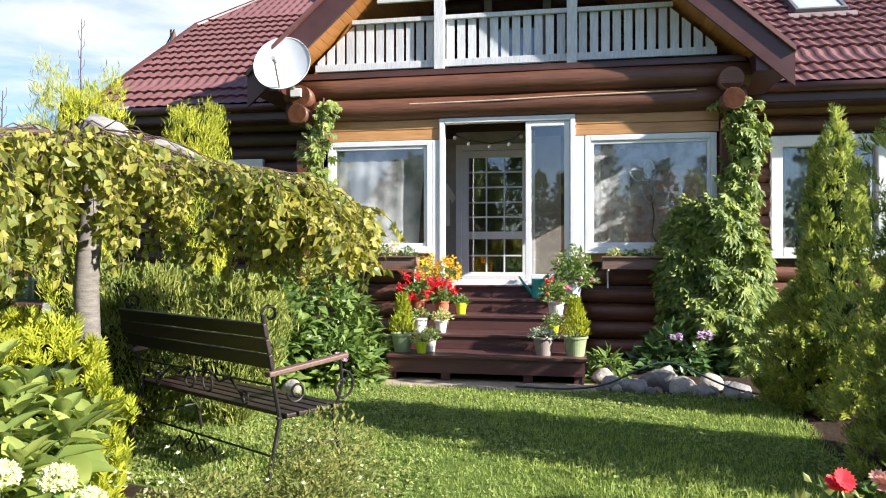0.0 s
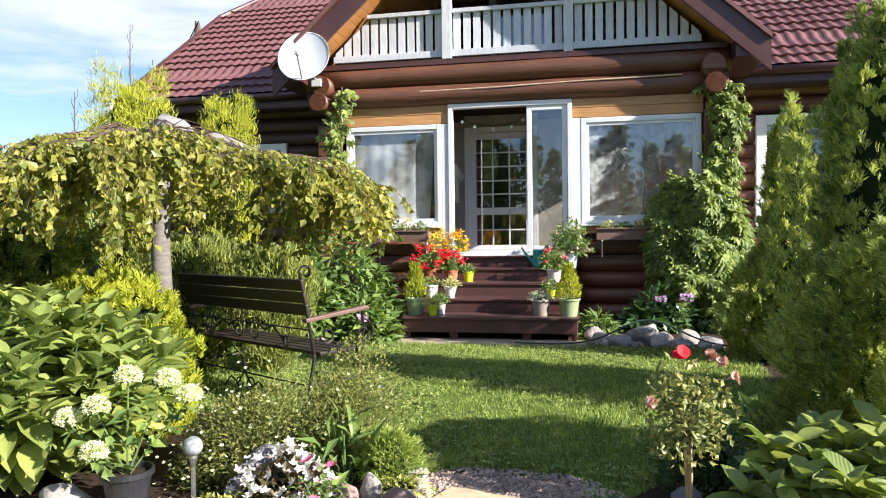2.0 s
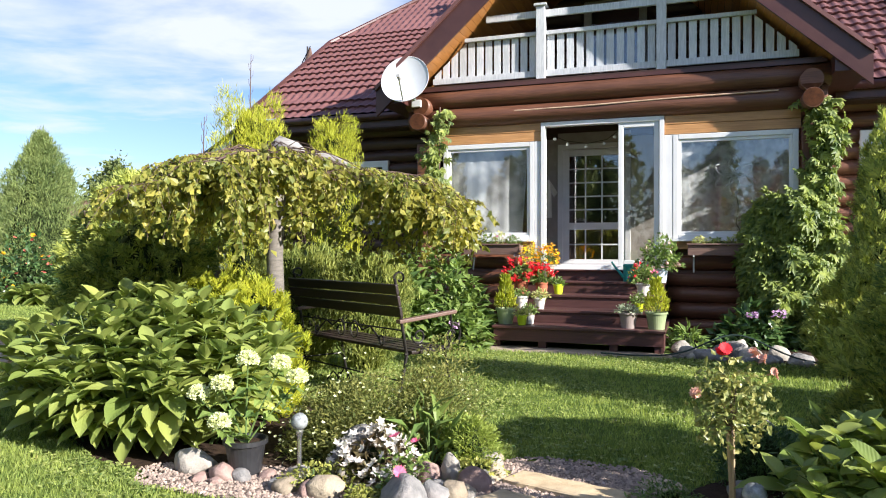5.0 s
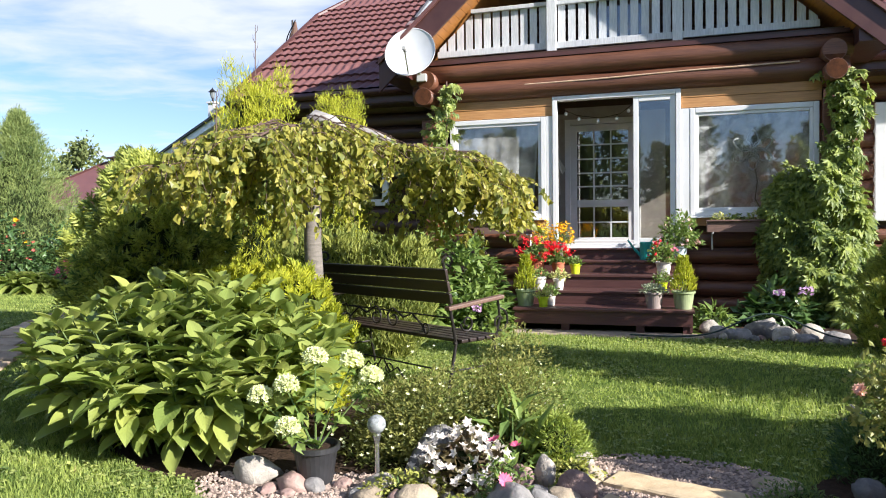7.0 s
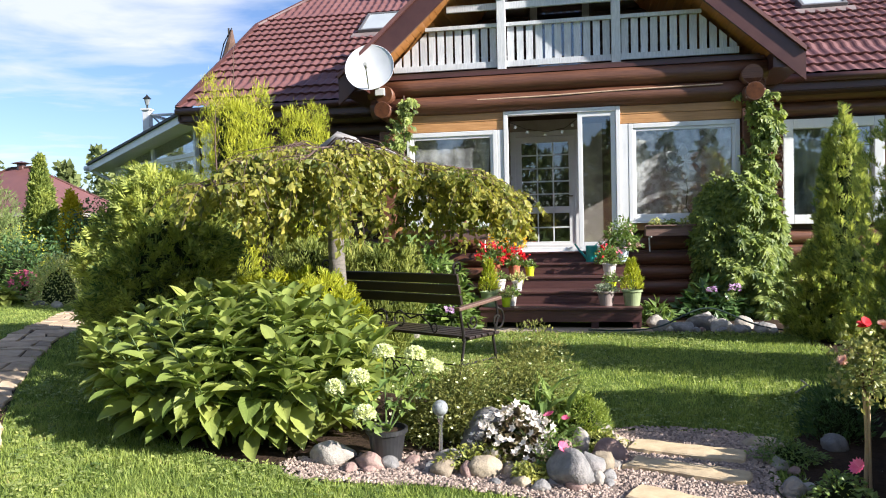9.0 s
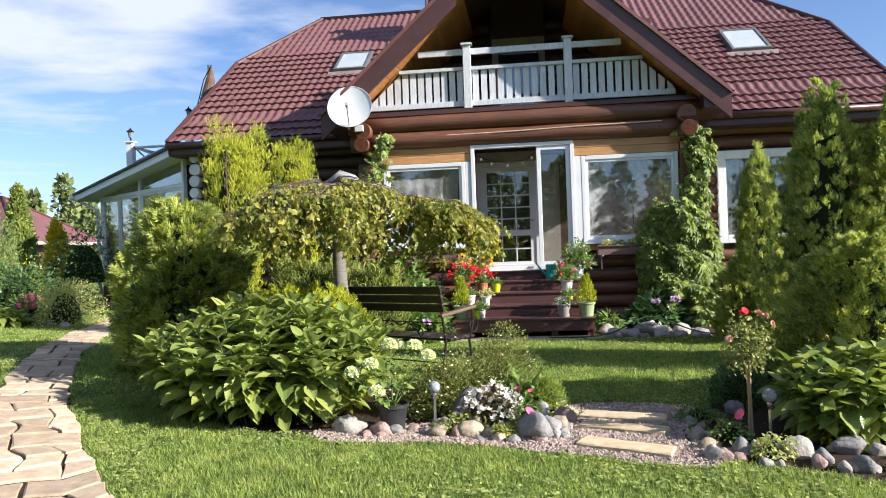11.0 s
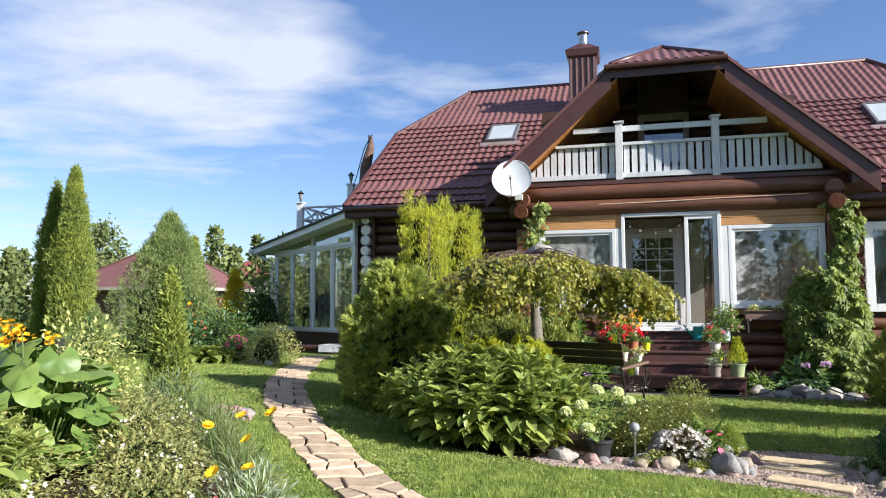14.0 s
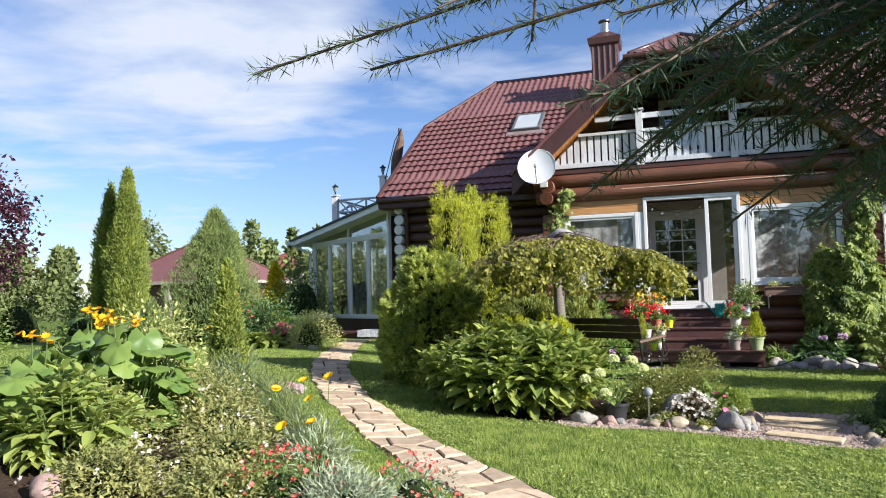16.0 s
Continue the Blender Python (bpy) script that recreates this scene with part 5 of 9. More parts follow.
def blooms(parent, name, P, size, mat, label="", petals=9, seed=1, flat=0.4):
    """Small many-petalled flowers at points of the parent."""
    rng = np.random.default_rng(seed)
    P = np.asarray(P, float)
    k = len(P)
    a = np.tile(np.arange(petals) * 2 * np.pi / petals, k) + np.repeat(rng.uniform(0, 6, k), petals)
    tilt = np.repeat(unit(np.array([0, -0.35, 1.0]) + rng.normal(size=(k, 3)) * flat), petals, 0)
    e1 = unit(np.cross(tilt, rand_dir(k * petals, rng) * 0 + np.array([0.3, 1, 0.1]))); e2 = np.cross(tilt, e1)
    D = e1 * np.cos(a)[:, None] + e2 * np.sin(a)[:, None] + tilt * 0.45
    s = np.repeat(size * rng.uniform(0.75, 1.2, k), petals)
    v, t = petal_arrays(np.repeat(P, petals, 0), D, tilt, s * 0.6, s * 0.36)
    return part(name, soup(name, v, t, mat), mat, parent, label, kind="stuff" if k > 1 else "")


def petal_mat(name, a, b):
    return leafy(name, a, b, 0.6, 0.25, 2.0, spec=0.2)


RED, PINK, WHITE = petal_mat("petal_red", (0.62, 0.02, 0.03), (0.80, 0.05, 0.06)), petal_mat("petal_pink", (0.75, 0.10, 0.22), (0.85, 0.25, 0.36)), petal_mat("petal_white", (0.70, 0.62, 0.54), (0.80, 0.75, 0.67))
YELLOW, ORANGE, LILAC = petal_mat("petal_yellow", (0.85, 0.52, 0.01), (0.90, 0.66, 0.03)), petal_mat("petal_orange", (0.82, 0.36, 0.01), (0.88, 0.52, 0.02)), petal_mat("petal_lilac", (0.45, 0.26, 0.45), (0.62, 0.42, 0.60))
CREAM = petal_mat("petal_cream", (0.64, 0.68, 0.34), (0.76, 0.78, 0.48))
CORAL = petal_mat("petal_coral", (0.55, 0.08, 0.06), (0.72, 0.20, 0.16))
G_BIRCH = leafy("birch_leaf", (0.08, 0.145, 0.02), (0.345, 0.385, 0.055), 0.42, 0.4, 1.1, c=(0.46, 0.35, 0.10))
G_HYDR = leafy("hydrangea_leaf", (0.12, 0.215, 0.033), (0.30, 0.41, 0.075), 0.36, 0.32, 0.6, spec=0.5)
G_DARK = leafy("dark_leaf", (0.03, 0.085, 0.018), (0.09, 0.19, 0.035), 0.38, 0.25, 0.6, spec=0.5)
G_CREEP = leafy("creeper_leaf", (0.055, 0.12, 0.022), (0.28, 0.40, 0.07), 0.45, 0.36, 1.2, spec=0.35)
G_MID = leafy("mid_leaf", (0.06, 0.14, 0.022), (0.19, 0.31, 0.05), 0.42, 0.3, 0.6)
G_CINQ = leafy("cinquefoil_deep", (0.075, 0.125, 0.025), (0.26, 0.315, 0.065), 0.55, 0.35, 1.6, c=(0.40, 0.35, 0.13), spec=0.08)
G_CINQPALE = leafy("cinquefoil_leaf", (0.12, 0.185, 0.04), (0.36, 0.42, 0.11), 0.55, 0.35, 1.6, c=(0.45, 0.40, 0.16))
G_THUJA = leafy("thuja_green", (0.055, 0.13, 0.024), (0.42, 0.54, 0.095), 0.5, 0.42, 1.6, c=(0.54, 0.52, 0.12), spec=0.35)
G_THUJAY = leafy("thuja_golden", (0.22, 0.27, 0.025), (0.54, 0.53, 0.06), 0.6, 0.28, 0.7, spec=0.2)
G_FEATHER = leafy("feathery_green", (0.09, 0.16, 0.025), (0.26, 0.34, 0.055), 0.6, 0.25, 0.8, spec=0.2)
G_CYP = leafy("cypress_green", (0.085, 0.16, 0.025), (0.26, 0.36, 0.05), 0.6, 0.25, 0.8, spec=0.2)
G_LIME = leafy("lime_needle", (0.15, 0.25, 0.015), (0.42, 0.51, 0.03), 0.55, 0.3, 0.8, spec=0.2)
G_JUN = leafy("juniper_green", (0.05, 0.12, 0.022), (0.45, 0.58, 0.10), 0.5, 0.36, 0.9, spec=0.3)
G_BLUE = leafy("pine_needle", (0.08, 0.155, 0.035), (0.23, 0.34, 0.08), 0.6, 0.2, 0.6, spec=0.2)
G_VAR = leafy("variegated_leaf", (0.26, 0.32, 0.07), (0.66, 0.63, 0.27), 0.5, 0.3, 1.5)
G_SILVER = leafy("silver_leaf", (0.20, 0.25, 0.15), (0.42, 0.46, 0.32), 0.8, 0.2, 2.0, spec=0.1)
G_LARCH = leafy("larch_needle", (0.035, 0.075, 0.03), (0.09, 0.15, 0.06), 0.55, 0.2, 1.5, spec=0.2)
G_PURPLE = leafy("purple_leaf", (0.04, 0.012, 0.022), (0.10, 0.03, 0.05), 0.45, 0.25, 0.6)
G_FAR = leafy("far_leaf", (0.07, 0.12, 0.03), (0.17, 0.24, 0.06), 0.7, 0.2, 0.3, spec=0.1)


def rock(name, x, y, size, mat, seed, label, z=None, turn=0.0, group="edging stones"):
    """A rounded field stone, half sunk in the ground."""
    rng = np.random.default_rng(seed)
    bm = bmesh.new()
    bmesh.ops.create_icosphere(bm, subdivisions=3, radius=1)
    d = np.array([v.co[:] for v in bm.verts])
    s = bumps(d, rng, 6, 0.3)
    planes = rand_dir(15, rng)
    for p in planes:
        c = d @ p
        lim = rng.uniform(0.6, 0.8)
        s = np.where(c * s > lim, lim / np.maximum(c, 0.1), s)
    for v, k in zip(bm.verts, s):
        v.co = Vector(v.co) * float(k) * (1 + 0.05 * noise.noise(v.co * 3 + Vector((seed, 0, 0))) + 0.025 * noise.noise(v.co * 9 + Vector((seed, 3, 0))))
        v.co = Vector((v.co.x * size[0], v.co.y * size[1], v.co.z * size[2]))
    me = bpy.data.meshes.new(name); bm.to_mesh(me); bm.free()
    me.materials.append(mat)
    me.polygons.foreach_set("use_smooth", [True] * len(me.polygons))
    ob = new(name, me)
    zg = float(ground_z(np.array(float(x)), np.array(float(y)))) if z is None else z
    ob.matrix_world = pose(x, y, zg + size[2] * 0.42, 0, 0, turn)
    return tagged(ob, label, "stone", group)


# weeping birch: short trunk, arching limbs, curtains of hanging twigs
def weeping_birch(at):
    rng = np.random.default_rng(11)
    x0, y0 = at
    ob = thing("weeping_birch", (x0, y0, 0), "low weeping birch with arching limbs and yellow-green hanging leaves", "tree")
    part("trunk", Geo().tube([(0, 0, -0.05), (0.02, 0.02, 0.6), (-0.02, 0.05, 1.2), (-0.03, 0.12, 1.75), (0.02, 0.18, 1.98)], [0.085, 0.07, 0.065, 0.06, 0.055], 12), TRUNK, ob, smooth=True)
    part("main_limb", Geo().tube([(0.0, 0.18, 1.90), (-0.10, 0.10, 2.04), (0.02, 0.07, 2.09), (0.13, 0.10, 2.06), (0.22, 0.17, 1.97), (0.36, 0.20, 1.99), (0.52, 0.27, 1.92), (0.62, 0.32, 1.84)], [0.05, 0.06, 0.066, 0.05, 0.044, 0.036, 0.022, 0.01], 10), BARK, ob, smooth=True)
    LP, LD = [], []
    limbs, twigs = Geo(), Geo()
    ends = [(-0.85, -0.45), (-0.92, 0.1), (-0.72, -0.8), (-0.35, -0.95), (0.05, -0.85), (0.3, -0.55), (-0.7, 0.5), (-0.2, 0.65), (1.28, 0.40), (1.30, 0.75), (1.05, 0.22), (0.95, 0.9), (0.65, 0.95), (-0.8, -0.2), (0.62, 0.1), (-0.5, -0.65), (-0.12, -0.6), (1.2, 0.55), (0.85, 0.35), (-0.6, -0.3)]
    for k, (ex, ey) in enumerate(ends):
        e = Vector((ex, ey, 1.80 + rng.uniform(-0.2, 0.08) - (0.08 if ex > 1 else 0)))
        s = Vector((0.05, 0.15, 1.96)) if ex < 0.6 else Vector((0.6, 0.42, 1.86))
        mid = s.lerp(e, 0.5) + Vector((rng.uniform(-0.08, 0.08), rng.uniform(-0.08, 0.08), 0.16 if ex < 0.6 else 0.1))
        pts = [s.lerp(mid, t).lerp(mid.lerp(e, t), t) for t in (0, 0.2, 0.4, 0.6, 0.8, 1)]
        limbs.tube(pts, [0.022, 0.02, 0.016, 0.012, 0.009, 0.006], 6)
        reach = rng.uniform(0.34, 0.92) * (0.84 if ex > 0.6 else 0.74 if ex < -0.3 else 0.88)
        for _ in range(30):
            t = rng.uniform(0.25, 1.0) ** 0.8
            p = s.lerp(mid, t).lerp(mid.lerp(e, t), t)
            out = Vector((e.x - s.x, e.y - s.y, 0)).normalized()
            side = Vector((-out.y, out.x, 0)) * rng.uniform(-0.45, 0.45)
            ln = reach * rng.uniform(0.25, 0.95)
            tip = p + out * rng.uniform(0.08, 0.32) + side + Vector((0, 0, -ln))
            kn = p + out * rng.uniform(0.12, 0.26) + side * 0.7 + Vector((0, 0, 0.03))
            q = [p.lerp(kn, u).lerp(kn.lerp(tip, u), u) for u in (0, 0.25, 0.5, 0.75, 1)]
            twigs.tube(q, [0.004, 0.0035, 0.003, 0.002, 0.0015], 4, False)
            m = int(ln * 105)
            for u in rng.uniform(0.22, 1.0, m):
                w = p.lerp(kn, u).lerp(kn.lerp(tip, u), u)
                LP.append((w.x + rng.normal() * 0.02, w.y + rng.normal() * 0.02, w.z)); LD.append((rng.normal() * 0.6, rng.normal() * 0.6, -0.75))
    # fine bare twigs over the crown
    for _ in range(150):
        a = rng.uniform(0, 2 * np.pi); r0 = rng.uniform(0.05, 0.3); r1 = rng.uniform(0.4, 0.9)
        p = Vector((-0.1 + r0 * math.cos(a), 0.1 + r0 * math.sin(a), 2.02)); e = Vector((-0.1 + r1 * math.cos(a + 0.2), 0.05 + r1 * math.sin(a + 0.2) * 0.8, rng.uniform(1.7, 1.92)))
        m = p.lerp(e, 0.5) + Vector((0, 0, rng.uniform(0.07, 0.24)))
        twigs.tube([p.lerp(m, u).lerp(m.lerp(e, u), u) for u in (0, 0.33, 0.66, 1)], [0.005, 0.004, 0.003, 0.002], 4, False)
        for u in rng.uniform(0.55, 1.0, 9):
            w = p.lerp(m, u).lerp(m.lerp(e, u), u)
            LP.append((w.x + rng.normal() * 0.03, w.y + rng.normal() * 0.03, w.z - 0.02)); LD.append((rng.normal() * 0.6, rng.normal() * 0.6, -0.75))
    part("limb_fan", limbs, TWIG, ob, kind="stuff"); part("crown_twig", twigs, TWIG, ob, kind="stuff")
    LP, LD = np.array(LP), np.array(LD)
    l = 0.056 * rng.uniform(0.5, 1.45, len(LP))
    v, t = leaf_arrays(LP, LD, rand_dir(len(LP), rng), l, l * 0.72, 0.1, 0.12)
    part("crown", soup("crown", v, t, G_BIRCH), G_BIRCH, ob)


weeping_birch((-2.62, 3.2))

# hydrangea with large leaves: the near leaves are pieces of their own
def leaf_mesh(name, L, W, mat, seed, wavy=0.06):
    rng = np.random.default_rng(seed)
    rows = [(0.0, 0.03), (0.12, 0.42), (0.3, 0.86), (0.5, 1.0), (0.7, 0.8), (0.87, 0.42), (1.0, 0.0)]
    v, f = [], []
    for t, w in rows:
        z = -0.28 * L * t * t + 0.02 * L * math.sin(t * 9)
        for s in (-1, -0.5, 0, 0.5, 1):
            v.append((s * w * W / 2, t * L, z + abs(s) * W * 0.25 * w + rng.uniform(-1, 1) * wavy * W * 0.3 * abs(s)))
    for i in range(len(rows) - 1):
        for j in range(4):
            a = i * 5 + j
            f.append((a, a + 1, a + 6, a + 5))
    me = mesh_of(name, Geo().add(v, f), mat, True)
    uv = me.uv_layers.new(name="blade")
    for lp in me.loops:
        x, y, _ = me.vertices[lp.vertex_index].co
        uv.data[lp.index].uv = (x / W, y / L)
    return me


def veined(mat):
    """Side veins pressed into the blade and a pale middle rib."""
    n, l = mat.node_tree.nodes, mat.node_tree.links
    p = n["Principled BSDF"]
    uv = n.new("ShaderNodeUVMap"); uv.uv_map = "blade"
    sp = n.new("ShaderNodeSeparateXYZ"); l.new(uv.outputs[0], sp.inputs[0])
    ab = n.new("ShaderNodeMath"); ab.operation = "ABSOLUTE"; l.new(sp.outputs[0], ab.inputs[0])
    sl = n.new("ShaderNodeMath"); sl.operation = "MULTIPLY_ADD"; sl.inputs[1].default_value = -0.9
    l.new(ab.outputs[0], sl.inputs[0]); l.new(sp.outputs[1], sl.inputs[2])
    fq = n.new("ShaderNodeMath"); fq.operation = "MULTIPLY"; fq.inputs[1].default_value = 50.0; l.new(sl.outputs[0], fq.inputs[0])
    sn = n.new("ShaderNodeMath"); sn.operation = "SINE"; l.new(fq.outputs[0], sn.inputs[0])
    rib = n.new("ShaderNodeMapRange"); rib.inputs[1].default_value, rib.inputs[2].default_value, rib.inputs[3].default_value, rib.inputs[4].default_value = 0.0, 0.05, -3.0, 0.0
    l.new(ab.outputs[0], rib.inputs[0])
    ht = n.new("ShaderNodeMath"); ht.operation = "ADD"; l.new(sn.outputs[0], ht.inputs[0]); l.new(rib.outputs[0], ht.inputs[1])
    bp = n.new("ShaderNodeBump"); bp.inputs["Strength"].default_value = 0.2; bp.inputs["Distance"].default_value = 0.0025
    l.new(ht.outputs[0], bp.inputs["Height"]); l.new(bp.outputs[0], p.inputs["Normal"])
    return mat


veined(G_HYDR)


def big_leaf_bush(name, at, size, mat, label, category, stems, seed, L=0.19, W=0.11, solo=300, ring=6, spread=1.0):
    rng = np.random.default_rng(seed)
    x0, y0 = at
    zb = float(ground_z(np.array(float(x0)), np.array(float(y0))))
    ob = thing(name, (x0, y0, zb), label, category)
    shapes = [leaf_mesh("leaf", L * k, W * k, mat, seed + i) for i, k in enumerate((1.0, 0.85, 1.12, 0.7))]
    g = Geo()
    rows = []
    for i in range(stems):
        a = rng.uniform(0, 2 * np.pi); r = math.sqrt(rng.uniform(0, 1))
        bx, by = r * math.cos(a), r * math.sin(a)
        top = size[2] * (1 - 0.42 * r ** 2.4) * rng.uniform(0.84, 1.04)
        base = Vector((bx * size[0] * 0.6, by * size[1] * 0.6, -0.02)); tip = Vector((bx * size[0], by * size[1], top))
        mid = base.lerp(tip, 0.55) + Vector((0, 0, 0.05))
        g.tube([base, mid, tip], [0.007, 0.006, 0.004], 5, False)
        phase = rng.uniform(0, 6)
        n_l = 5 if r < 0.75 else 8
        for j in range(n_l):
            t = 1 - j * (0.105 if r < 0.75 else 0.11)
            p = base.lerp(mid, t).lerp(mid.lerp(tip, t), t)
            for k in range(2 if j else 3):
                an = phase + j * 1.57 + k * (3.14 if j else 2.1) + rng.uniform(-0.3, 0.3)
                pitch = radians(rng.uniform(35, 65) if j == 0 else rng.uniform(8, 42) if j < 3 else rng.uniform(-28, 18))
                sc = (0.62 + 0.14 * j if j < 3 else 1.0) * rng.uniform(0.85, 1.15)
                rows.append((p, an, pitch, rng.uniform(-0.3, 0.3), sc, rng.integers(4)))
    part("stem", g, STEM, ob, kind="stuff")
    # the leaves at the sunny front are single pieces, the rest are joined
    rows.sort(key=lambda q: q[0].y - 0.6 * q[0].z - 0.25 * abs(q[0].x))
    vs, ts, off = [], [], 0
    for i, (p, an, pitch, rl, sc, k) in enumerate(rows):
        m = Matrix.Translation(p) @ Matrix.Rotation(an, 4, "Z") @ Matrix.Rotation(pitch, 4, "X") @ Matrix.Rotation(rl, 4, "Y") @ Matrix.Scale(sc, 4)
        if i < solo:
            o = part("leaf", shapes[k], mat, ob)
            o.matrix_local = m
        else:
            me = shapes[k]
            co = np.empty(len(me.vertices) * 3); me.vertices.foreach_get("co", co); co = co.reshape(-1, 3)
            mm = np.array(m)
            vs.append(co @ mm[:3, :3].T + mm[:3, 3])
            fq = np.array([q.vertices[:] for q in me.polygons])
            ts.append(np.concatenate([fq[:, [0, 1, 2]], fq[:, [0, 2, 3]]]) + off); off += len(co)
    if vs:
        part("leaves", soup("leaves", np.concatenate(vs), np.concatenate(ts), mat, True), mat, ob, kind="stuff")
    return ob


big_leaf_bush("hydrangea_bush", (-3.05, 2.35), (1.15, 0.8, 0.93), G_HYDR, "large hydrangea bush with broad green leaves, not in bloom", "hydrangea", 165, 21, 0.23, 0.13)
big_leaf_bush("hydrangea_bush", (1.46, 1.52), (0.72, 0.40, 0.60), G_HYDR, "hydrangea with broad green leaves below the thujas", "hydrangea", 66, 22, 0.195, 0.125, 180)

# evergreens by the lawn
conifer("thuja", (1.88, 2.45), 1.30, 0.68, 17000, G_THUJA, "broad dense thuja with bright feathery sprays behind the hydrangea", "thuja", 31, "round", 0.070, 0.010, 0.8, 1, flat=1)
conifer("thuja", (2.40, 4.50), 2.88, 0.62, 14000, G_THUJA, "tall green thuja with pointed olive tips beside the lawn", "thuja", 34, "egg", 0.085, 0.011, 1.3, 4, flat=1)
conifer("thuja", (3.12, 4.30), 2.9, 0.62, 7000, G_THUJA, "tall green thuja standing behind its neighbour", "thuja", 36, "egg", 0.12, 0.014, 1.3, 3, flat=1)
conifer("thuja", (2.26, 6.35), 2.45, 0.34, 4200, G_THUJA, "slender olive-green thuja with a pointed top", "thuja", 32, "egg", 0.11, 0.013, 1.5, 3, flat=1)
conifer("thuja", (2.1, 6.50), 1.05, 0.36, 3400, G_THUJA, "low rounded thuja beside the lawn", "thuja", 33, "round", 0.10, 0.013, 0.9, 1, flat=1)
conifer("juniper", (-4.56, 3.98), 1.78, 0.68, 10000, G_JUN, "broad bright green juniper by the stone path", "juniper", 34, "round", 0.13, 0.017, 0.5, 1, flat=1)
conifer("golden_thuja", (-4.82, 6.05), 2.92, 0.36, 2400, G_THUJAY, "tall yellow-green thuja behind the juniper", "thuja", 35, "vase", 0.095, 0.008, 2.2, 4, leaves=12)
conifer("golden_thuja", (-4.68, 8.15), 3.05, 0.36, 2400, G_THUJAY, "tall yellow-green thuja near the house wall", "thuja", 36, "vase", 0.095, 0.008, 2.2, 4, leaves=12)
conifer("lime_thuja", (-2.66, 2.98), 0.98, 0.36, 2600, G_LIME, "small bright lime-green thuja under the birch", "thuja", 37, "round", 0.085, 0.010, 1.5, flat=1)
conifer("lime_thuja", (-3.3, 3.3), 0.94, 0.38, 2600, G_LIME, "bright lime-green thuja under the birch", "thuja", 38, "round", 0.085, 0.010, 1.5, flat=1)
conifer("green_cypress", (-3.35, 4.9), 1.25, 0.45, 1500, G_FEATHER, "feathery light green cypress behind the bench", "cypress", 39, "vase", 0.085, 0.012, 1.8, leaves=11)
conifer("green_cypress", (-2.75, 5.2), 1.15, 0.4, 1400, G_FEATHER, "feathery light green cypress behind the bench", "cypress", 40, "vase", 0.085, 0.012, 1.8, leaves=11)

# bare shoots that overtop the planting
for x, y, z0, h in ((-4.9, 6.2, 0.0, 3.62), (-4.3, 4.5, 0.0, 2.55)):
    sh = thing("bare_shoot", (x, y, float(ground_z(np.array(x), np.array(y)))), "thin bare grey shoot rising above the evergreens", "sapling")
    part("stem", Geo().tube([(0, 0, z0), (0.02, 0, h * 0.6), (-0.01, 0.01, h * 0.85), (0.01, 0, h)], [0.014, 0.010, 0.007, 0.003], 6), TWIG, sh)
    sg = Geo()
    for i in range(7):
        q = h * (0.8 + 0.028 * i); sd = (-1) ** i
        sg.tube([(0, 0, q), (0.03 * sd, 0.01, q + 0.05), (0.035 * sd, 0.01, q + 0.11)], [0.004, 0.003, 0.002], 5)
    part("twig", sg, TWIG, sh, kind="stuff")

# leafy perennials along the house
leafy_bush("peony_bush", (-2.75, 7.6), (0.78, 0.6, 1.1), 1500, G_MID, "leafy green peony clump beside the porch steps", "shrub", 41, 0.16, 0.085)
leafy_bush("hydrangea_bush", (-3.35, 6.9), (0.75, 0.6, 1.0), 1400, G_MID, "green hydrangea clump behind the bench", "shrub", 42, 0.17, 0.10)
lil = leafy_bush("hydrangea_bush", (-2.42, 7.05), (0.42, 0.35, 0.5), 380, G_MID, "small hydrangea with one lilac flower head", "hydrangea", 43, 0.15, 0.09)
blooms(lil, "flower_head", [(0.12 + 0.05 * math.cos(i), -0.3 + 0.04 * math.sin(i * 2), 0.33 + 0.03 * math.sin(i * 3)) for i in range(16)], 0.05, LILAC, "lilac flower head", 5, 5)
leafy_bush("peony_bush", (-4.0, 8.9), (0.7, 0.6, 1.15), 800, G_MID, "tall leafy green shrub at the house wall", "shrub", 44, 0.16, 0.085)
h2_ = leafy_bush("hydrangea_bush", (1.2, 8.45), (0.5, 0.32, 0.42), 320, G_DARK, "low green hydrangea with faded lilac heads among the stones", "hydrangea", 45, 0.16, 0.10)
blooms(h2_, "flower_head", [(0.3 + 0.07 * math.cos(i), -0.2 + 0.05 * math.sin(i * 2), 0.46 + 0.04 * math.sin(i * 3)) for i in range(22)] + [(-0.02 + 0.06 * math.cos(i), -0.25 + 0.05 * math.sin(i * 2), 0.44 + 0.03 * math.sin(i * 3)) for i in range(16)], 0.05, LILAC, "faded lilac flower heads", 5, 6)
leafy_bush("fern_clump", (0.42, 8.0), (0.25, 0.25, 0.26), 200, G_MID, "small green clump beside the steps", "plant", 46, 0.15, 0.05)

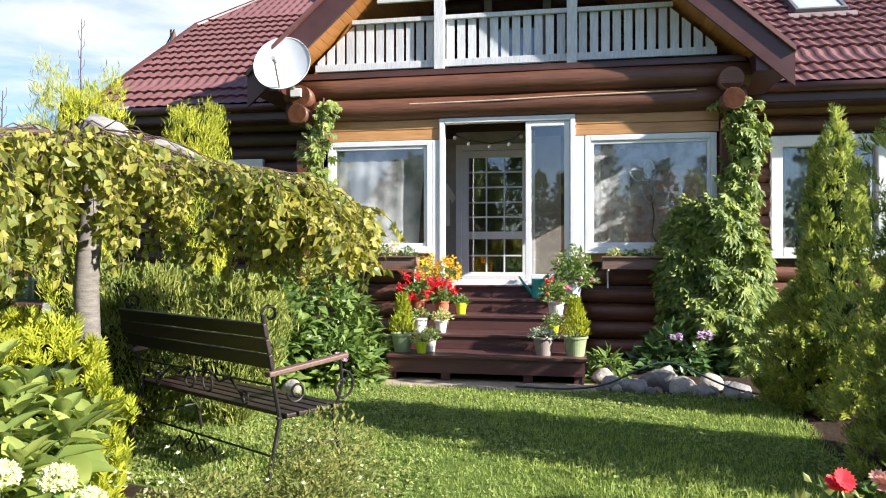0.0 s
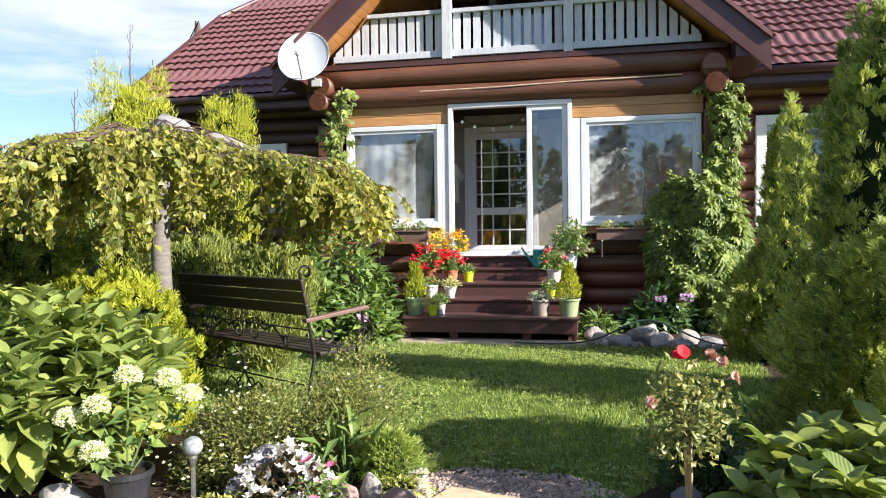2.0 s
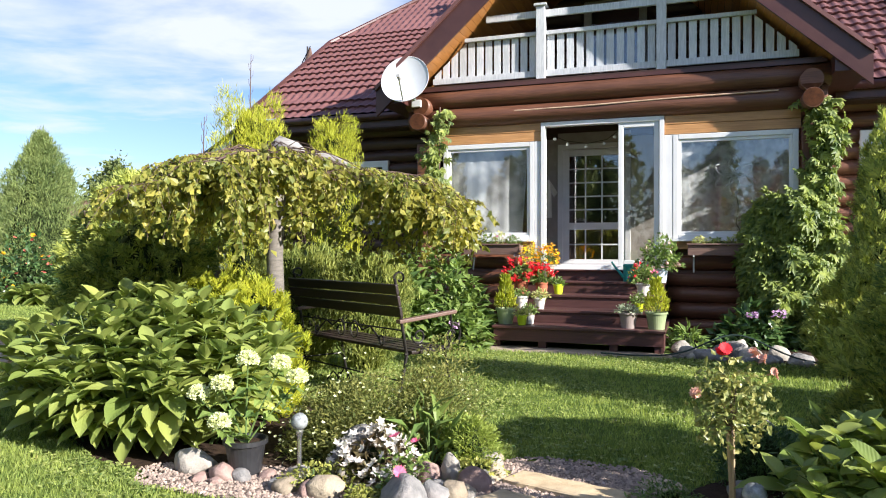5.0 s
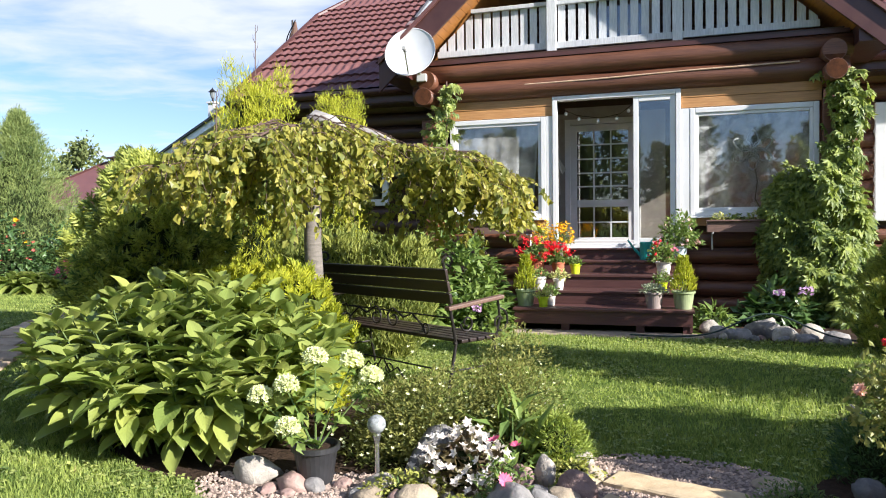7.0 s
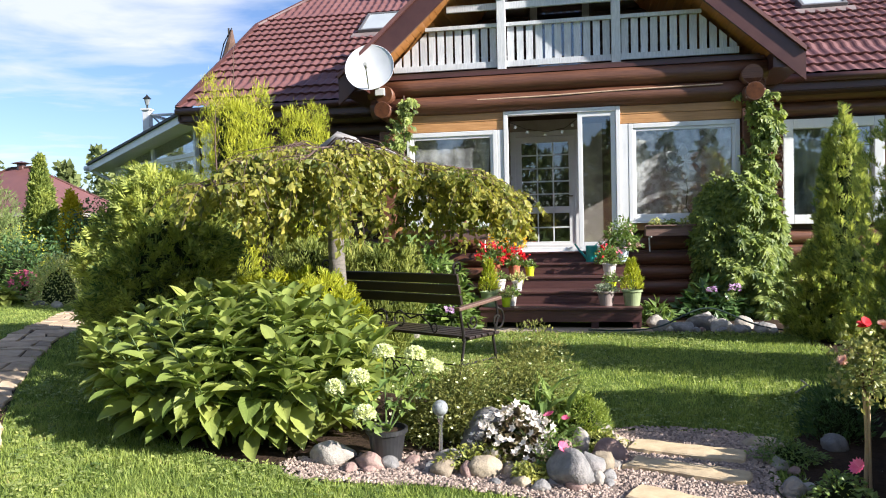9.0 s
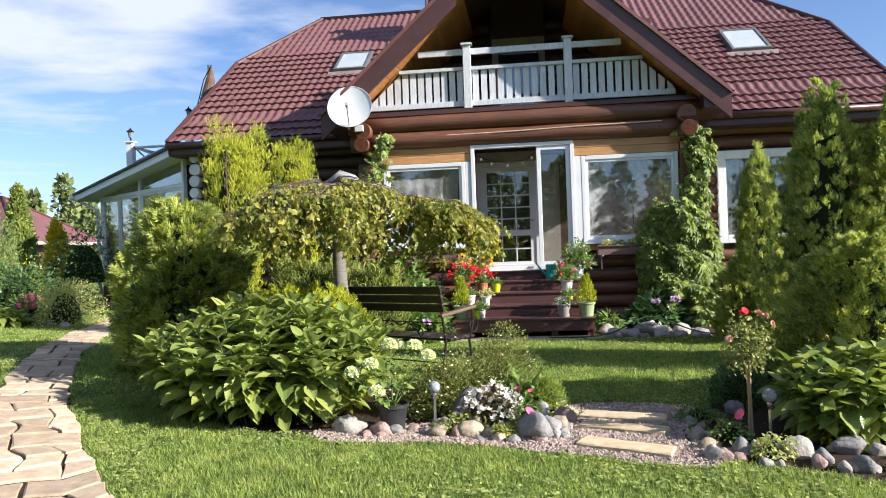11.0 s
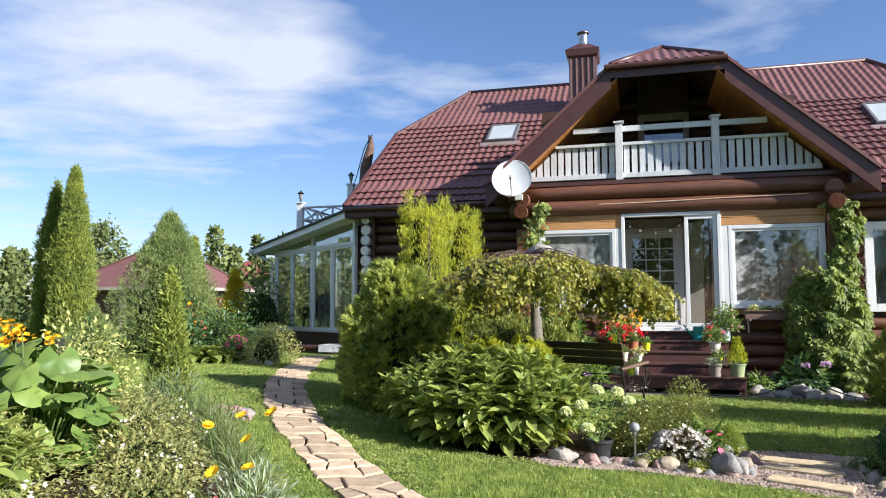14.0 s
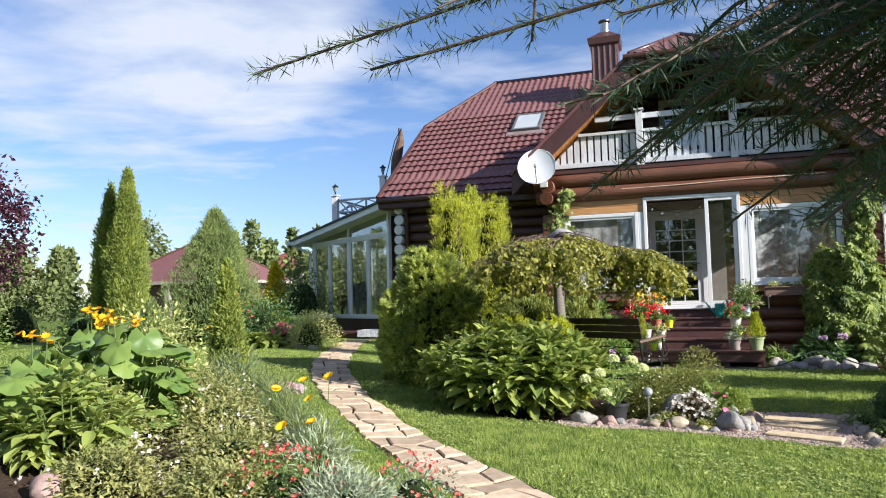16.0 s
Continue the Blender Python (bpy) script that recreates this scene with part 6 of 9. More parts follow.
# Virginia creeper over the porch corner
def creeper(name, label, n, seed, place, L=0.10):
    rng = np.random.default_rng(seed)
    ob = thing(name, (0, 0, 0), label, "climbing plant")
    P = np.array([place(rng) for _ in range(n)])
    k = 5
    ang = np.tile(np.linspace(-1.1, 1.1, k), n)
    face = np.repeat(unit(np.array([0.55, -0.75, 0.45]) + rng.normal(size=(n, 3)) * 0.5), k, 0)
    down = np.repeat(unit(np.array([0, -0.35, -0.7]) + rng.normal(size=(n, 3)) * 0.35), k, 0)
    side = unit(np.cross(down, face))
    D = down * np.cos(ang)[:, None] + side * np.sin(ang)[:, None]
    l = np.repeat(L * rng.uniform(0.6, 1.3, n), k) * (1 - 0.25 * np.abs(ang) / 1.1)
    v, t = leaf_arrays(np.repeat(P, k, 0), D, face, l, l * 0.42, 0.15, 0.15)
    part("leaves", soup("leaves", v, t, G_CREEP), G_CREEP, ob)
    return ob


def on_corner(rng):
    u = rng.uniform()
    if u < 0.22:
        z = rng.uniform(1.6, 3.35)
        return (2.14 + rng.normal() * 0.10 + 0.05 * math.sin(z * 5), 9.33 + rng.normal() * 0.07, z)
    t = rng.uniform() ** 0.8
    z = 2.05 - 2.0 * t
    w = 0.28 + 0.85 * math.sin(min(1, t * 1.15 + 0.12) * 1.75) + 0.1 * math.sin(7 * t)
    a = rng.uniform(-1, 1)
    bulge = math.sqrt(max(0, 1 - a * a)) * (0.85 + 0.75 * noise.noise(Vector((a * 2.3, t * 5.0, 3.7))))
    return (1.72 + a * w * 0.66 + 0.1 * t, 9.3 - bulge * (0.25 + 0.7 * t) * rng.uniform(0.75, 1.08), z + rng.normal() * 0.05)


cr = creeper("virginia_creeper", "green Virginia creeper climbing the porch corner and heaped at its foot", 3300, 51, on_corner, 0.14)
part("vine_stem", Geo().tube([(2.1, 9.3, 0), (2.16, 9.36, 1.2), (2.1, 9.38, 2.2), (2.16, 9.36, 3.3)], 0.012, 6), TWIG, cr)
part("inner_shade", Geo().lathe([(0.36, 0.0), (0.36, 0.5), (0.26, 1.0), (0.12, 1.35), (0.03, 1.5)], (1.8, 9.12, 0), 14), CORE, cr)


def on_left(rng):
    z = rng.uniform(2.2, 3.5)
    return (-3.42 + rng.normal() * 0.10 + 0.1 * math.sin(z * 4), 9.22 + rng.normal() * 0.06, z)


c2 = creeper("virginia_creeper", "green Virginia creeper hanging at the porch log ends", 170, 52, on_left, 0.12)
part("vine_stem", Geo().tube([(-3.5, 9.3, 0), (-3.45, 9.32, 1.5), (-3.42, 9.28, 2.5), (-3.4, 9.25, 3.55)], 0.012, 6), TWIG, c2)

# small-leaved flowering shrub between the bench and the rockery
sp = leafy_bush("cinquefoil_bush", (-1.54, 2.32), (0.46, 0.38, 0.56), 13000, G_CINQ, "airy small-leaved shrub dotted with tiny cream flowers", "shrub", 61, 0.03, 0.014, inner=0.2, up=1.4, core=False)
rng = np.random.default_rng(62)
d = rand_dir(170, rng); d[:, 2] = abs(d[:, 2])
blooms(sp, "bloom", d * np.array([0.58, 0.48, 0.62]) * rng.uniform(0.7, 1.05, (170, 1)), 0.022, CREAM, "tiny cream flowers", 5, 63)
sp2 = leafy_bush("cinquefoil_bush", (-1.10, 2.60), (0.36, 0.34, 0.74), 10000, G_CINQ, "airy upright shrub with tiny cream flowers", "shrub", 64, 0.03, 0.013, inner=0.2, up=1.4, core=False)
d = rand_dir(90, rng); d[:, 2] = abs(d[:, 2])
blooms(sp2, "bloom", d * np.array([0.4, 0.38, 0.64]) * rng.uniform(0.7, 1.05, (90, 1)), 0.02, CREAM, "tiny cream flowers", 5, 65)

# potted hydrangea with round white heads
POTBLACK = surface("black_plastic", (0.035, 0.035, 0.038), (0.02, 0.02, 0.022), 0.45, 12, 0.1)


def pot_geo(r0, r1, h, rim=0.02):
    return Geo().lathe([(0.0, 0.0), (r0, 0.0), (r1 * 0.96, h - rim * 1.6), (r1 * 0.97, h - rim * 1.4), (r1 * 1.08, h - rim * 1.3), (r1 * 1.08, h), (r1 * 0.98, h), (r1 * 0.93, h - 0.03), (0.0, h - 0.03)], sides=28)


ph = thing("potted_hydrangea", (-1.86, 1.74, 0.0), "black pot of hydrangea with round creamy white heads", "potted plant")
part("pot", pot_geo(0.085, 0.115, 0.19), POTBLACK, ph, "black plastic pot", smooth=False)
part("soil", Geo().lathe([(0.0, 0.165), (0.105, 0.165)], sides=20), SOIL, ph)
rng = np.random.default_rng(71)
heads = [(-0.10, -0.10, 0.27), (-0.16, 0.0, 0.46), (-0.02, 0.05, 0.60), (0.16, 0.1, 0.58), (0.26, 0.12, 0.50), (-0.30, -0.02, 0.40)]
g = Geo(); P = []
for hx, hy, hz in heads:
    g.tube([(0, 0, 0.15), (hx * 0.4, hy * 0.4, hz * 0.6), (hx, hy, hz)], [0.006, 0.005, 0.004], 5, False)
    for t in np.linspace(0.35, 0.95, 9):
        P += [(hx * t + rng.normal() * 0.03, hy * t + rng.normal() * 0.03, 0.15 + (hz - 0.15) * t)] * 2
part("stem", g, STEM, ph, kind="stuff")
P = np.array(P); D = unit(rng.normal(size=P.shape) * np.array([1, 1, 0.35])); l = rng.uniform(0.05, 0.09, len(P))
v, t = leaf_arrays(P, D, unit(np.array([0, 0, 1.0]) + rng.normal(size=P.shape) * 0.3), l, l * 0.68, 0.2)
part("leaves", soup("leaves", v, t, G_MID), G_MID, ph)
for i, (hx, hy, hz) in enumerate(heads):
    d = rand_dir(260, rng); d[:, 2] = np.where(d[:, 2] < -0.4, -d[:, 2], d[:, 2])
    blooms(ph, "flower_head", np.array([hx, hy, hz + 0.02]) + d * np.array([0.056, 0.056, 0.046]), 0.027, CREAM, "round creamy white flower head", 4, 72 + i, 0.9)

# white begonias, stonecrop, small roses in the rockery
beg = leafy_bush("begonia", (-1.12, 1.86), (0.24, 0.18, 0.26), 260, leafy("bronze_leaf", (0.06, 0.035, 0.02), (0.14, 0.12, 0.05), 0.4, 0.2), "white-flowering begonia with bronze leaves in the rockery", "begonia", 81, 0.06, 0.05, z0=0.02)
d = rand_dir(170, rng); d[:, 2] = abs(d[:, 2])
blooms(beg, "bloom", d * np.array([0.25, 0.2, 0.27]) * rng.uniform(0.85, 1.1, (170, 1)), 0.05, WHITE, "white begonia flowers", 5, 82, 0.7)
for i, (x, y, r) in enumerate(((-1.38, 1.66, 0.13), (-1.26, 1.74, 0.12), (-0.62, 2.14, 0.13), (-1.0, 1.52, 0.09))):
    leafy_bush("stonecrop", (x, y), (r * 1.2, r, r * 0.75), 420, leafy("stonecrop_leaf%d" % i, (0.16, 0.20, 0.03), (0.42, 0.40, 0.10), 0.5, 0.2), "low yellow-green stonecrop cushion between the stones", "stonecrop", 90 + i, 0.03, 0.018, z0=0.0)
ros = leafy_bush("miniature_rose", (-0.86, 1.66), (0.13, 0.13, 0.26), 300, G_MID, "miniature rose bush with two pink flowers", "rose", 96, 0.035, 0.022, z0=0.0)
for i, p in enumerate([(0.02, -0.12, 0.16), (-0.05, 0.0, 0.30), (0.04, 0.05, 0.27)]):
    blooms(ros, "rose", [p], 0.06, PINK, "pink rose", 14, 97 + i)
leafy_bush("lily_clump", (-0.95, 2.25), (0.2, 0.16, 0.32), 90, G_MID, "upright clump of long green leaves", "plant", 98, 0.22, 0.045, core=False, up=1.4)
conifer("dwarf_spruce", (-0.72, 2.32), 0.27, 0.16, 700, leafy("bright_needle", (0.12, 0.22, 0.02), (0.28, 0.40, 0.05), 0.6, 0.2), "small bright green dwarf conifer ball", "dwarf conifer", 99, "round", 0.035, 0.006, 0.8, leaves=7)

# standard rose
sr = thing("standard_rose", (0.66, 1.55, 0.0), "slender standard rose with red and pink blooms, tied to a cane", "rose")
part("stem", Geo().tube([(0, 0, -0.02), (0.008, 0.0, 0.25), (-0.005, 0, 0.5)], [0.011, 0.010, 0.009], 8), CANE, sr)
part("support_cane", Geo().tube([(0.02, -0.01, -0.02), (0.012, -0.005, 0.55)], 0.008, 6), CANE, sr)
P = rand_dir(900, rng) * np.array([0.17, 0.15, 0.20]) * rng.uniform(0.3, 1.1, (900, 1)) + np.array([0, 0, 0.60])
l = rng.uniform(0.024, 0.042, 900)
v, t = leaf_arrays(P, unit(rng.normal(size=(900, 3))), rand_dir(900, rng), l, l * 0.6)
part("leaves", soup("leaves", v, t, G_ROSE := leafy("rose_leaf", (0.11, 0.18, 0.035), (0.34, 0.39, 0.09), 0.4, 0.25, c=(0.25, 0.10, 0.06))), G_ROSE, sr)
g = Geo()
for i in range(12):
    e = P[i * 7]
    g.tube([(0, 0, 0.48), (e[0] * 0.5, e[1] * 0.5, 0.56), tuple(e)], [0.005, 0.004, 0.002], 5, False)
part("branch", g, TWIG, sr, kind="stuff")
blooms(sr, "rose_head", [(-0.03, -0.06, 0.815), (-0.025, -0.055, 0.83), (-0.02, -0.06, 0.84), (-0.035, -0.05, 0.825)], 0.045, RED, "red rose", 16, 111)
FADED = petal_mat("petal_faded", (0.62, 0.30, 0.24), (0.75, 0.48, 0.36))
for i, p in enumerate([(0.12, -0.04, 0.80), (0.17, -0.03, 0.74), (0.10, 0.02, 0.81), (-0.14, -0.10, 0.66)]):
    blooms(sr, "faded_rose", np.array([p]) + rng.normal(size=(3, 3)) * 0.008, 0.045, FADED, "faded pink rose", 12, 112 + i, 0.9)

# right-hand rockery plants
leafy_bush("heather_cushion", (0.42, 1.95), (0.2, 0.15, 0.13), 900, G_MID, "low green cushion plant beside the gravel", "plant", 121, 0.03, 0.01, z0=0.0)
leafy_bush("variegated_cushion", (0.62, 0.98), (0.15, 0.12, 0.13), 420, G_VAR, "cream and green variegated cushion among the stones", "plant", 122, 0.035, 0.02, z0=0.0)
yb_ = leafy_bush("golden_barberry", (1.08, 1.36), (0.12, 0.12, 0.26), 360, leafy("barberry_leaf", (0.25, 0.26, 0.02), (0.62, 0.52, 0.04), 0.5, 0.3), "small golden-leaved barberry among the edging stones", "shrub", 123, 0.03, 0.018, z0=0.0, core=False)
rb = leafy_bush("miniature_rose", (0.5, 1.38), (0.13, 0.12, 0.14), 260, G_MID, "low rose bush with a pale pink flower", "rose", 124, 0.035, 0.022, z0=0.0)
blooms(rb, "rose", [(0.05, -0.05, 0.17)], 0.08, PINK, "pink rose", 14, 125)
leafy_bush("hosta", (1.55, 3.5), (0.4, 0.3, 0.3), 160, G_MID, "green hosta in the shade of the thujas", "plant", 126, 0.16, 0.08)
conifer("dwarf_spruce", (0.85, 2.5), 0.3, 0.2, 600, G_DARK, "small dark dwarf conifer in the shade", "dwarf conifer", 127, "round", 0.04, 0.008, 0.8)

# solar lamps
def solar_lamp(x, y, h):
    s = thing("solar_lamp", (x, y, 0), "solar garden lamp with a crackled glass globe on a steel stem", "garden lamp", "solar garden lamps")
    part("stem", Geo().lathe([(0.012, -0.02), (0.012, h - 0.09), (0.022, h - 0.05), (0.02, h - 0.035), (0.0, h - 0.035)], sides=12), STEEL, s)
    part("globe", Geo().lathe([(0.0, h - 0.04)] + [(0.048 * math.sin(a), h + 0.005 - 0.048 * math.cos(a)) for a in np.linspace(0.35, 3.0, 9)] + [(0.0, h + 0.053)], sides=18), surface("crackled_glass", (0.34, 0.36, 0.36), (0.14, 0.15, 0.15), 0.15, 40, 0.8, distance=0.003), s, "crackled glass globe", smooth=True)


solar_lamp(-1.55, 1.80, 0.29)
solar_lamp(0.745, 1.37, 0.285)

# stones of the rockery
STONES = [(-0.80, 1.50, 0.17, 0.12, 0.15, 0, "large grey boulder"), (-1.27, 1.60, 0.14, 0.10, 0.09, 2, "round tan stone"), (-1.49, 1.70, 0.09, 0.07, 0.085, 3, "pale round stone"), (-1.93, 1.62, 0.115, 0.08, 0.085, 1, "pink granite stone"),
          (-2.2, 1.72, 0.17, 0.12, 0.11, 3, "pale tan stone"), (-1.32, 2.02, 0.19, 0.14, 0.19, 0, "large grey rockery boulder"), (-0.62, 1.72, 0.09, 0.08, 0.10, 2, "tan stone"), (-0.70, 1.62, 0.1, 0.08, 0.11, 0, "grey stone"),
          (-0.58, 1.93, 0.11, 0.09, 0.10, 1, "pink granite stone"), (-0.74, 2.02, 0.075, 0.06, 0.13, 3, "pale upright stone"), (-0.84, 1.98, 0.08, 0.07, 0.10, 1, "pinkish stone"), (-0.62, 2.30, 0.10, 0.07, 0.10, 3, "grey stone"),
          (-1.05, 1.42, 0.06, 0.05, 0.05, 2, "small tan stone"), (-0.95, 1.38, 0.06, 0.05, 0.05, 0, "small grey stone"), (-1.10, 1.62, 0.09, 0.05, 0.05, 2, "flat tan stone"), (-1.70, 1.72, 0.06, 0.05, 0.05, 1, "small pink stone"),
          (0.31, 0.98, 0.10, 0.07, 0.06, 3, "pale stone"), (0.45, 1.00, 0.075, 0.06, 0.11, 0, "dark grey upright stone"), (0.55, 1.02, 0.07, 0.05, 0.09, 1, "brownish stone"), (0.30, 1.45, 0.075, 0.06, 0.08, 3, "white stone"), (0.30, 1.22, 0.08, 0.06, 0.065, 2, "tan stone"),
          (0.78, 1.05, 0.17, 0.14, 0.14, 3, "large pale stone"), (0.90, 0.92, 0.09, 0.07, 0.09, 0, "grey stone"), (1.05, 0.75, 0.12, 0.09, 0.09, 0, "grey stone"), (1.12, 1.12, 0.17, 0.12, 0.12, 0, "large grey stone"), (1.3, 0.62, 0.13, 0.1, 0.09, 3, "pale stone"), (1.45, 0.95, 0.14, 0.1, 0.1, 0, "grey stone"),
          (0.36, 2.25, 0.16, 0.07, 0.05, 2, "flat tan stone"), (0.75, 2.25, 0.1, 0.08, 0.08, 0, "grey stone"), (1.1, 2.9, 0.1, 0.08, 0.07, 0, "grey stone in the shade"),
          (0.42, 7.3, 0.14, 0.1, 0.1, 3, "pale stone by the steps"), (0.62, 7.15, 0.15, 0.11, 0.11, 0, "grey stone"), (0.88, 7.35, 0.22, 0.14, 0.17, 3, "large pale field stone"), (1.12, 7.2, 0.17, 0.12, 0.12, 3, "pale stone"), (1.4, 7.4, 0.15, 0.12, 0.13, 0, "grey stone"), (1.3, 7.05, 0.12, 0.09, 0.08, 3, "pale stone"), (1.62, 7.2, 0.15, 0.1, 0.1, 0, "grey stone"), (1.0, 7.75, 0.13, 0.1, 0.15, 0, "grey stone"), (0.35, 7.62, 0.13, 0.1, 0.1, 3, "pale stone"),
          (-2.22, 7.42, 0.17, 0.12, 0.13, 2, "tan stone beside the steps"), (-2.05, 7.5, 0.06, 0.06, 0.08, 1, "small stone"), (-2.75, 6.5, 0.16, 0.1, 0.1, 3, "pale stone behind the bench"), (-3.2, 6.3, 0.22, 0.1, 0.1, 3, "long pale stone behind the bench"),
          (-4.3, 3.9, 0.15, 0.1, 0.08, 0, "grey edging stone"), (-4.6, 4.2, 0.14, 0.1, 0.08, 1, "edging stone"), (-4.15, 3.3, 0.13, 0.1, 0.07, 0, "edging stone"), (-8.15, 7.0, 0.14, 0.1, 0.08, 3, "pale edging stone"), (-8.5, 7.1, 0.12, 0.1, 0.08, 0, "edging stone"), (-5.6, 1.9, 0.12, 0.09, 0.09, 3, "pale stone by the bed"), (-4.95, -2.35, 0.16, 0.12, 0.12, 1, "pinkish stone at the bed's edge"), (-4.5, -2.6, 0.13, 0.1, 0.09, 0, "grey stone at the bed's edge")]
for i, (x, y, a, b, c, k, label) in enumerate(STONES):
    if 0.7 < x < 1.6 and y < 1.3:
        a, b, c = a * 0.78, b * 0.78, c * 0.8
    if y > 6.9 and x > 0:
        a, b, c, k = a * 1.1, b * 1.1, c * 1.05, (0, 3, 3, 0)[i % 4]
    rock("field_stone", x, y, (a * 1.0, b * 1.0, c * 1.0), ROCKS[k], 200 + i, label + " set in the ground", turn=(i * 47) % 60 - 30)

# smaller stones between them, along the edges of the rockery and the porch bed
rq = random.Random(77)
for i, (xa, ya, xb, yb, n) in enumerate(((-2.3, 1.66, -1.0, 1.48, 9), (-1.0, 1.42, -0.55, 1.55, 6), (-0.56, 1.6, -0.55, 2.4, 7), (-1.25, 1.75, -0.7, 1.85, 6), (0.3, 0.95, 1.7, 0.62, 13), (0.34, 1.1, 0.4, 2.3, 8), (0.9, 1.25, 1.7, 0.9, 6), (0.25, 7.15, 1.9, 7.0, 12), (0.3, 7.45, 1.8, 7.55, 12))):
    for j in range(n):
        t = (j + rq.uniform(0.1, 0.9)) / n
        q = rq.uniform(0.032, 0.068) * (1.35 if ya > 6 else 1)
        rock("small_stone", xa + (xb - xa) * t + rq.uniform(-0.05, 0.05), ya + (yb - ya) * t + rq.uniform(-0.06, 0.06), (q * rq.uniform(0.9, 1.4), q, q * rq.uniform(0.7, 1.1)), ROCKS[rq.randrange(4)], 500 + i * 20 + j, "small field stone wedged between larger ones", turn=rq.uniform(0, 180), group="small stones")

# gravel, flag steps through it, bark soil of the beds
def sheet(name, outline, z, mat, label, category):
    g = Geo()
    pts = [(x, y, float(ground_z(np.array(float(x)), np.array(float(y)))) + z) for x, y in outline]
    cx, cy = sum(p[0] for p in pts) / len(pts), sum(p[1] for p in pts) / len(pts)
    # rings from the middle out follow the ground
    v, f = [], []
    n, rings = len(pts), 8
    for r in range(1, rings + 1):
        for x, y, _ in pts:
            px, py = cx + (x - cx) * r / rings, cy + (y - cy) * r / rings
            v.append((px, py, float(ground_z(np.array(px), np.array(py))) + z * (1 if r < rings else -0.6)))
    v.append((cx, cy, float(ground_z(np.array(cx), np.array(cy))) + z))
    for r in range(rings - 1):
        for i in range(n):
            f.append((r * n + i, r * n + (i + 1) % n, (r + 1) * n + (i + 1) % n, (r + 1) * n + i))
    f += [(i, (i + 1) % n, len(v) - 1) for i in range(n)]
    return tagged(part(name, g.add(v, f), mat), label, category, kind="structure")


def wobble(pts, k, amp, seed):
    """A soft closed outline through the given corners."""
    out = []
    n = len(pts)
    for i in range(n):
        p0, p1, p2, p3 = (Vector((*pts[(i + j) % n], 0)) for j in (-1, 0, 1, 2))
        for s in range(k):
            t = s / k
            q = 0.5 * ((2 * p1) + (p2 - p0) * t + (2 * p0 - 5 * p1 + 4 * p2 - p3) * t * t + (3 * p1 - p0 - 3 * p2 + p3) * t ** 3)
            w = noise.noise(Vector((q.x * 3, q.y * 3, seed))) * amp
            out.append((q.x + w, q.y + w * 0.7))
    return out


GRAVEL = wobble([(-2.3, 1.38), (-1.5, 1.36), (-0.6, 1.08), (0.1, 0.78), (0.35, 0.95), (0.28, 1.6), (0.4, 2.35), (0.1, 2.6), (-0.5, 2.55), (-0.6, 2.0), (-1.4, 1.95), (-2.4, 1.75)], 6, 0.05, 1)
sheet("gravel", GRAVEL, 0.012, GRAVELBED, "pinkish gravel round the rockery and flag steps", "gravel")
BED_LEFT = [(-3.5, 2.0), (-2.8, 1.62), (-2.0, 1.55), (-0.9, 1.7), (-0.55, 2.4), (-1.0, 2.9), (-2.4, 3.6), (-3.7, 3.7), (-3.95, 2.9)]
sheet("bed_left", wobble(BED_LEFT, 5, 0.06, 2), 0.008, SOIL, "dark planting bed round the birch", "flower bed")
sheet("bed_right", wobble([(0.3, 0.9), (1.1, 0.45), (3.2, 0.6), (3.4, 6.9), (1.95, 6.7), (1.8, 4.4), (1.25, 3.2), (0.45, 2.3)], 5, 0.06, 3), 0.008, SOIL, "dark planting bed below the thujas", "flower bed")
sheet("bed_house", wobble([(0.25, 7.2), (1.2, 6.85), (2.6, 7.0), (2.8, 9.4), (0.3, 9.4)], 5, 0.06, 4), 0.008, SOIL, "stone-edged bed at the porch corner", "flower bed")
sheet("gravel_steps", wobble([(-2.2, 7.1), (-1.0, 6.98), (0.3, 7.0), (0.4, 7.5), (-2.1, 7.6)], 5, 0.04, 5), 0.006, surface("sandy_gravel", (0.46, 0.37, 0.27), (0.3, 0.23, 0.16), 0.9, 40, 0.6, distance=0.01), "sandy strip before the porch steps", "gravel")
sheet("bed_west", wobble([(-4.0, -2.6), (-3.4, -2.3), (-3.2, -1.6), (-3.8, -0.7), (-5.3, 0.9), (-6.2, 1.9), (-7.2, 1.8), (-7.6, 0.0), (-6.0, -2.8)], 5, 0.08, 6), 0.01, SOIL, "mixed flower bed along the path", "flower bed")

poly = np.array(GRAVEL)
rng = np.random.default_rng(130)


def inside(px, py, poly):
    r = np.zeros(len(px), bool)
    j = len(poly) - 1
    for i in range(len(poly)):
        xi, yi, xj, yj = *poly[i], *poly[j]
        c = ((yi > py) != (yj > py)) & (px < (xj - xi) * (py - yi) / (yj - yi + 1e-12) + xi)
        r ^= c; j = i
    return r


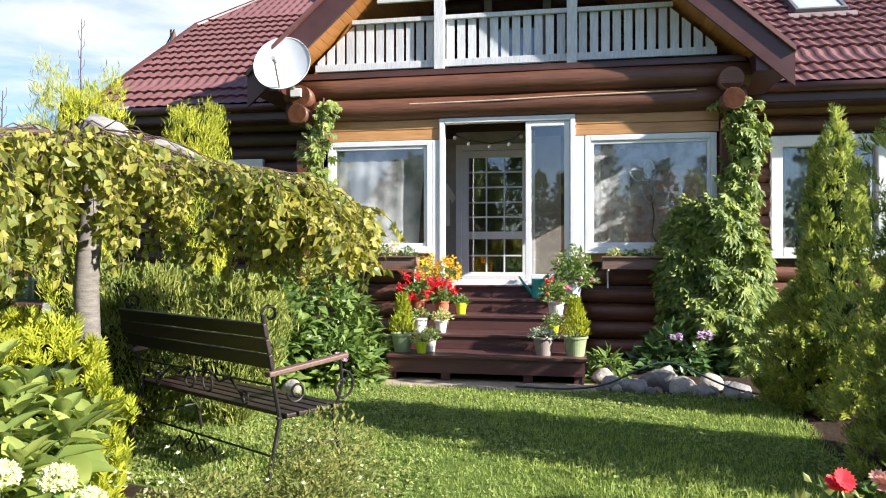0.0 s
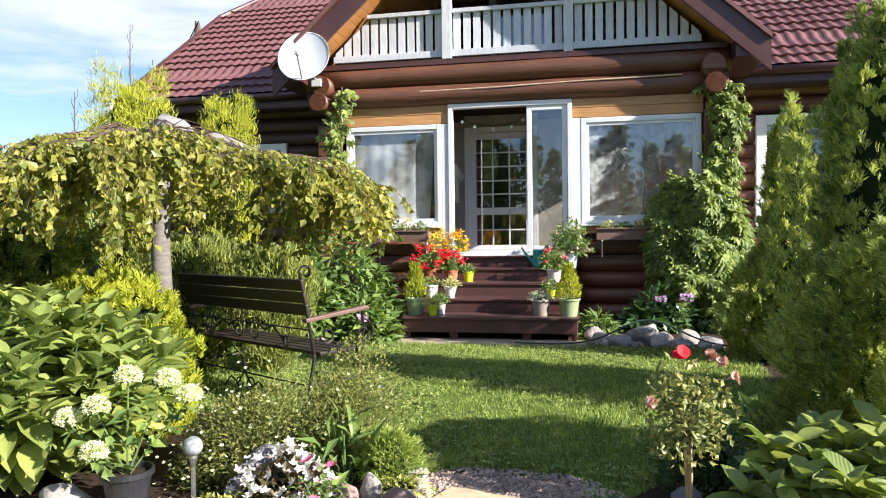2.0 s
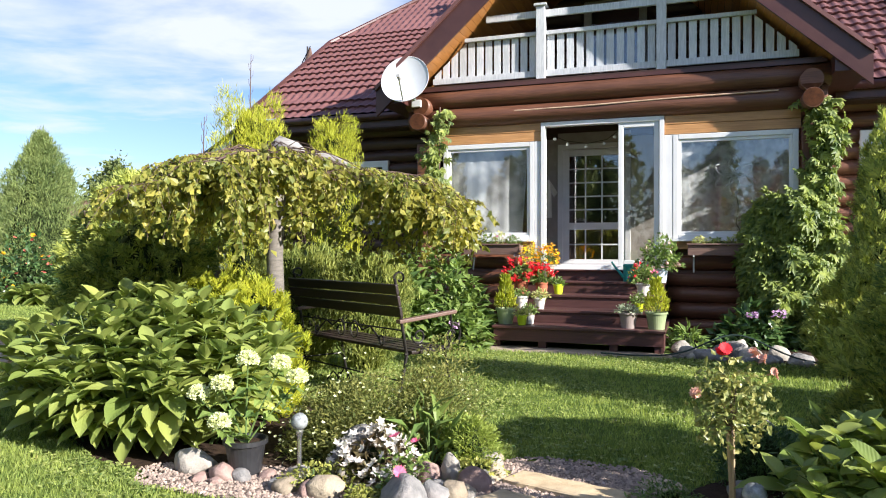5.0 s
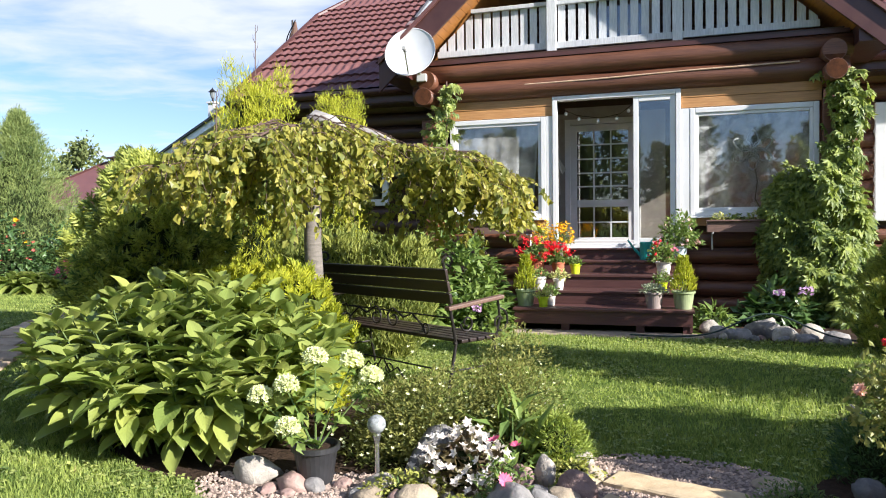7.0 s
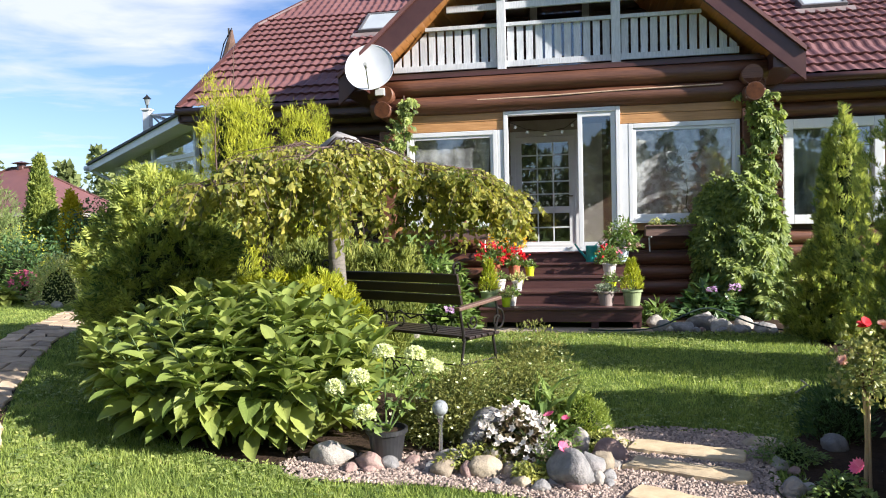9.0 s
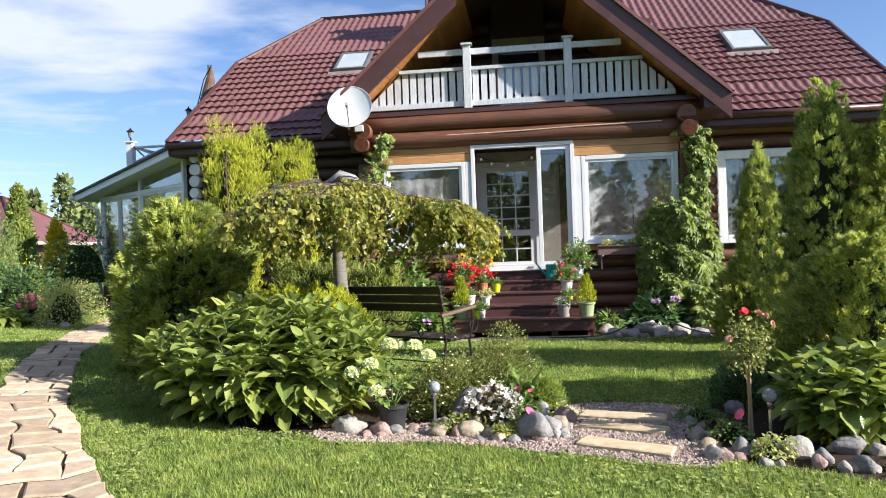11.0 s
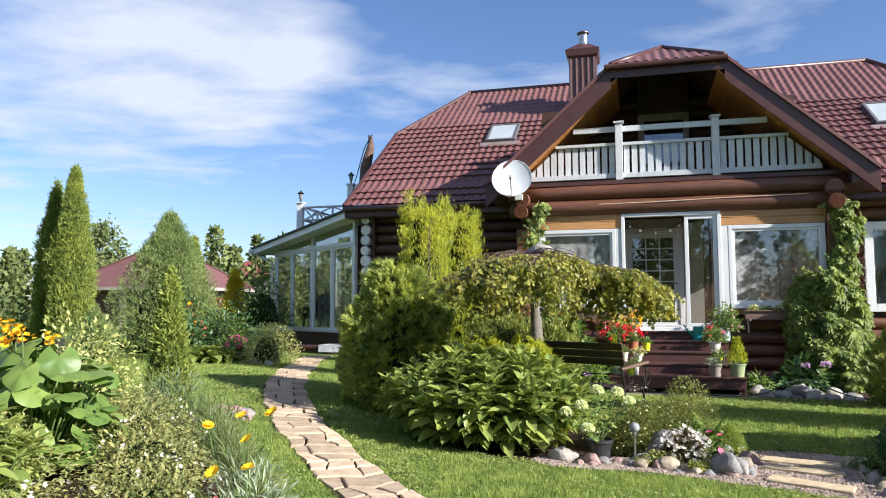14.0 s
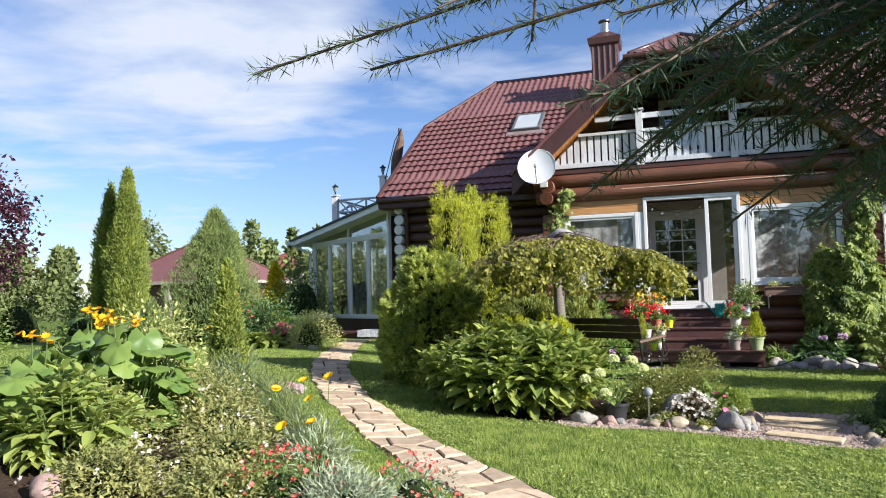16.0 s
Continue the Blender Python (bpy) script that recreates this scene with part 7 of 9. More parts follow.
def pebbles(name, poly, n, size, mat, label, seed):
    rng = np.random.default_rng(seed)
    lo, hi = poly.min(0), poly.max(0)
    p = rng.uniform(lo, hi, (n * 2, 2)); p = p[inside(p[:, 0], p[:, 1], poly)][:n]
    s = size * rng.uniform(0.5, 1.4, len(p))
    base = np.array([(0, 0, 1), (1, 0, 0), (0.2, 1, 0.1), (-1, 0.1, 0), (-0.1, -1, 0.1), (0, 0, -0.6)])
    tri = np.array([(0, 1, 2), (0, 2, 3), (0, 3, 4), (0, 4, 1), (5, 2, 1), (5, 3, 2), (5, 4, 3), (5, 1, 4)])
    a = rng.uniform(0, 6.28, len(p)); ca, sa = np.cos(a), np.sin(a)
    v = base[None] * s[:, None, None] * rng.uniform(0.6, 1.2, (len(p), 1, 3)) * np.array([1, 1, 0.7])
    v = np.stack([v[..., 0] * ca[:, None] - v[..., 1] * sa[:, None], v[..., 0] * sa[:, None] + v[..., 1] * ca[:, None], v[..., 2]], -1)
    v += np.stack([p[:, 0], p[:, 1], ground_z(p[:, 0], p[:, 1]) + 0.014], -1)[:, None]
    ob = part(name, soup(name, v.reshape(-1, 3), (tri[None] + (np.arange(len(p)) * 6)[:, None, None]).reshape(-1, 3), mat), mat)
    return tagged(ob, label, "gravel", kind="stuff")


pebbles("pebbles", poly, 9000, 0.0125, PEBBLE, "pinkish rounded garden pebbles", 131)

flags = thing("flag_steps", (0, 0, 0), "three sandstone slabs laid as steps in gravel", "slabs")
SLAB = surface("sandstone_slab", (0.60, 0.47, 0.29), (0.42, 0.31, 0.18), 0.9, 12, 0.8, spread=0.15, stain=(0.34, 0.28, 0.21), distance=0.01)
for (x0, y0), (x1, y1), w in (((-0.42, 2.16), (0.20, 1.98), 0.20), ((-0.47, 1.83), (0.13, 1.62), 0.19), ((-0.50, 1.36), (0.07, 1.08), 0.21)):
    a = math.atan2(y1 - y0, x1 - x0)
    hl = math.hypot(x1 - x0, y1 - y0) / 2
    rs = random.Random(int(x0 * 1000))
    ring = [(-hl + 2 * hl * i / 7, -w / 2) for i in range(8)] + [(hl, 0)] + [(hl - 2 * hl * i / 7, w / 2) for i in range(8)] + [(-hl, 0)]
    ring = [(px + rs.uniform(-0.015, 0.015), py + rs.uniform(-0.012, 0.012)) for px, py in ring]
    n = len(ring)
    sv = [(px, py, -0.05) for px, py in ring] + [(px, py, 0.012 + rs.uniform(-0.003, 0.003)) for px, py in ring] + [(px * 0.975, py * 0.9, 0.018 + rs.uniform(-0.002, 0.002)) for px, py in ring] + [(0, 0, 0.018)]
    sf = [(k * n + i, k * n + (i + 1) % n, (k + 1) * n + (i + 1) % n, (k + 1) * n + i) for k in (0, 1) for i in range(n)] + [(2 * n + i, 2 * n + (i + 1) % n, 3 * n) for i in range(n)]
    o = part("slab", Geo().add(sv, sf), SLAB, flags)
    o.matrix_local = pose((x0 + x1) / 2, (y0 + y1) / 2, -0.003, 0, 0, math.degrees(a))

# ---- crazy paving path ----
path = thing("garden_path", (0, 0, 0), "curving path of irregular sandstone flags", "path", kind="structure")
LINE = [(-1.55, -2.3), (-2.25, -1.25), (-3.05, -0.35), (-3.72, 0.42), (-4.36, 1.2), (-5.25, 2.4), (-6.2, 3.95), (-6.95, 5.6), (-7.5, 7.1), (-8.05, 8.6), (-8.3, 9.7)]


def along(pts, n):
    out = []
    P = [Vector((*p, 0)) for p in pts]
    P = [P[0] * 2 - P[1]] + P + [P[-1] * 2 - P[-2]]
    for i in range(1, len(P) - 2):
        for s in range(n):
            t = s / n
            p0, p1, p2, p3 = P[i - 1:i + 3]
            out.append(0.5 * ((2 * p1) + (p2 - p0) * t + (2 * p0 - 5 * p1 + 4 * p2 - p3) * t * t + (3 * p1 - p0 - 3 * p2 + p3) * t ** 3))
    return out


CL = along(LINE, 30)
cum = [0.0]
for a, b in zip(CL, CL[1:]):
    cum.append(cum[-1] + (b - a).length)


def on_path(s, u):
    s = min(max(s, 0), cum[-1] - 1e-3)
    i = int(np.searchsorted(cum, s)) - 1
    i = min(max(i, 0), len(CL) - 2)
    t = (s - cum[i]) / (cum[i + 1] - cum[i])
    p = CL[i].lerp(CL[i + 1], t); d = (CL[i + 1] - CL[i]).normalized()
    return p + Vector((d.y, -d.x, 0)) * u


rnd = random.Random(9)
HW = 0.275
JOINT = 0.006
k = 0


def flagstone(poly):
    """One flag: worn polygon with its rim lower than its middle."""
    c = sum(poly, Vector()) / len(poly)
    ins = []
    k = len(poly)
    for i, p in enumerate(poly):
        inward = []
        for e0, e1 in ((poly[i - 1], p), (p, poly[(i + 1) % k])):
            m = Vector((-(e1 - e0).y, (e1 - e0).x, 0)).normalized()
            inward.append(m if m.dot(c - e0) > 0 else -m)
        gap = [JOINT + 0.012 * abs(m.dot(Vector((-0.65, 0.76, 0)))) for m in inward]
        ins.append(p + (inward[0] * gap[0] + inward[1] * gap[1]) / max(0.6, 1 + inward[0].dot(inward[1])))
    # break the edges once, unevenly
    ring = []
    for i, p in enumerate(ins):
        q = ins[(i + 1) % len(ins)]
        ring.append(p.lerp(c, rnd.choice((0.0, 0.01, 0.02, 0.03, 0.06))))
        m = p.lerp(q, rnd.uniform(0.35, 0.65)); ring.append(m + (m - c).normalized() * rnd.uniform(-0.012, 0.003))
    zt = rnd.uniform(-0.006, 0.006)
    v, n = [], len(ring)
    for p in ring:
        zz = float(ground_z(np.array(p.x), np.array(p.y)))
        v.append((p.x, p.y, zz - 0.03))
    for p in ring:
        zz = float(ground_z(np.array(p.x), np.array(p.y)))
        v.append((p.x, p.y, zz + 0.018 + zt))
    for p in ring:
        q = p.lerp(c, rnd.uniform(0.04, 0.10))
        zz = float(ground_z(np.array(q.x), np.array(q.y)))
        v.append((q.x, q.y, zz + 0.026 + zt))
    f = [(i, (i + 1) % n, n + (i + 1) % n, n + i) for i in range(n)] + [(n + i, n + (i + 1) % n, 2 * n + (i + 1) % n, 2 * n + i) for i in range(n)] + [tuple(range(2 * n, 3 * n))]
    part("flagstone", Geo().add(v, f), FLAG, path)


def node_row(s):
    us = [-HW - rnd.uniform(-0.02, 0.05), rnd.uniform(-0.17, -0.05), rnd.uniform(0.05, 0.17), HW + rnd.uniform(-0.02, 0.05)]
    return [on_path(s + rnd.uniform(-0.075, 0.075), u - 0.02) for u in us]


cur = node_row(0.1)
s = 0.1
while s < cum[-1] - 0.3:
    s += rnd.uniform(0.20, 0.33)
    nxt = node_row(s)
    k += 1
    for a, b in ([(0, 1), (1, 2), (2, 3)] if rnd.random() < 0.2 else ([(0, 1), (1, 3)], [(0, 2), (2, 3)])[k % 2]):
        flagstone(cur[a:b + 1] + nxt[a:b + 1][::-1])
    cur = nxt
bedv = []
for i, p in enumerate(CL):
    for u in (-HW - 0.03, HW - 0.01):
        q = on_path(cum[i], u)
        bedv.append((q.x, q.y, float(ground_z(np.array(q.x), np.array(q.y))) + 0.006))
part("joint_bed", Geo().add(bedv, [(2 * i, 2 * i + 1, 2 * i + 3, 2 * i + 2) for i in range(len(CL) - 1)]), SOIL, path)


# ---- garden bench ----
def garden_bench():
    B = Vector((-3.18, 4.40, 0)); E = Vector((-1.70, 3.52, 0))
    L = (E - B).length
    ang = math.degrees(math.atan2(E.y - B.y, E.x - B.x))
    ob = thing("garden_bench", (B.x, B.y, 0), "garden bench with dark slats and scrolled wrought-iron frame", "bench", turn=ang)
    # x along the back, y towards the house, z up
    for i, z in enumerate((0.755, 0.845, 0.935)):
        y = 0.10 - (z - 0.45) * 0.22
        part("back_slat", Geo().box((L / 2, y - 0.01, z), (L + 0.06, 0.028, 0.082), Matrix.Rotation(radians(12), 3, "X")), BENCHW, ob, bevel=0.006)
    for i in range(5):
        part("seat_slat", Geo().box((L / 2, 0.17 + i * 0.088, 0.425), (L + 0.04, 0.07, 0.026)), BENCHW, ob, bevel=0.006)

    def scroll(cx, cy, cz, r, turns, start, plane, n=26, d=1):
        pts = []
        for i in range(n + 1):
            t = i / n
            a = start + d * turns * 2 * math.pi * t; rr = r * (1 - 0.72 * t)
            pts.append((cx, cy + rr * math.cos(a), cz + rr * math.sin(a)) if plane == "yz" else (cx + rr * math.cos(a), cy, cz + rr * math.sin(a)))
        return pts
    for x in (0.03, L - 0.03):
        fr = part("end_frame", Geo().tube([(x, 0.0, 1.02), (x, 0.10, 0.5), (x, 0.12, 0.40), (x, 0.03, 0.0)], 0.013, 8).tube([(x, 0.10, 0.41), (x, 0.54, 0.41)], 0.012, 8).tube([(x, 0.52, 0.41), (x, 0.60, 0.0)], 0.013, 8).tube([(x, 0.07, 0.2), (x, 0.56, 0.2)], 0.008, 6), IRON, ob)
        part("top_scroll", Geo().tube(scroll(x, 0.05, 1.02, 0.06, 0.9, math.pi, "yz", d=-1), 0.009, 6), IRON, fr)
        part("arm_scroll", Geo().tube(scroll(x, 0.60, 0.53, 0.105, 1.2, radians(100), "yz", d=-1), 0.009, 6), IRON, fr)
        part("seat_scroll", Geo().tube(scroll(x, 0.24, 0.55, 0.07, 1.3, radians(180), "yz"), 0.008, 6), IRON, fr)
        part("armrest", Geo().box((x, 0.33, 0.70), (0.06, 0.60, 0.032), Matrix.Rotation(radians(5), 3, "X")), ARMW, ob, bevel=0.008)
        part("arm_post", Geo().tube([(x, 0.55, 0.41), (x, 0.60, 0.55), (x, 0.58, 0.70)], 0.01, 6), IRON, fr)
    mid = L / 2
    vine = Geo().tube([(0.03, 0.09, 0.60), (L - 0.03, 0.09, 0.60)], 0.007, 6)
    for s in (-1, 1):
        vine.tube(scroll(mid + s * 0.12, 0.085, 0.54, 0.085, 1.1, math.pi / 2, "xz", d=s), 0.008, 6)
        vine.tube([(mid + s * 0.12, 0.085, 0.625), (mid + s * 0.25, 0.085, 0.56), (mid + s * 0.36, 0.085, 0.60), (mid + s * 0.48, 0.085, 0.52), (mid + s * 0.52, 0.085, 0.46)], 0.008, 6)
        vine.tube(scroll(mid + s * 0.52, 0.085, 0.50, 0.05, 1.0, -math.pi / 2, "xz", d=s), 0.007, 6)
    part("scrollwork", vine, IRON, ob, "curled wrought-iron scrollwork")
    low = Geo().tube([(0.03, 0.06, 0.2), (L - 0.03, 0.06, 0.2)], 0.007, 6)
    for s in (-1, 1):
        low.tube([(mid + s * 0.02, 0.06, 0.19), (mid + s * 0.1, 0.06, 0.1), (mid + s * 0.2, 0.06, 0.15), (mid + s * 0.3, 0.06, 0.06)], 0.007, 6)
        low.tube(scroll(mid + s * 0.08, 0.06, 0.12, 0.06, 1.0, 0, "xz", d=s), 0.006, 6)
    part("stretcher", low, IRON, ob)


garden_bench()

# ---- pots on the steps ----
GREENPOT = surface("green_pot", (0.30, 0.36, 0.18), (0.22, 0.27, 0.13), 0.5, 8, 0.2, stain=(0.32, 0.34, 0.24))
LIMEPOT = surface("lime_pot", (0.56, 0.66, 0.02), (0.48, 0.58, 0.015), 0.35, 4, 0.05, stain=(0.45, 0.52, 0.03))
TERRA = surface("terracotta", (0.50, 0.16, 0.08), (0.40, 0.12, 0.06), 0.8, 12, 0.3)
WHITEPOT = surface("white_pot", (0.70, 0.66, 0.60), (0.58, 0.54, 0.49), 0.6, 8, 0.2)
GREYPOT = surface("taupe_pot", (0.34, 0.28, 0.25), (0.26, 0.21, 0.19), 0.6, 8, 0.2)
WICKER = surface("wicker", (0.42, 0.36, 0.28), (0.22, 0.18, 0.13), 0.8, 40, 0.8, stretch=(1, 1, 3), distance=0.006)


def potted(x, y, z, r, h, mat, label, grow, seed, category="potted plant"):
    ob = thing("potted_plant", (x, y, z), label, category, "pots on the porch steps")
    part("pot", pot_geo(r * 0.74, r, h, 0.018 if h > 0.12 else 0.01), mat, ob)
    part("soil", Geo().lathe([(0.0, h - 0.022), (r * 0.94, h - 0.022)], sides=18), SOIL, ob)
    rng = np.random.default_rng(seed)
    kind, size, n, leafmat, L, W = grow
    d = rand_dir(n, rng); d[:, 2] = np.abs(d[:, 2])
    if kind == "cone":
        t = rng.uniform(0, 1, n); a = rng.uniform(0, 6.28, n); rr = size[0] * (1 - t * 0.8) * rng.uniform(0.4, 1, n)
        P = np.stack([rr * np.cos(a), rr * np.sin(a), h + t * size[2]], 1)
        D = unit(np.stack([np.cos(a), np.sin(a), np.full(n, 1.8)], 1) + rng.normal(size=(n, 3)) * 0.3)
    else:
        P = d * np.array(size) * rng.uniform(0.35, 1.05, (n, 1)) + np.array([0, 0, h])
        D = unit(d + rng.normal(size=(n, 3)) * 0.5 - np.array([0, 0, 0.25]))
    l = L * rng.uniform(0.6, 1.3, n)
    v, t = leaf_arrays(P, D, rand_dir(n, rng), l, l * W / L)
    part("foliage", soup("foliage", v, t, leafmat), leafmat, ob)
    g = Geo()
    for i in range(6):
        e = P[i]
        g.tube([(0, 0, h - 0.03), (e[0] * 0.5, e[1] * 0.5, h + (e[2] - h) * 0.6), tuple(e)], [0.005, 0.004, 0.002], 5, False)
    part("stem", g, STEM, ob, kind="stuff")
    return ob, rng


def top_points(rng, size, h, n, lo=0.6):
    d = rand_dir(n, rng); d[:, 2] = np.abs(d[:, 2])
    return d * np.array(size) * rng.uniform(lo, 1.08, (n, 1)) + np.array([0, 0, h])


T1, T2, T3, T4, T5 = 0.262, 0.435, 0.608, 0.78, 0.945
potted(-1.88, 7.62, T1, 0.125, 0.21, GREENPOT, "green pot with a yellow-green dwarf thuja on the bottom step", ("cone", (0.16, 0.16, 0.42), 900, G_LIME, 0.06, 0.014), 301)
potted(-1.64, 7.54, T1, 0.068, 0.13, LIMEPOT, "small lime-yellow pot with trailing greenery", ("bush", (0.12, 0.12, 0.09), 160, G_VAR, 0.04, 0.022), 302)
potted(-1.57, 7.70, T1, 0.065, 0.15, WHITEPOT, "small off-white pot with a leafy plant", ("bush", (0.11, 0.11, 0.12), 150, G_MID, 0.045, 0.025), 303)
potted(-0.29, 7.62, T1, 0.115, 0.20, GREYPOT, "taupe pot with grey-green trailing foliage", ("bush", (0.16, 0.15, 0.10), 260, G_SILVER, 0.045, 0.022), 304)
potted(0.05, 7.62, T1, 0.13, 0.215, GREENPOT, "olive-green pot with an upright dwarf thuja", ("cone", (0.17, 0.17, 0.40), 900, G_THUJAY, 0.06, 0.014), 305)
o_, r_ = potted(-0.19, 8.02, T2, 0.06, 0.115, LIMEPOT, "small lime-yellow pot with white flowers", ("bush", (0.13, 0.13, 0.15), 170, G_MID, 0.045, 0.022), 306)
blooms(o_, "bloom", top_points(r_, (0.13, 0.13, 0.18), 0.115, 7), 0.04, WHITE, "white flowers", 5, 307)
potted(-1.52, 8.10, T2, 0.075, 0.145, WHITEPOT, "off-white pot with grassy foliage on the second step", ("bush", (0.12, 0.12, 0.12), 150, G_VAR, 0.06, 0.018), 308)
potted(-1.78, 8.10, T2, 0.095, 0.17, WHITEPOT, "white pot with small-leaved greenery", ("bush", (0.14, 0.14, 0.12), 200, G_MID, 0.04, 0.022), 309)
potted(-1.37, 8.68, T3, 0.075, 0.145, LIMEPOT, "lime-yellow pot with a small green plant", ("bush", (0.10, 0.10, 0.09), 130, G_MID, 0.045, 0.025), 310)
o_, r_ = potted(-1.60, 8.62, T3, 0.095, 0.17, TERRA, "terracotta pot of red geraniums", ("bush", (0.17, 0.16, 0.17), 190, G_MID, 0.06, 0.05), 311)
blooms(o_, "geranium_head", np.concatenate([c + r_.normal(size=(16, 3)) * 0.025 for c in top_points(r_, (0.17, 0.17, 0.24), 0.17, 9, 0.9)]), 0.042, RED, "red geranium heads", 5, 312, 0.8)
o_, r_ = potted(-1.90, 8.60, T3, 0.11, 0.19, TERRA, "terracotta pot of large red geraniums", ("bush", (0.20, 0.18, 0.22), 230, G_MID, 0.065, 0.055), 313)
blooms(o_, "geranium_head", np.concatenate([c + r_.normal(size=(20, 3)) * 0.03 for c in top_points(r_, (0.23, 0.2, 0.36), 0.19, 13, 0.9)]), 0.045, RED, "red geranium heads", 5, 314, 0.8)
o_, r_ = potted(-1.62, 9.10, T4, 0.12, 0.24, WICKER, "wicker pot of orange-yellow coreopsis by the door", ("bush", (0.16, 0.14, 0.25), 420, G_MID, 0.06, 0.010), 315)
blooms(o_, "bloom", top_points(r_, (0.2, 0.17, 0.33), 0.24, 150, 0.75), 0.042, ORANGE, "orange-yellow flowers", 8, 316)
o_, r_ = potted(-1.88, 9.10, T4, 0.11, 0.24, WICKER, "wicker pot of fading yellow coreopsis", ("bush", (0.16, 0.14, 0.28), 460, G_VAR, 0.06, 0.010), 317)
blooms(o_, "bloom", top_points(r_, (0.2, 0.17, 0.36), 0.24, 130, 0.7), 0.038, YELLOW, "yellow flowers", 8, 318)
o_, r_ = potted(-0.18, 8.75, T3, 0.105, 0.17, WHITEPOT, "pale trough of pink and red pelargoniums", ("bush", (0.22, 0.18, 0.25), 330, G_MID, 0.06, 0.035), 319)
blooms(o_, "bloom", top_points(r_, (0.22, 0.19, 0.3), 0.17, 22), 0.05, PINK, "pink flowers", 6, 320, 0.8)
blooms(o_, "red_bloom", top_points(r_, (0.12, 0.16, 0.3), 0.17, 12, 0.9) - np.array([0.08, 0.05, 0]), 0.05, RED, "red flowers", 6, 321, 0.8)
BLUEPOT = surface("pale_blue_pot", (0.52, 0.60, 0.66), (0.42, 0.50, 0.56), 0.5, 8, 0.1)
o_, r_ = potted(0.02, 9.05, T4, 0.12, 0.20, BLUEPOT, "pale blue pot of tall pink roses by the door", ("bush", (0.30, 0.24, 0.48), 620, G_MID, 0.075, 0.04), 322)
blooms(o_, "bloom", top_points(r_, (0.26, 0.24, 0.46), 0.2, 30, 0.8), 0.055, petal_mat("petal_blush", (0.78, 0.46, 0.44), (0.86, 0.66, 0.60)), "blush-pink flowers", 8, 323, 0.8)
can = thing("watering_can", (-0.42, 9.28, T4), "teal plastic watering can beside the door", "watering can")
TEAL = surface("teal_plastic", (0.02, 0.30, 0.27), (0.015, 0.24, 0.22), 0.35, 4, 0.05)
part("body", Geo().lathe([(0.0, 0.0), (0.09, 0.0), (0.095, 0.24), (0.085, 0.26), (0.0, 0.26)], sides=20), TEAL, can)
part("spout", Geo().tube([(-0.08, 0, 0.06), (-0.2, 0, 0.2), (-0.26, 0, 0.29)], [0.025, 0.016, 0.014], 8), TEAL, can)
part("handle", Geo().tube([(0.06, 0, 0.26), (0.12, 0, 0.32), (0.15, 0, 0.2), (0.09, 0, 0.06)], 0.012, 8), TEAL, can)

# plants in the window boxes
for x0, x1, seed, fm in ((-2.9, -2.1, 330, PINK), (0.45, 1.55, 331, None)):
    rng = np.random.default_rng(seed)
    for i in range(4 if fm else 5):
        x = x0 + (x1 - x0) * (i + 0.5) / (4 if fm else 5)
        b = leafy_bush("box_plant", (x, FRONT - 0.26), (0.13, 0.10, 0.13 + 0.1 * rng.uniform() + (0.1 if x > 1.2 else 0)), 150, G_MID if i % 2 else G_VAR, "small leafy plant in the window box", "plant", seed * 3 + i, 0.05, 0.028, z0=1.30, core=False, group="window box plants")
        if fm and i >= 2:
            blooms(b, "bloom", top_points(rng, (0.12, 0.08, 0.24), 0.0, 8, 0.8), 0.04, fm, "pink flowers", 6, seed + i)

# garden hose by the steps
hose = thing("garden_hose", (0, 0, 0), "green garden hose lying over the stones", "hose")
part("hose", Geo().tube(along([(-0.55, 7.0), (-0.1, 6.95), (0.3, 7.05), (0.6, 7.3), (0.95, 7.45), (1.3, 7.35), (1.7, 7.05), (2.2, 6.95)], 10) and [(p.x, p.y, 0.02 + 0.24 * math.exp(-((p.x - 0.95) / 0.45) ** 2)) for p in along([(-0.55, 7.0), (-0.1, 6.95), (0.3, 7.05), (0.6, 7.2), (0.95, 7.3), (1.3, 7.25), (1.7, 7.0), (2.2, 6.95)], 10)], 0.011, 6), surface("hose_green", (0.025, 0.05, 0.04), (0.015, 0.03, 0.025), 0.4), hose, smooth=True)
tapc = thing("fallen_branch", (1.0, 3.55, 0.0), "small pale fallen twig lying on the lawn", "twig")
part("twig", Geo().tube([(-0.08, 0.02, 0.02), (0.0, 0, 0.09), (0.06, -0.02, 0.03)], 0.008, 6).tube([(0.0, 0, 0.09), (-0.05, -0.02, 0.13)], 0.006, 6), BARK, tapc)

# ---- bed along the path, west side ----
conifer("young_thuja", (-6.7, 2.1), 1.45, 0.27, 2600, G_CYP, "young pointed green thuja at the lawn's edge", "thuja", 401, "cone", 0.06, 0.018, 1.2, leaves=7)
leafy_bush("lavender", (-6.05, 1.25), (0.32, 0.3, 0.55), 700, leafy("lavender_leaf", (0.10, 0.15, 0.07), (0.22, 0.27, 0.14), 0.7, 0.2), "grey-green spiky perennial clump", "perennial", 402, 0.09, 0.012, up=1.6, core=False)
pm = leafy_bush("moss_phlox", (-5.75, 1.75), (0.26, 0.2, 0.13), 300, G_SILVER, "low cushion of pink moss phlox", "phlox", 403, 0.025, 0.01)
d = rand_dir(200, np.random.default_rng(404)); d[:, 2] = abs(d[:, 2])
blooms(pm, "bloom", d * np.array([0.27, 0.21, 0.14]), 0.03, petal_mat("petal_mauve", (0.55, 0.28, 0.34), (0.68, 0.42, 0.45)), "mauve-pink flowers", 5, 405)
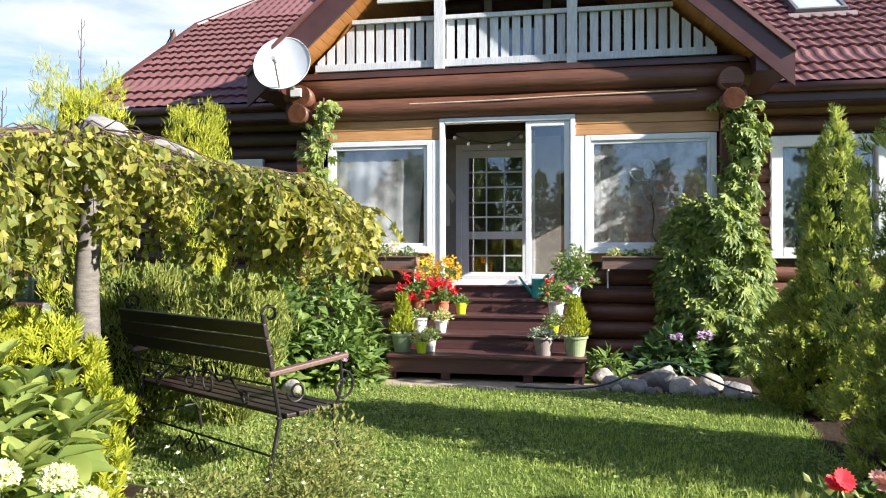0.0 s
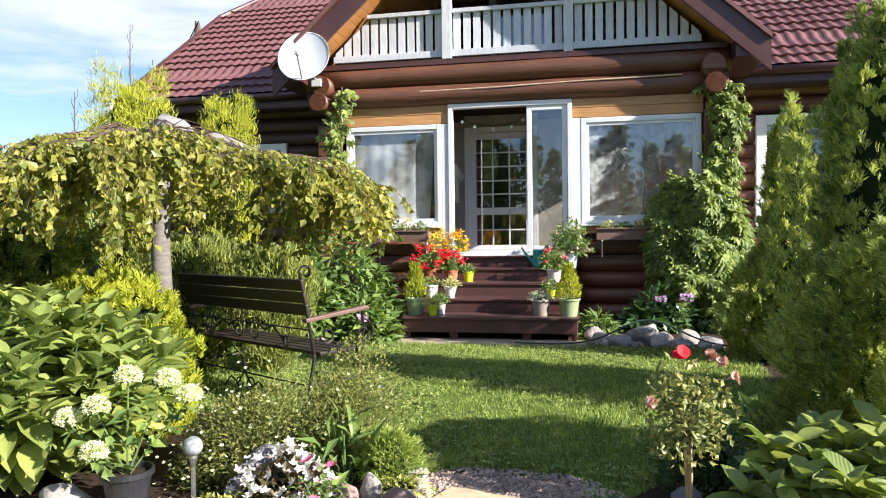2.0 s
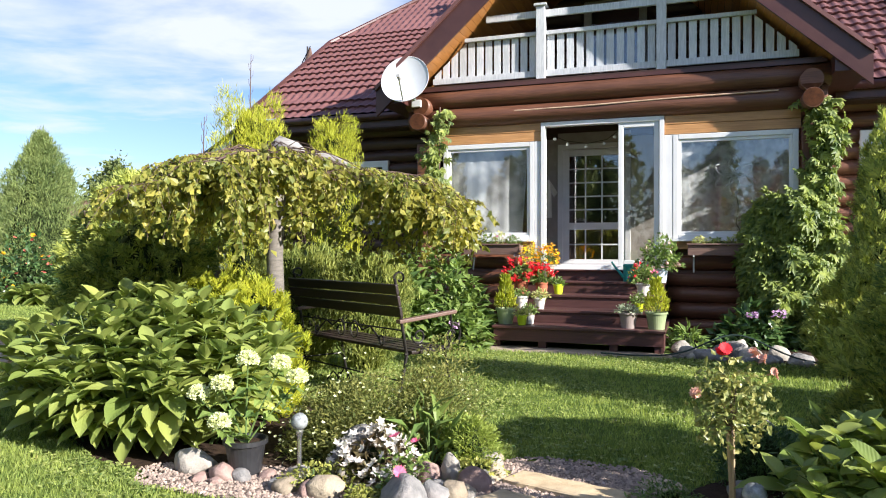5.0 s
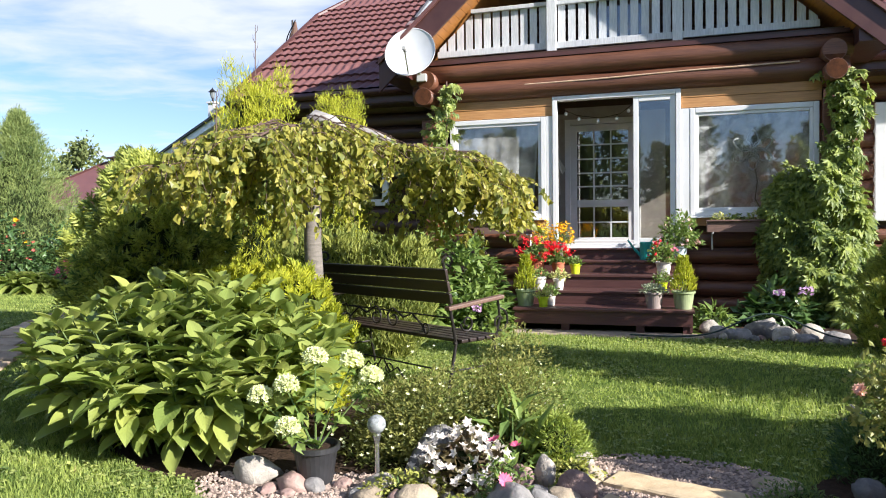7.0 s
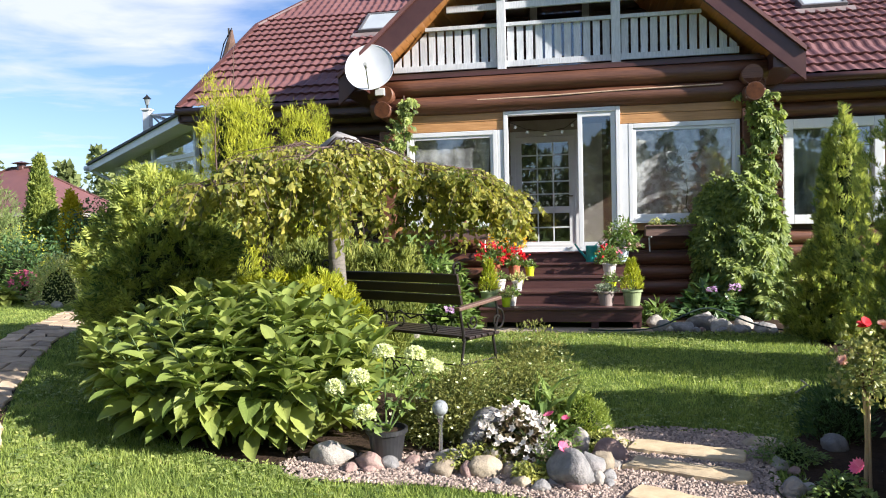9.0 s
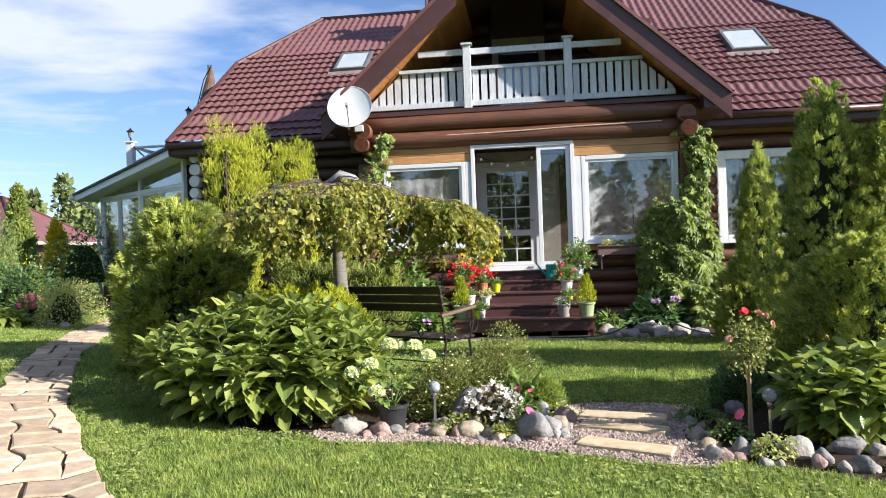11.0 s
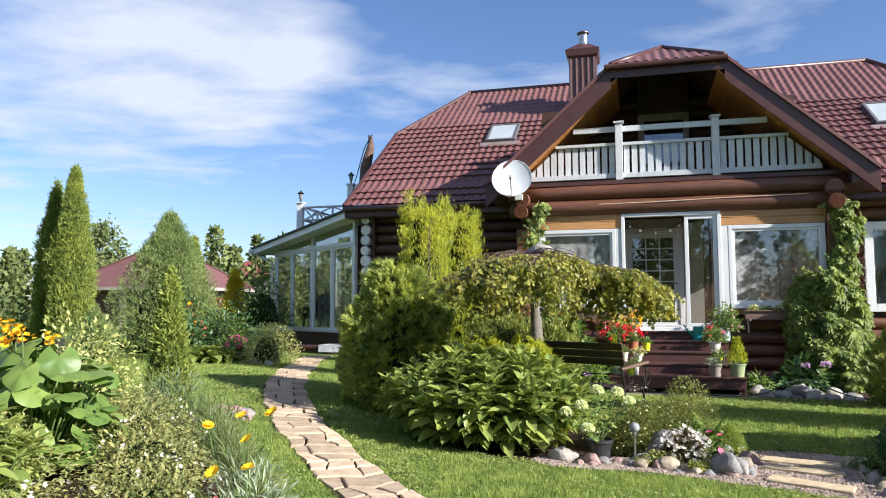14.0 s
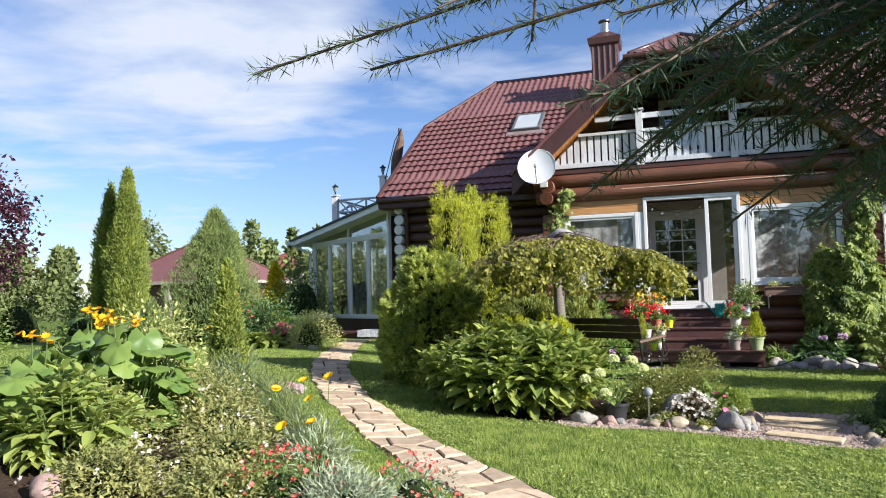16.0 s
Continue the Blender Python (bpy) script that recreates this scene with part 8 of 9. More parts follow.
leafy_bush("variegated_bush", (-6.5, 0.6), (0.6, 0.5, 0.95), 2600, G_VAR, "cream and green variegated dogwood bush", "shrub", 406, 0.055, 0.03)
gc = [((-4.9, -0.6), (0.55, 0.5, 0.5)), ((-4.3, -1.35), (0.5, 0.42, 0.42)), ((-5.4, -1.55), (0.6, 0.5, 0.5)), ((-4.75, -2.1), (0.55, 0.4, 0.38)), ((-5.6, 0.2), (0.5, 0.45, 0.5)), ((-3.95, -2.0), (0.4, 0.35, 0.3))]
for i, (c, sz) in enumerate(gc):
    b = leafy_bush("cinquefoil_bush", c, sz, 3600, G_CINQPALE, "spreading small-leaved shrub with white flowers", "shrub", 410 + i, 0.042, 0.02, inner=0.4)
    rg = np.random.default_rng(420 + i)
    d = rand_dir(13, rg); d[:, 2] = abs(d[:, 2])
    blooms(b, "bloom", np.repeat(d * np.array(sz) * 1.0, 3, 0) + rg.normal(size=(39, 3)) * 0.02, 0.03, WHITE, "white flowers", 5, 430 + i, 0.8)
# ligularia with round leaves and yellow heads
def round_leaf(name, r, mat, seed):
    rg = np.random.default_rng(seed)
    v, f = [(0, 0.0, 0)], []
    n = 18
    for k in (0.55, 1.0):
        for i in range(n):
            a = radians(25) + i * radians(310) / (n - 1) - math.pi / 2
            rr = r * k * (1 + 0.05 * math.sin(5 * a)) * rg.uniform(0.96, 1.04)
            v.append((rr * math.cos(a), rr * math.sin(a) + 0.25 * r, 0.10 * r * k * math.sin(4 * a + 1) - 0.22 * r * k * k + 0.1 * r))
    for i in range(n - 1):
        f.append((0, 1 + i, 2 + i)); f.append((1 + i, 1 + n + i, 2 + n + i, 2 + i))
    return mesh_of(name, Geo().add(v, f), mat, True)


G_LIG = leafy("ligularia_leaf", (0.09, 0.19, 0.028), (0.21, 0.34, 0.055), 0.42, 0.3, 0.8, spec=0.35)
lig_shapes = [round_leaf("leaf", 0.125 * k, G_LIG, 440 + i) for i, k in enumerate((1, 0.8, 1.2))]
def ligularia(x, y, n, r, h, seed, flowers):
    rg = np.random.default_rng(seed)
    zb = float(ground_z(np.array(x), np.array(y)))
    ob = thing("ligularia", (x, y, zb), "tall ligularia with broad round leaves and orange-yellow heads", "perennial")
    st = Geo()
    for i in range(n):
        a = rg.uniform(0, 6.28); q = math.sqrt(rg.uniform(0.05, 1))
        p = Vector((q * r * math.cos(a), q * r * math.sin(a), h * rg.uniform(0.2, 1.0) * (1 - 0.3 * q)))
        st.tube([(p.x * 0.2, p.y * 0.2, 0), (p.x * 0.7, p.y * 0.7, p.z * 0.7), p], [0.009, 0.008, 0.005], 5, False)
        o = part("leaf", lig_shapes[i % 3], G_LIG, ob)
        o.matrix_local = Matrix.Translation(p) @ Matrix.Rotation(a - math.pi / 2 + rg.uniform(-0.6, 0.6), 4, "Z") @ Matrix.Rotation(radians(rg.uniform(-62, 0)), 4, "X") @ Matrix.Scale(rg.uniform(0.7, 1.1), 4)
    pts = []
    for i in range(flowers):
        e = Vector((rg.uniform(-0.4, 0.4) * r, rg.uniform(-0.4, 0.4) * r, h * rg.uniform(0.92, 1.06)))
        st.tube([(e.x * 0.4, e.y * 0.4, 0), (e.x * 0.8, e.y * 0.8, e.z * 0.6), e], [0.008, 0.007, 0.005], 5, False)
        pts += [(e.x + rg.normal() * 0.035, e.y + rg.normal() * 0.035, e.z + rg.normal() * 0.02) for _ in range(7)]
    part("stalk", st, STEM, ob, kind="stuff")
    blooms(ob, "flower_head", pts, 0.06, ORANGE, "orange-yellow daisy heads", 9, seed + 1)
    return ob


ligularia(-5.75, -0.75, 135, 0.55, 1.0, 450, 4)
ligularia(-6.6, -0.3, 105, 0.5, 1.0, 452, 3)
ligularia(-5.9, -1.6, 85, 0.45, 0.85, 454, 2)
big_leaf_bush("phlox_clump", (-5.35, -1.75), (0.45, 0.40, 0.66), G_HYDR, "leafy green perennial clump", "perennial", 48, 455, 0.17, 0.08, 140)
# gaillardia, silver cushion and coral flowers at the near edge
ga = leafy_bush("gaillardia", (-3.72, -1.15), (0.32, 0.28, 0.42), 520, G_SILVER, "blanket flowers with yellow heads on thin stems", "perennial", 460, 0.10, 0.012, up=1.6, core=False)
pts = [(-0.32, -0.05, 0.66), (-0.12, 0.0, 0.72), (0.06, 0.05, 0.74), (-0.02, -0.1, 0.60), (0.02, -0.15, 0.45), (-0.18, -0.2, 0.42)]
st = Geo()
for p in pts:
    st.tube([(p[0] * 0.4, p[1] * 0.4, 0), (p[0] * 0.8, p[1] * 0.8, p[2] * 0.6), p], [0.004, 0.003, 0.003], 5, False)
part("flower_stalk", st, STEM, ga, kind="stuff")
blooms(ga, "flower_head", np.repeat(np.array(pts), 2, 0), 0.075, YELLOW, "yellow daisy heads", 12, 461, 0.3)
si = leafy_bush("silver_cushion", (-3.12, -1.95), (0.36, 0.32, 0.34), 2600, G_SILVER, "silvery grey cushion plant", "perennial", 462, 0.06, 0.012, up=1.2)
co = leafy_bush("coral_flowers", (-3.62, -1.85), (0.42, 0.34, 0.40), 1300, G_MID, "mound of small coral-red flowers", "perennial", 463, 0.035, 0.014)
d = rand_dir(150, np.random.default_rng(464)); d[:, 2] = abs(d[:, 2])
blooms(co, "bloom", d * np.array([0.43, 0.35, 0.42]), 0.034, CORAL, "coral-red flowers", 6, 465)
co2 = leafy_bush("coral_flowers", (-2.85, -1.55), (0.3, 0.28, 0.32), 800, G_SILVER, "low coral-red flowers over grey leaves", "perennial", 466, 0.035, 0.014)
d = rand_dir(110, np.random.default_rng(467)); d[:, 2] = abs(d[:, 2])
blooms(co2, "bloom", d * np.array([0.3, 0.28, 0.36]), 0.028, CORAL, "coral-red flowers", 6, 468)

# grassy clumps along the near edge of the bed
G_SEDGE = leafy("dry_sedge", (0.10, 0.15, 0.045), (0.27, 0.31, 0.12), 0.6, 0.3, 1.5, c=(0.40, 0.34, 0.18))
for i, (x, y, q, h) in enumerate(((-3.98, -0.7, 0.2, 0.26), (-4.5, -0.1, 0.22, 0.28), (-4.95, 0.4, 0.24, 0.28), (-5.4, 0.95, 0.24, 0.3), (-5.8, 1.3, 0.24, 0.28), (-6.5, 1.5, 0.3, 0.4), (-6.95, 1.1, 0.35, 0.5))):
    leafy_bush("sedge_clump", (x, y), (q, q * 0.9, h), 620, G_SEDGE, "grey-green grassy clump at the edge of the bed", "perennial", 470 + i, 0.17, 0.008, up=2.2, core=False, inner=0.2, group="grassy clumps")

# plants by the veranda
wb = leafy_bush("daphne_bush", (-8.4, 7.4), (0.58, 0.52, 0.9), 3400, G_VAR, "rounded pale green bush by the veranda path", "shrub", 501, 0.06, 0.02, up=1.0)
ph_ = leafy_bush("pink_hydrangea", (-9.2, 7.7), (0.45, 0.4, 0.5), 520, G_MID, "hydrangea with bright pink heads", "hydrangea", 502, 0.10, 0.06)
d = rand_dir(90, np.random.default_rng(503)); d[:, 2] = abs(d[:, 2]); d[:, 1] = -abs(d[:, 1])
blooms(ph_, "flower_head", d * np.array([0.34, 0.3, 0.5]), 0.07, PINK, "pink flower heads", 5, 504, 0.8)
big_leaf_bush("bergenia", (-9.4, 7.0), (0.5, 0.35, 0.3), G_HYDR, "low broad-leaved bergenia by the lawn", "perennial", 18, 505, 0.22, 0.17, 60)
leafy_bush("rhododendron", (-10.3, 8.8), (0.8, 0.7, 1.15), 1500, G_DARK, "dark green rhododendron by the veranda", "shrub", 506, 0.11, 0.045)
yb2 = leafy_bush("golden_spirea", (-11.0, 9.8), (0.8, 0.7, 1.35), 1500, leafy("golden_leaf", (0.30, 0.33, 0.03), (0.62, 0.55, 0.05), 0.5, 0.3), "golden-leaved spirea behind the bed", "shrub", 507, 0.05, 0.025)
leafy_bush("apple_tree", (-11.2, 12.2), (1.0, 0.9, 1.5), 1500, G_DARK, "small dark-leaved tree beside the veranda", "tree", 508, 0.09, 0.05, z0=0.9)
db = leafy_bush("dahlia_bush", (-10.3, 7.5), (0.6, 0.5, 1.05), 800, G_DARK, "dahlia clump with red and yellow flowers", "dahlia", 509, 0.11, 0.06)
blooms(db, "bloom", top_points(np.random.default_rng(510), (0.55, 0.45, 1.1), 0, 26, 0.95), 0.07, CORAL, "red flowers", 12, 511)
blooms(db, "yellow_bloom", top_points(np.random.default_rng(512), (0.55, 0.45, 1.15), 0, 14, 0.95), 0.065, ORANGE, "orange flowers", 10, 513)
conifer("round_pine", (-12.0, 9.3), 3.1, 1.35, 4800, G_BLUE, "broad blue-green pine by the flower bed", "pine", 514, "cone", 0.10, 0.012, 1.1, leaves=8)
conifer("tall_thuja", (-12.9, 7.3), 3.9, 0.40, 8000, G_CYP, "tall slender light green thuja", "thuja", 515, "column", 0.085, 0.018, 1.2, leaves=6)
conifer("tall_thuja", (-13.65, 7.6), 3.5, 0.36, 7000, G_CYP, "slender light green thuja beside its taller neighbour", "thuja", 516, "column", 0.085, 0.018, 1.2, leaves=6)
conifer("slender_thuja", (-17.8, 18.7), 3.6, 0.46, 2600, G_CYP, "slender dark thuja near the outbuilding", "thuja", 517, "column", 0.14, 0.05, 1.2)
conifer("golden_cone", (-13.15, 14.0), 2.05, 0.5, 1200, leafy("gold_needle", (0.50, 0.42, 0.02), (0.78, 0.62, 0.03), 0.6, 0.2), "small bright yellow conifer", "conifer", 518, "cone", 0.10, 0.03, 1.0)
conifer("blue_juniper", (-11.35, 6.2), 0.95, 0.4, 900, G_BLUE, "small upright blue-green juniper", "juniper", 519, "column", 0.08, 0.014, 1.4)
for i, (x, y, sx, h, m) in enumerate(((-12.2, 9.0, 0.8, 1.1, G_MID), (-13.9, 10.5, 1.0, 1.2, G_VAR), (-12.4, 11.5, 0.9, 1.3, G_DARK), (-14.8, 8.0, 1.0, 1.0, G_MID), (-16.0, 6.0, 1.2, 1.2, G_MID), (-15.0, 13.0, 1.2, 1.5, G_MID), (-18.0, 9.0, 1.4, 1.6, G_FAR))):
    leafy_bush("garden_shrub", (x, y), (sx, sx * 0.8, h), 900, m, "leafy shrub at the far side of the lawn", "shrub", 530 + i, 0.10, 0.05, group="far shrubs")
stump = thing("tree_stump", (-12.3, 6.6, float(ground_z(np.array(-12.3), np.array(6.6)))), "pale sawn tree stump on the lawn", "stump")
part("stump", Geo().lathe([(0.22, -0.05), (0.19, 0.1), (0.18, 0.42), (0.165, 0.44), (0.0, 0.44)], sides=20), surface("stump_wood", (0.45, 0.40, 0.34), (0.28, 0.24, 0.20), 0.9, 10, 0.5), stump)

# purple-leaved tree and woods beyond
def broad_tree(name, x, y, h, r, mat, label, seed, n=2600, L=0.16, category="tree", bare=0.3):
    rng = np.random.default_rng(seed)
    zb = float(ground_z(np.array(float(max(x, -30))), np.array(float(y))))
    ob = thing(name, (x, y, zb), label, category)
    g = Geo().tube([(0, 0, -0.1), (0.05 * r, 0, h * 0.3), (-0.03 * r, 0.04 * r, h * 0.6), (0, 0, h * 0.9)], [h * 0.02, h * 0.016, h * 0.011, h * 0.003], 8)
    P = []
    for i in range(22):
        t = rng.uniform(bare, 0.95); a = rng.uniform(0, 6.28)
        q = r * math.sin(math.pi * min(1, (t - bare) / (1 - bare) * 0.8 + 0.2)) * rng.uniform(0.6, 1.0)
        c = np.array([q * math.cos(a), q * math.sin(a), h * t + 0.15 * r])
        g.tube([(0, 0, h * t * 0.8), tuple(c * np.array([0.5, 0.5, 0.95])), tuple(c)], [h * 0.008, h * 0.005, h * 0.002], 5, False)
        P.append(c + rng.normal(size=(n // 22, 3)) * r * 0.2)
    part("trunk", g, TWIG, ob)
    P = np.concatenate(P); l = L * rng.uniform(0.6, 1.3, len(P))
    v, t = leaf_arrays(P, rand_dir(len(P), rng), rand_dir(len(P), rng), l, l * 0.6)
    part("crown", soup("crown", v, t, mat), mat, ob)
    return ob


broad_tree("purple_plum", -19.0, 8.3, 4.9, 1.4, G_PURPLE, "dark purple-leaved plum tree", 601, 3200, 0.15)
for i, (x, y, h, r) in enumerate(((-44, 44, 7.5, 2.2), (-52, 38, 6, 2.2))):
    broad_tree("far_tree", x, y, h, r, G_FAR, "distant green tree behind the garden", 610 + i, 2200, 0.4)


def woods(name, n, seed, ring, label):
    """Far trees all round as one mass: many crowns of separate leaves."""
    rng = np.random.default_rng(seed)
    P = []
    for i in range(n):
        a0, a1, r0, r1, h0, h1 = ring
        a = radians(rng.uniform(a0, a1)); q = rng.uniform(r0, r1)
        h = rng.uniform(h0, h1); w = h * rng.uniform(0.18, 0.3)
        t = rng.uniform(0.0, 1, 620) ** 0.8
        rr = w * np.sqrt(rng.uniform(0, 1, 620)) * (1.05 - t) ** 0.6
        b = rng.uniform(0, 6.28, 620)
        P.append(np.stack([q * math.cos(a) + rr * np.cos(b), q * math.sin(a) + rr * np.sin(b), 0.3 + t * h], 1))
    P = np.concatenate(P); k = len(P)
    l = rng.uniform(0.26, 0.6, k)
    v, t = petal_arrays(P, unit(rng.normal(size=(k, 3)) + np.array([0, 0, 0.6])), rand_dir(k, rng), l, l * 0.6)
    return tagged(part(name, soup(name, v, t, G_FAR), G_FAR), label, "trees", kind="stuff")


woods("far_woods", 130, 620, (112, 180, 46, 75, 3.5, 6.5), "line of distant mixed trees beyond the garden")
woods("hedge_trees", 120, 621, (180, 330, 22, 40, 4, 8), "trees closing the garden behind the path")
woods("east_trees", 60, 622, (-30, 60, 30, 50, 4, 8), "trees beyond the east side of the house")

# ---- outbuilding with a hipped tile roof ----
outb = thing("outbuilding", (-24.6, 26.0, 0.2), "low summer house with a burgundy hipped tile roof", "outbuilding")
W, D = 3.5, 3.0
part("wall", Geo().span((-W + 0.6, -D + 0.6, 0), (W - 0.6, D - 0.6, 2.2)), LOG, outb)
for sx in (-1, 0, 1):
    part("post", Geo().span((sx * (W - 0.3) - 0.12, -D + 0.15, 0), (sx * (W - 0.3) + 0.12, -D + 0.4, 2.2)), PLASTER, outb)
rv = [(-W, -D, 2.2), (W, -D, 2.2), (W, D, 2.2), (-W, D, 2.2), (-0.5, 0, 4.3), (0.5, 0, 4.3)]
for f in ((0, 1, 5, 4), (1, 2, 5), (2, 3, 4, 5), (3, 0, 4)):
    part("roof_slope", Geo().add([rv[i] for i in f], [tuple(range(len(f)))]), TILE, outb)
part("eave_board", Geo().span((-W, -D, 2.05), (W, -D + 0.05, 2.2)).span((W - 0.05, -D, 2.05), (W, D, 2.2)).span((-W, -D, 2.05), (-W + 0.05, D, 2.2)), PLASTER, outb)
for a, b in ((0, 4), (1, 5), (2, 5), (3, 4), (4, 5)):
    part("ridge_cap", Geo().tube([rv[a], rv[b]], 0.07, 6), TRIM, outb)
part("vent", Geo().lathe([(0.18, 4.2), (0.18, 4.45), (0.42, 4.5), (0.0, 4.6)], sides=8), TRIM, outb)
far = thing("far_house", (-40.0, 62.0, 0.3), "distant house with a red hipped roof", "house")
part("wall", Geo().span((-3, -3, 0), (3, 3, 4.2)), PLASTER, far)
part("roof", Geo().add([(-3.6, -3.6, 4.2), (3.6, -3.6, 4.2), (3.6, 3.6, 4.2), (-3.6, 3.6, 4.2), (0, 0, 6.4)], [(0, 1, 4), (1, 2, 4), (2, 3, 4), (3, 0, 4), (3, 2, 1, 0)]), surface("red_roof", (0.30, 0.09, 0.06), (0.22, 0.07, 0.05), 0.6), far)
for x in (-1.5, 1.0):
    part("window", Geo().span((x - 0.5, -3.03, 2.0), (x + 0.5, -2.99, 3.2)), GLASS, far)

# ---- larch bough that hangs into the view at the end of the walk ----
def bough(pts, n_side, seed, parent, width=0.5):
    rng = np.random.default_rng(seed)
    C = [Vector(p) for p in pts]
    g = Geo().tube(C, [0.0045 - 0.003 * i / (len(C) - 1) for i in range(len(C))], 6)
    lines = [C]
    for i in range(n_side):
        t = rng.uniform(0.1, 0.9) * (len(C) - 1); k = int(t)
        p = C[k].lerp(C[k + 1], t - k); d = (C[k + 1] - C[k]).normalized()
        s = d.cross(Vector((0, 0, 1))).normalized() * (1 if i % 2 else -1)
        ln = width * rng.uniform(0.3, 1.0)
        q = [p, p + (s * 0.5 + d * 0.7) * ln * 0.5, p + (s * 0.8 + d * 1.1) * ln * 0.8 + Vector((0, 0, -0.25 * ln))]
        g.tube(q, [0.0025, 0.002, 0.001], 5, False); lines.append(q)
    part("twig", g, TWIG, parent, kind="stuff")
    P, D = [], []
    for q in lines:
        for a, b in zip(q, q[1:]):
            m = int((b - a).length / 0.0009)
            for u in rng.uniform(0, 1, m):
                P.append(a.lerp(b, u)[:]); D.append(((b - a).normalized() * 0.55 + Vector(rng.normal(size=3)).normalized())[:])
    P, D = np.array(P), np.array(D)
    v, t = petal_arrays(P, D, rand_dir(len(P), rng), rng.uniform(0.013, 0.023, len(P)), 0.0013)
    part("needles", soup("needles", v, t, G_LARCH), G_LARCH, parent)


larch = thing("larch", (0.6, -4.6, 0.0), "larch with drooping needle boughs over the lawn", "larch")
part("trunk", Geo().tube([(0.6, -0.3, -0.05), (0.55, -0.3, 1.5), (0.6, -0.25, 3.2), (0.55, -0.3, 5.0)], [0.09, 0.08, 0.06, 0.02], 10), TWIG, larch)
LB = Vector((0.6, -4.6, 0))


def rel(*pts):
    return [Vector(p) - LB for p in pts]


bough(rel((0.9, -4.9, 2.05), (0.0, -5.1, 1.88), (-0.75, -5.17, 1.73), (-1.2, -5.19, 1.64), (-1.66, -5.2, 1.555)), 9, 701, larch, 0.09)
bough(rel((0.9, -4.9, 2.0), (0.0, -5.1, 1.82), (-0.7, -5.2, 1.68), (-1.15, -5.2, 1.60), (-1.52, -5.21, 1.54)), 9, 702, larch, 0.09)
bough(rel((0.6, -5.0, 1.95), (-0.6, -5.2, 1.75), (-1.1, -5.22, 1.66), (-1.35, -5.21, 1.62), (-1.36, -5.2, 1.55)), 6, 703, larch, 0.06)
for i, (y, x1, z1) in enumerate(((-5.22, -1.27, 1.50), (-5.25, -1.22, 1.50), (-5.22, -1.14, 1.44), (-5.2, -1.10, 1.42), (-5.24, -1.32, 1.47), (-5.28, -1.12, 1.52), (-5.26, -1.02, 1.46), (-5.22, -1.02, 1.55), (-5.23, -1.15, 1.57), (-5.3, -1.0, 1.48), (-5.2, -0.92, 1.40), (-5.24, -0.9, 1.50), (-5.25, -1.2, 1.58), (-5.18, -1.28, 1.56), (-5.3, -1.05, 1.60), (-5.25, -0.98, 1.60))):
    bough(rel((0.7, -5.0, z1 + 0.38), (-0.2, y + 0.05, z1 + 0.2), (-0.75, y, z1 + 0.09), (x1, y - 0.03, z1)), 75, 710 + i, larch, 0.24)

# ---- grass blades on the near lawn ----
def grass(n, seed, box, h):
    rng = np.random.default_rng(seed)
    x = rng.uniform(box[0], box[1], n); y = rng.uniform(box[2], box[3], n)
    ok = ~inside(x, y, poly)
    for outline in (BED_LEFT, [(0.35, 0.95), (1.1, 0.5), (3.2, 0.6), (3.4, 6.8), (1.95, 6.6), (1.8, 4.4), (1.25, 3.2), (0.5, 2.35)], [(-4.0, -2.6), (-3.45, -2.3), (-3.3, -1.6), (-3.9, -0.7), (-5.4, 0.9), (-6.2, 1.8), (-7.2, 1.7), (-7.5, 0.0), (-6.0, -2.8)]):
        ok &= ~inside(x, y, np.array(outline))
    c = np.array([(p.x, p.y) for p in CL[::6]])
    dist = np.sqrt(((np.stack([x, y], 1)[:, None] - c[None]) ** 2).sum(2)).min(1)
    ok &= (dist > 0.31) | ((dist > 0.25) & (rng.uniform(size=n) < 0.3))
    ok &= ~((y > 7.05) & (x > -2.2) & (x < 2.8))
    x, y = x[ok], y[ok]; k = len(x)
    hh = h * rng.uniform(0.4, 1.5, k) * (1 + 0.35 * np.sin(x * 2.1) * np.sin(y * 1.7 + 1))
    a = rng.uniform(0, 6.28, k); w = 0.0042 + 0.00035 * np.maximum(0, y)
    b = np.stack([x, y, ground_z(x, y) - 0.004], 1)
    s = np.stack([np.cos(a) * w, np.sin(a) * w, np.zeros(k)], 1)
    tip = b + np.stack([rng.normal(size=k) * 0.4 * hh, rng.normal(size=k) * 0.4 * hh, hh], 1)
    v = np.stack([b - s, b + s, tip], 1).reshape(-1, 3)
    return v, np.arange(k * 3).reshape(-1, 3)


v1, t1 = grass(300000, 801, (-5.0, 2.2, -3.2, 3.2), 0.032)
v2, t2 = grass(230000, 802, (-9.5, 2.2, 0.5, 9.5), 0.034)
v3, t3 = grass(240000, 803, (-15.0, 7.0, -11.0, 9.5), 0.036)
tagged(part("grass", soup("grass", np.concatenate([v1, v2, v3]), np.concatenate([t1, t2 + len(v1), t3 + len(v1) + len(v2)]), BLADE), BLADE), "short mown grass blades of the lawn", "grass", kind="stuff")
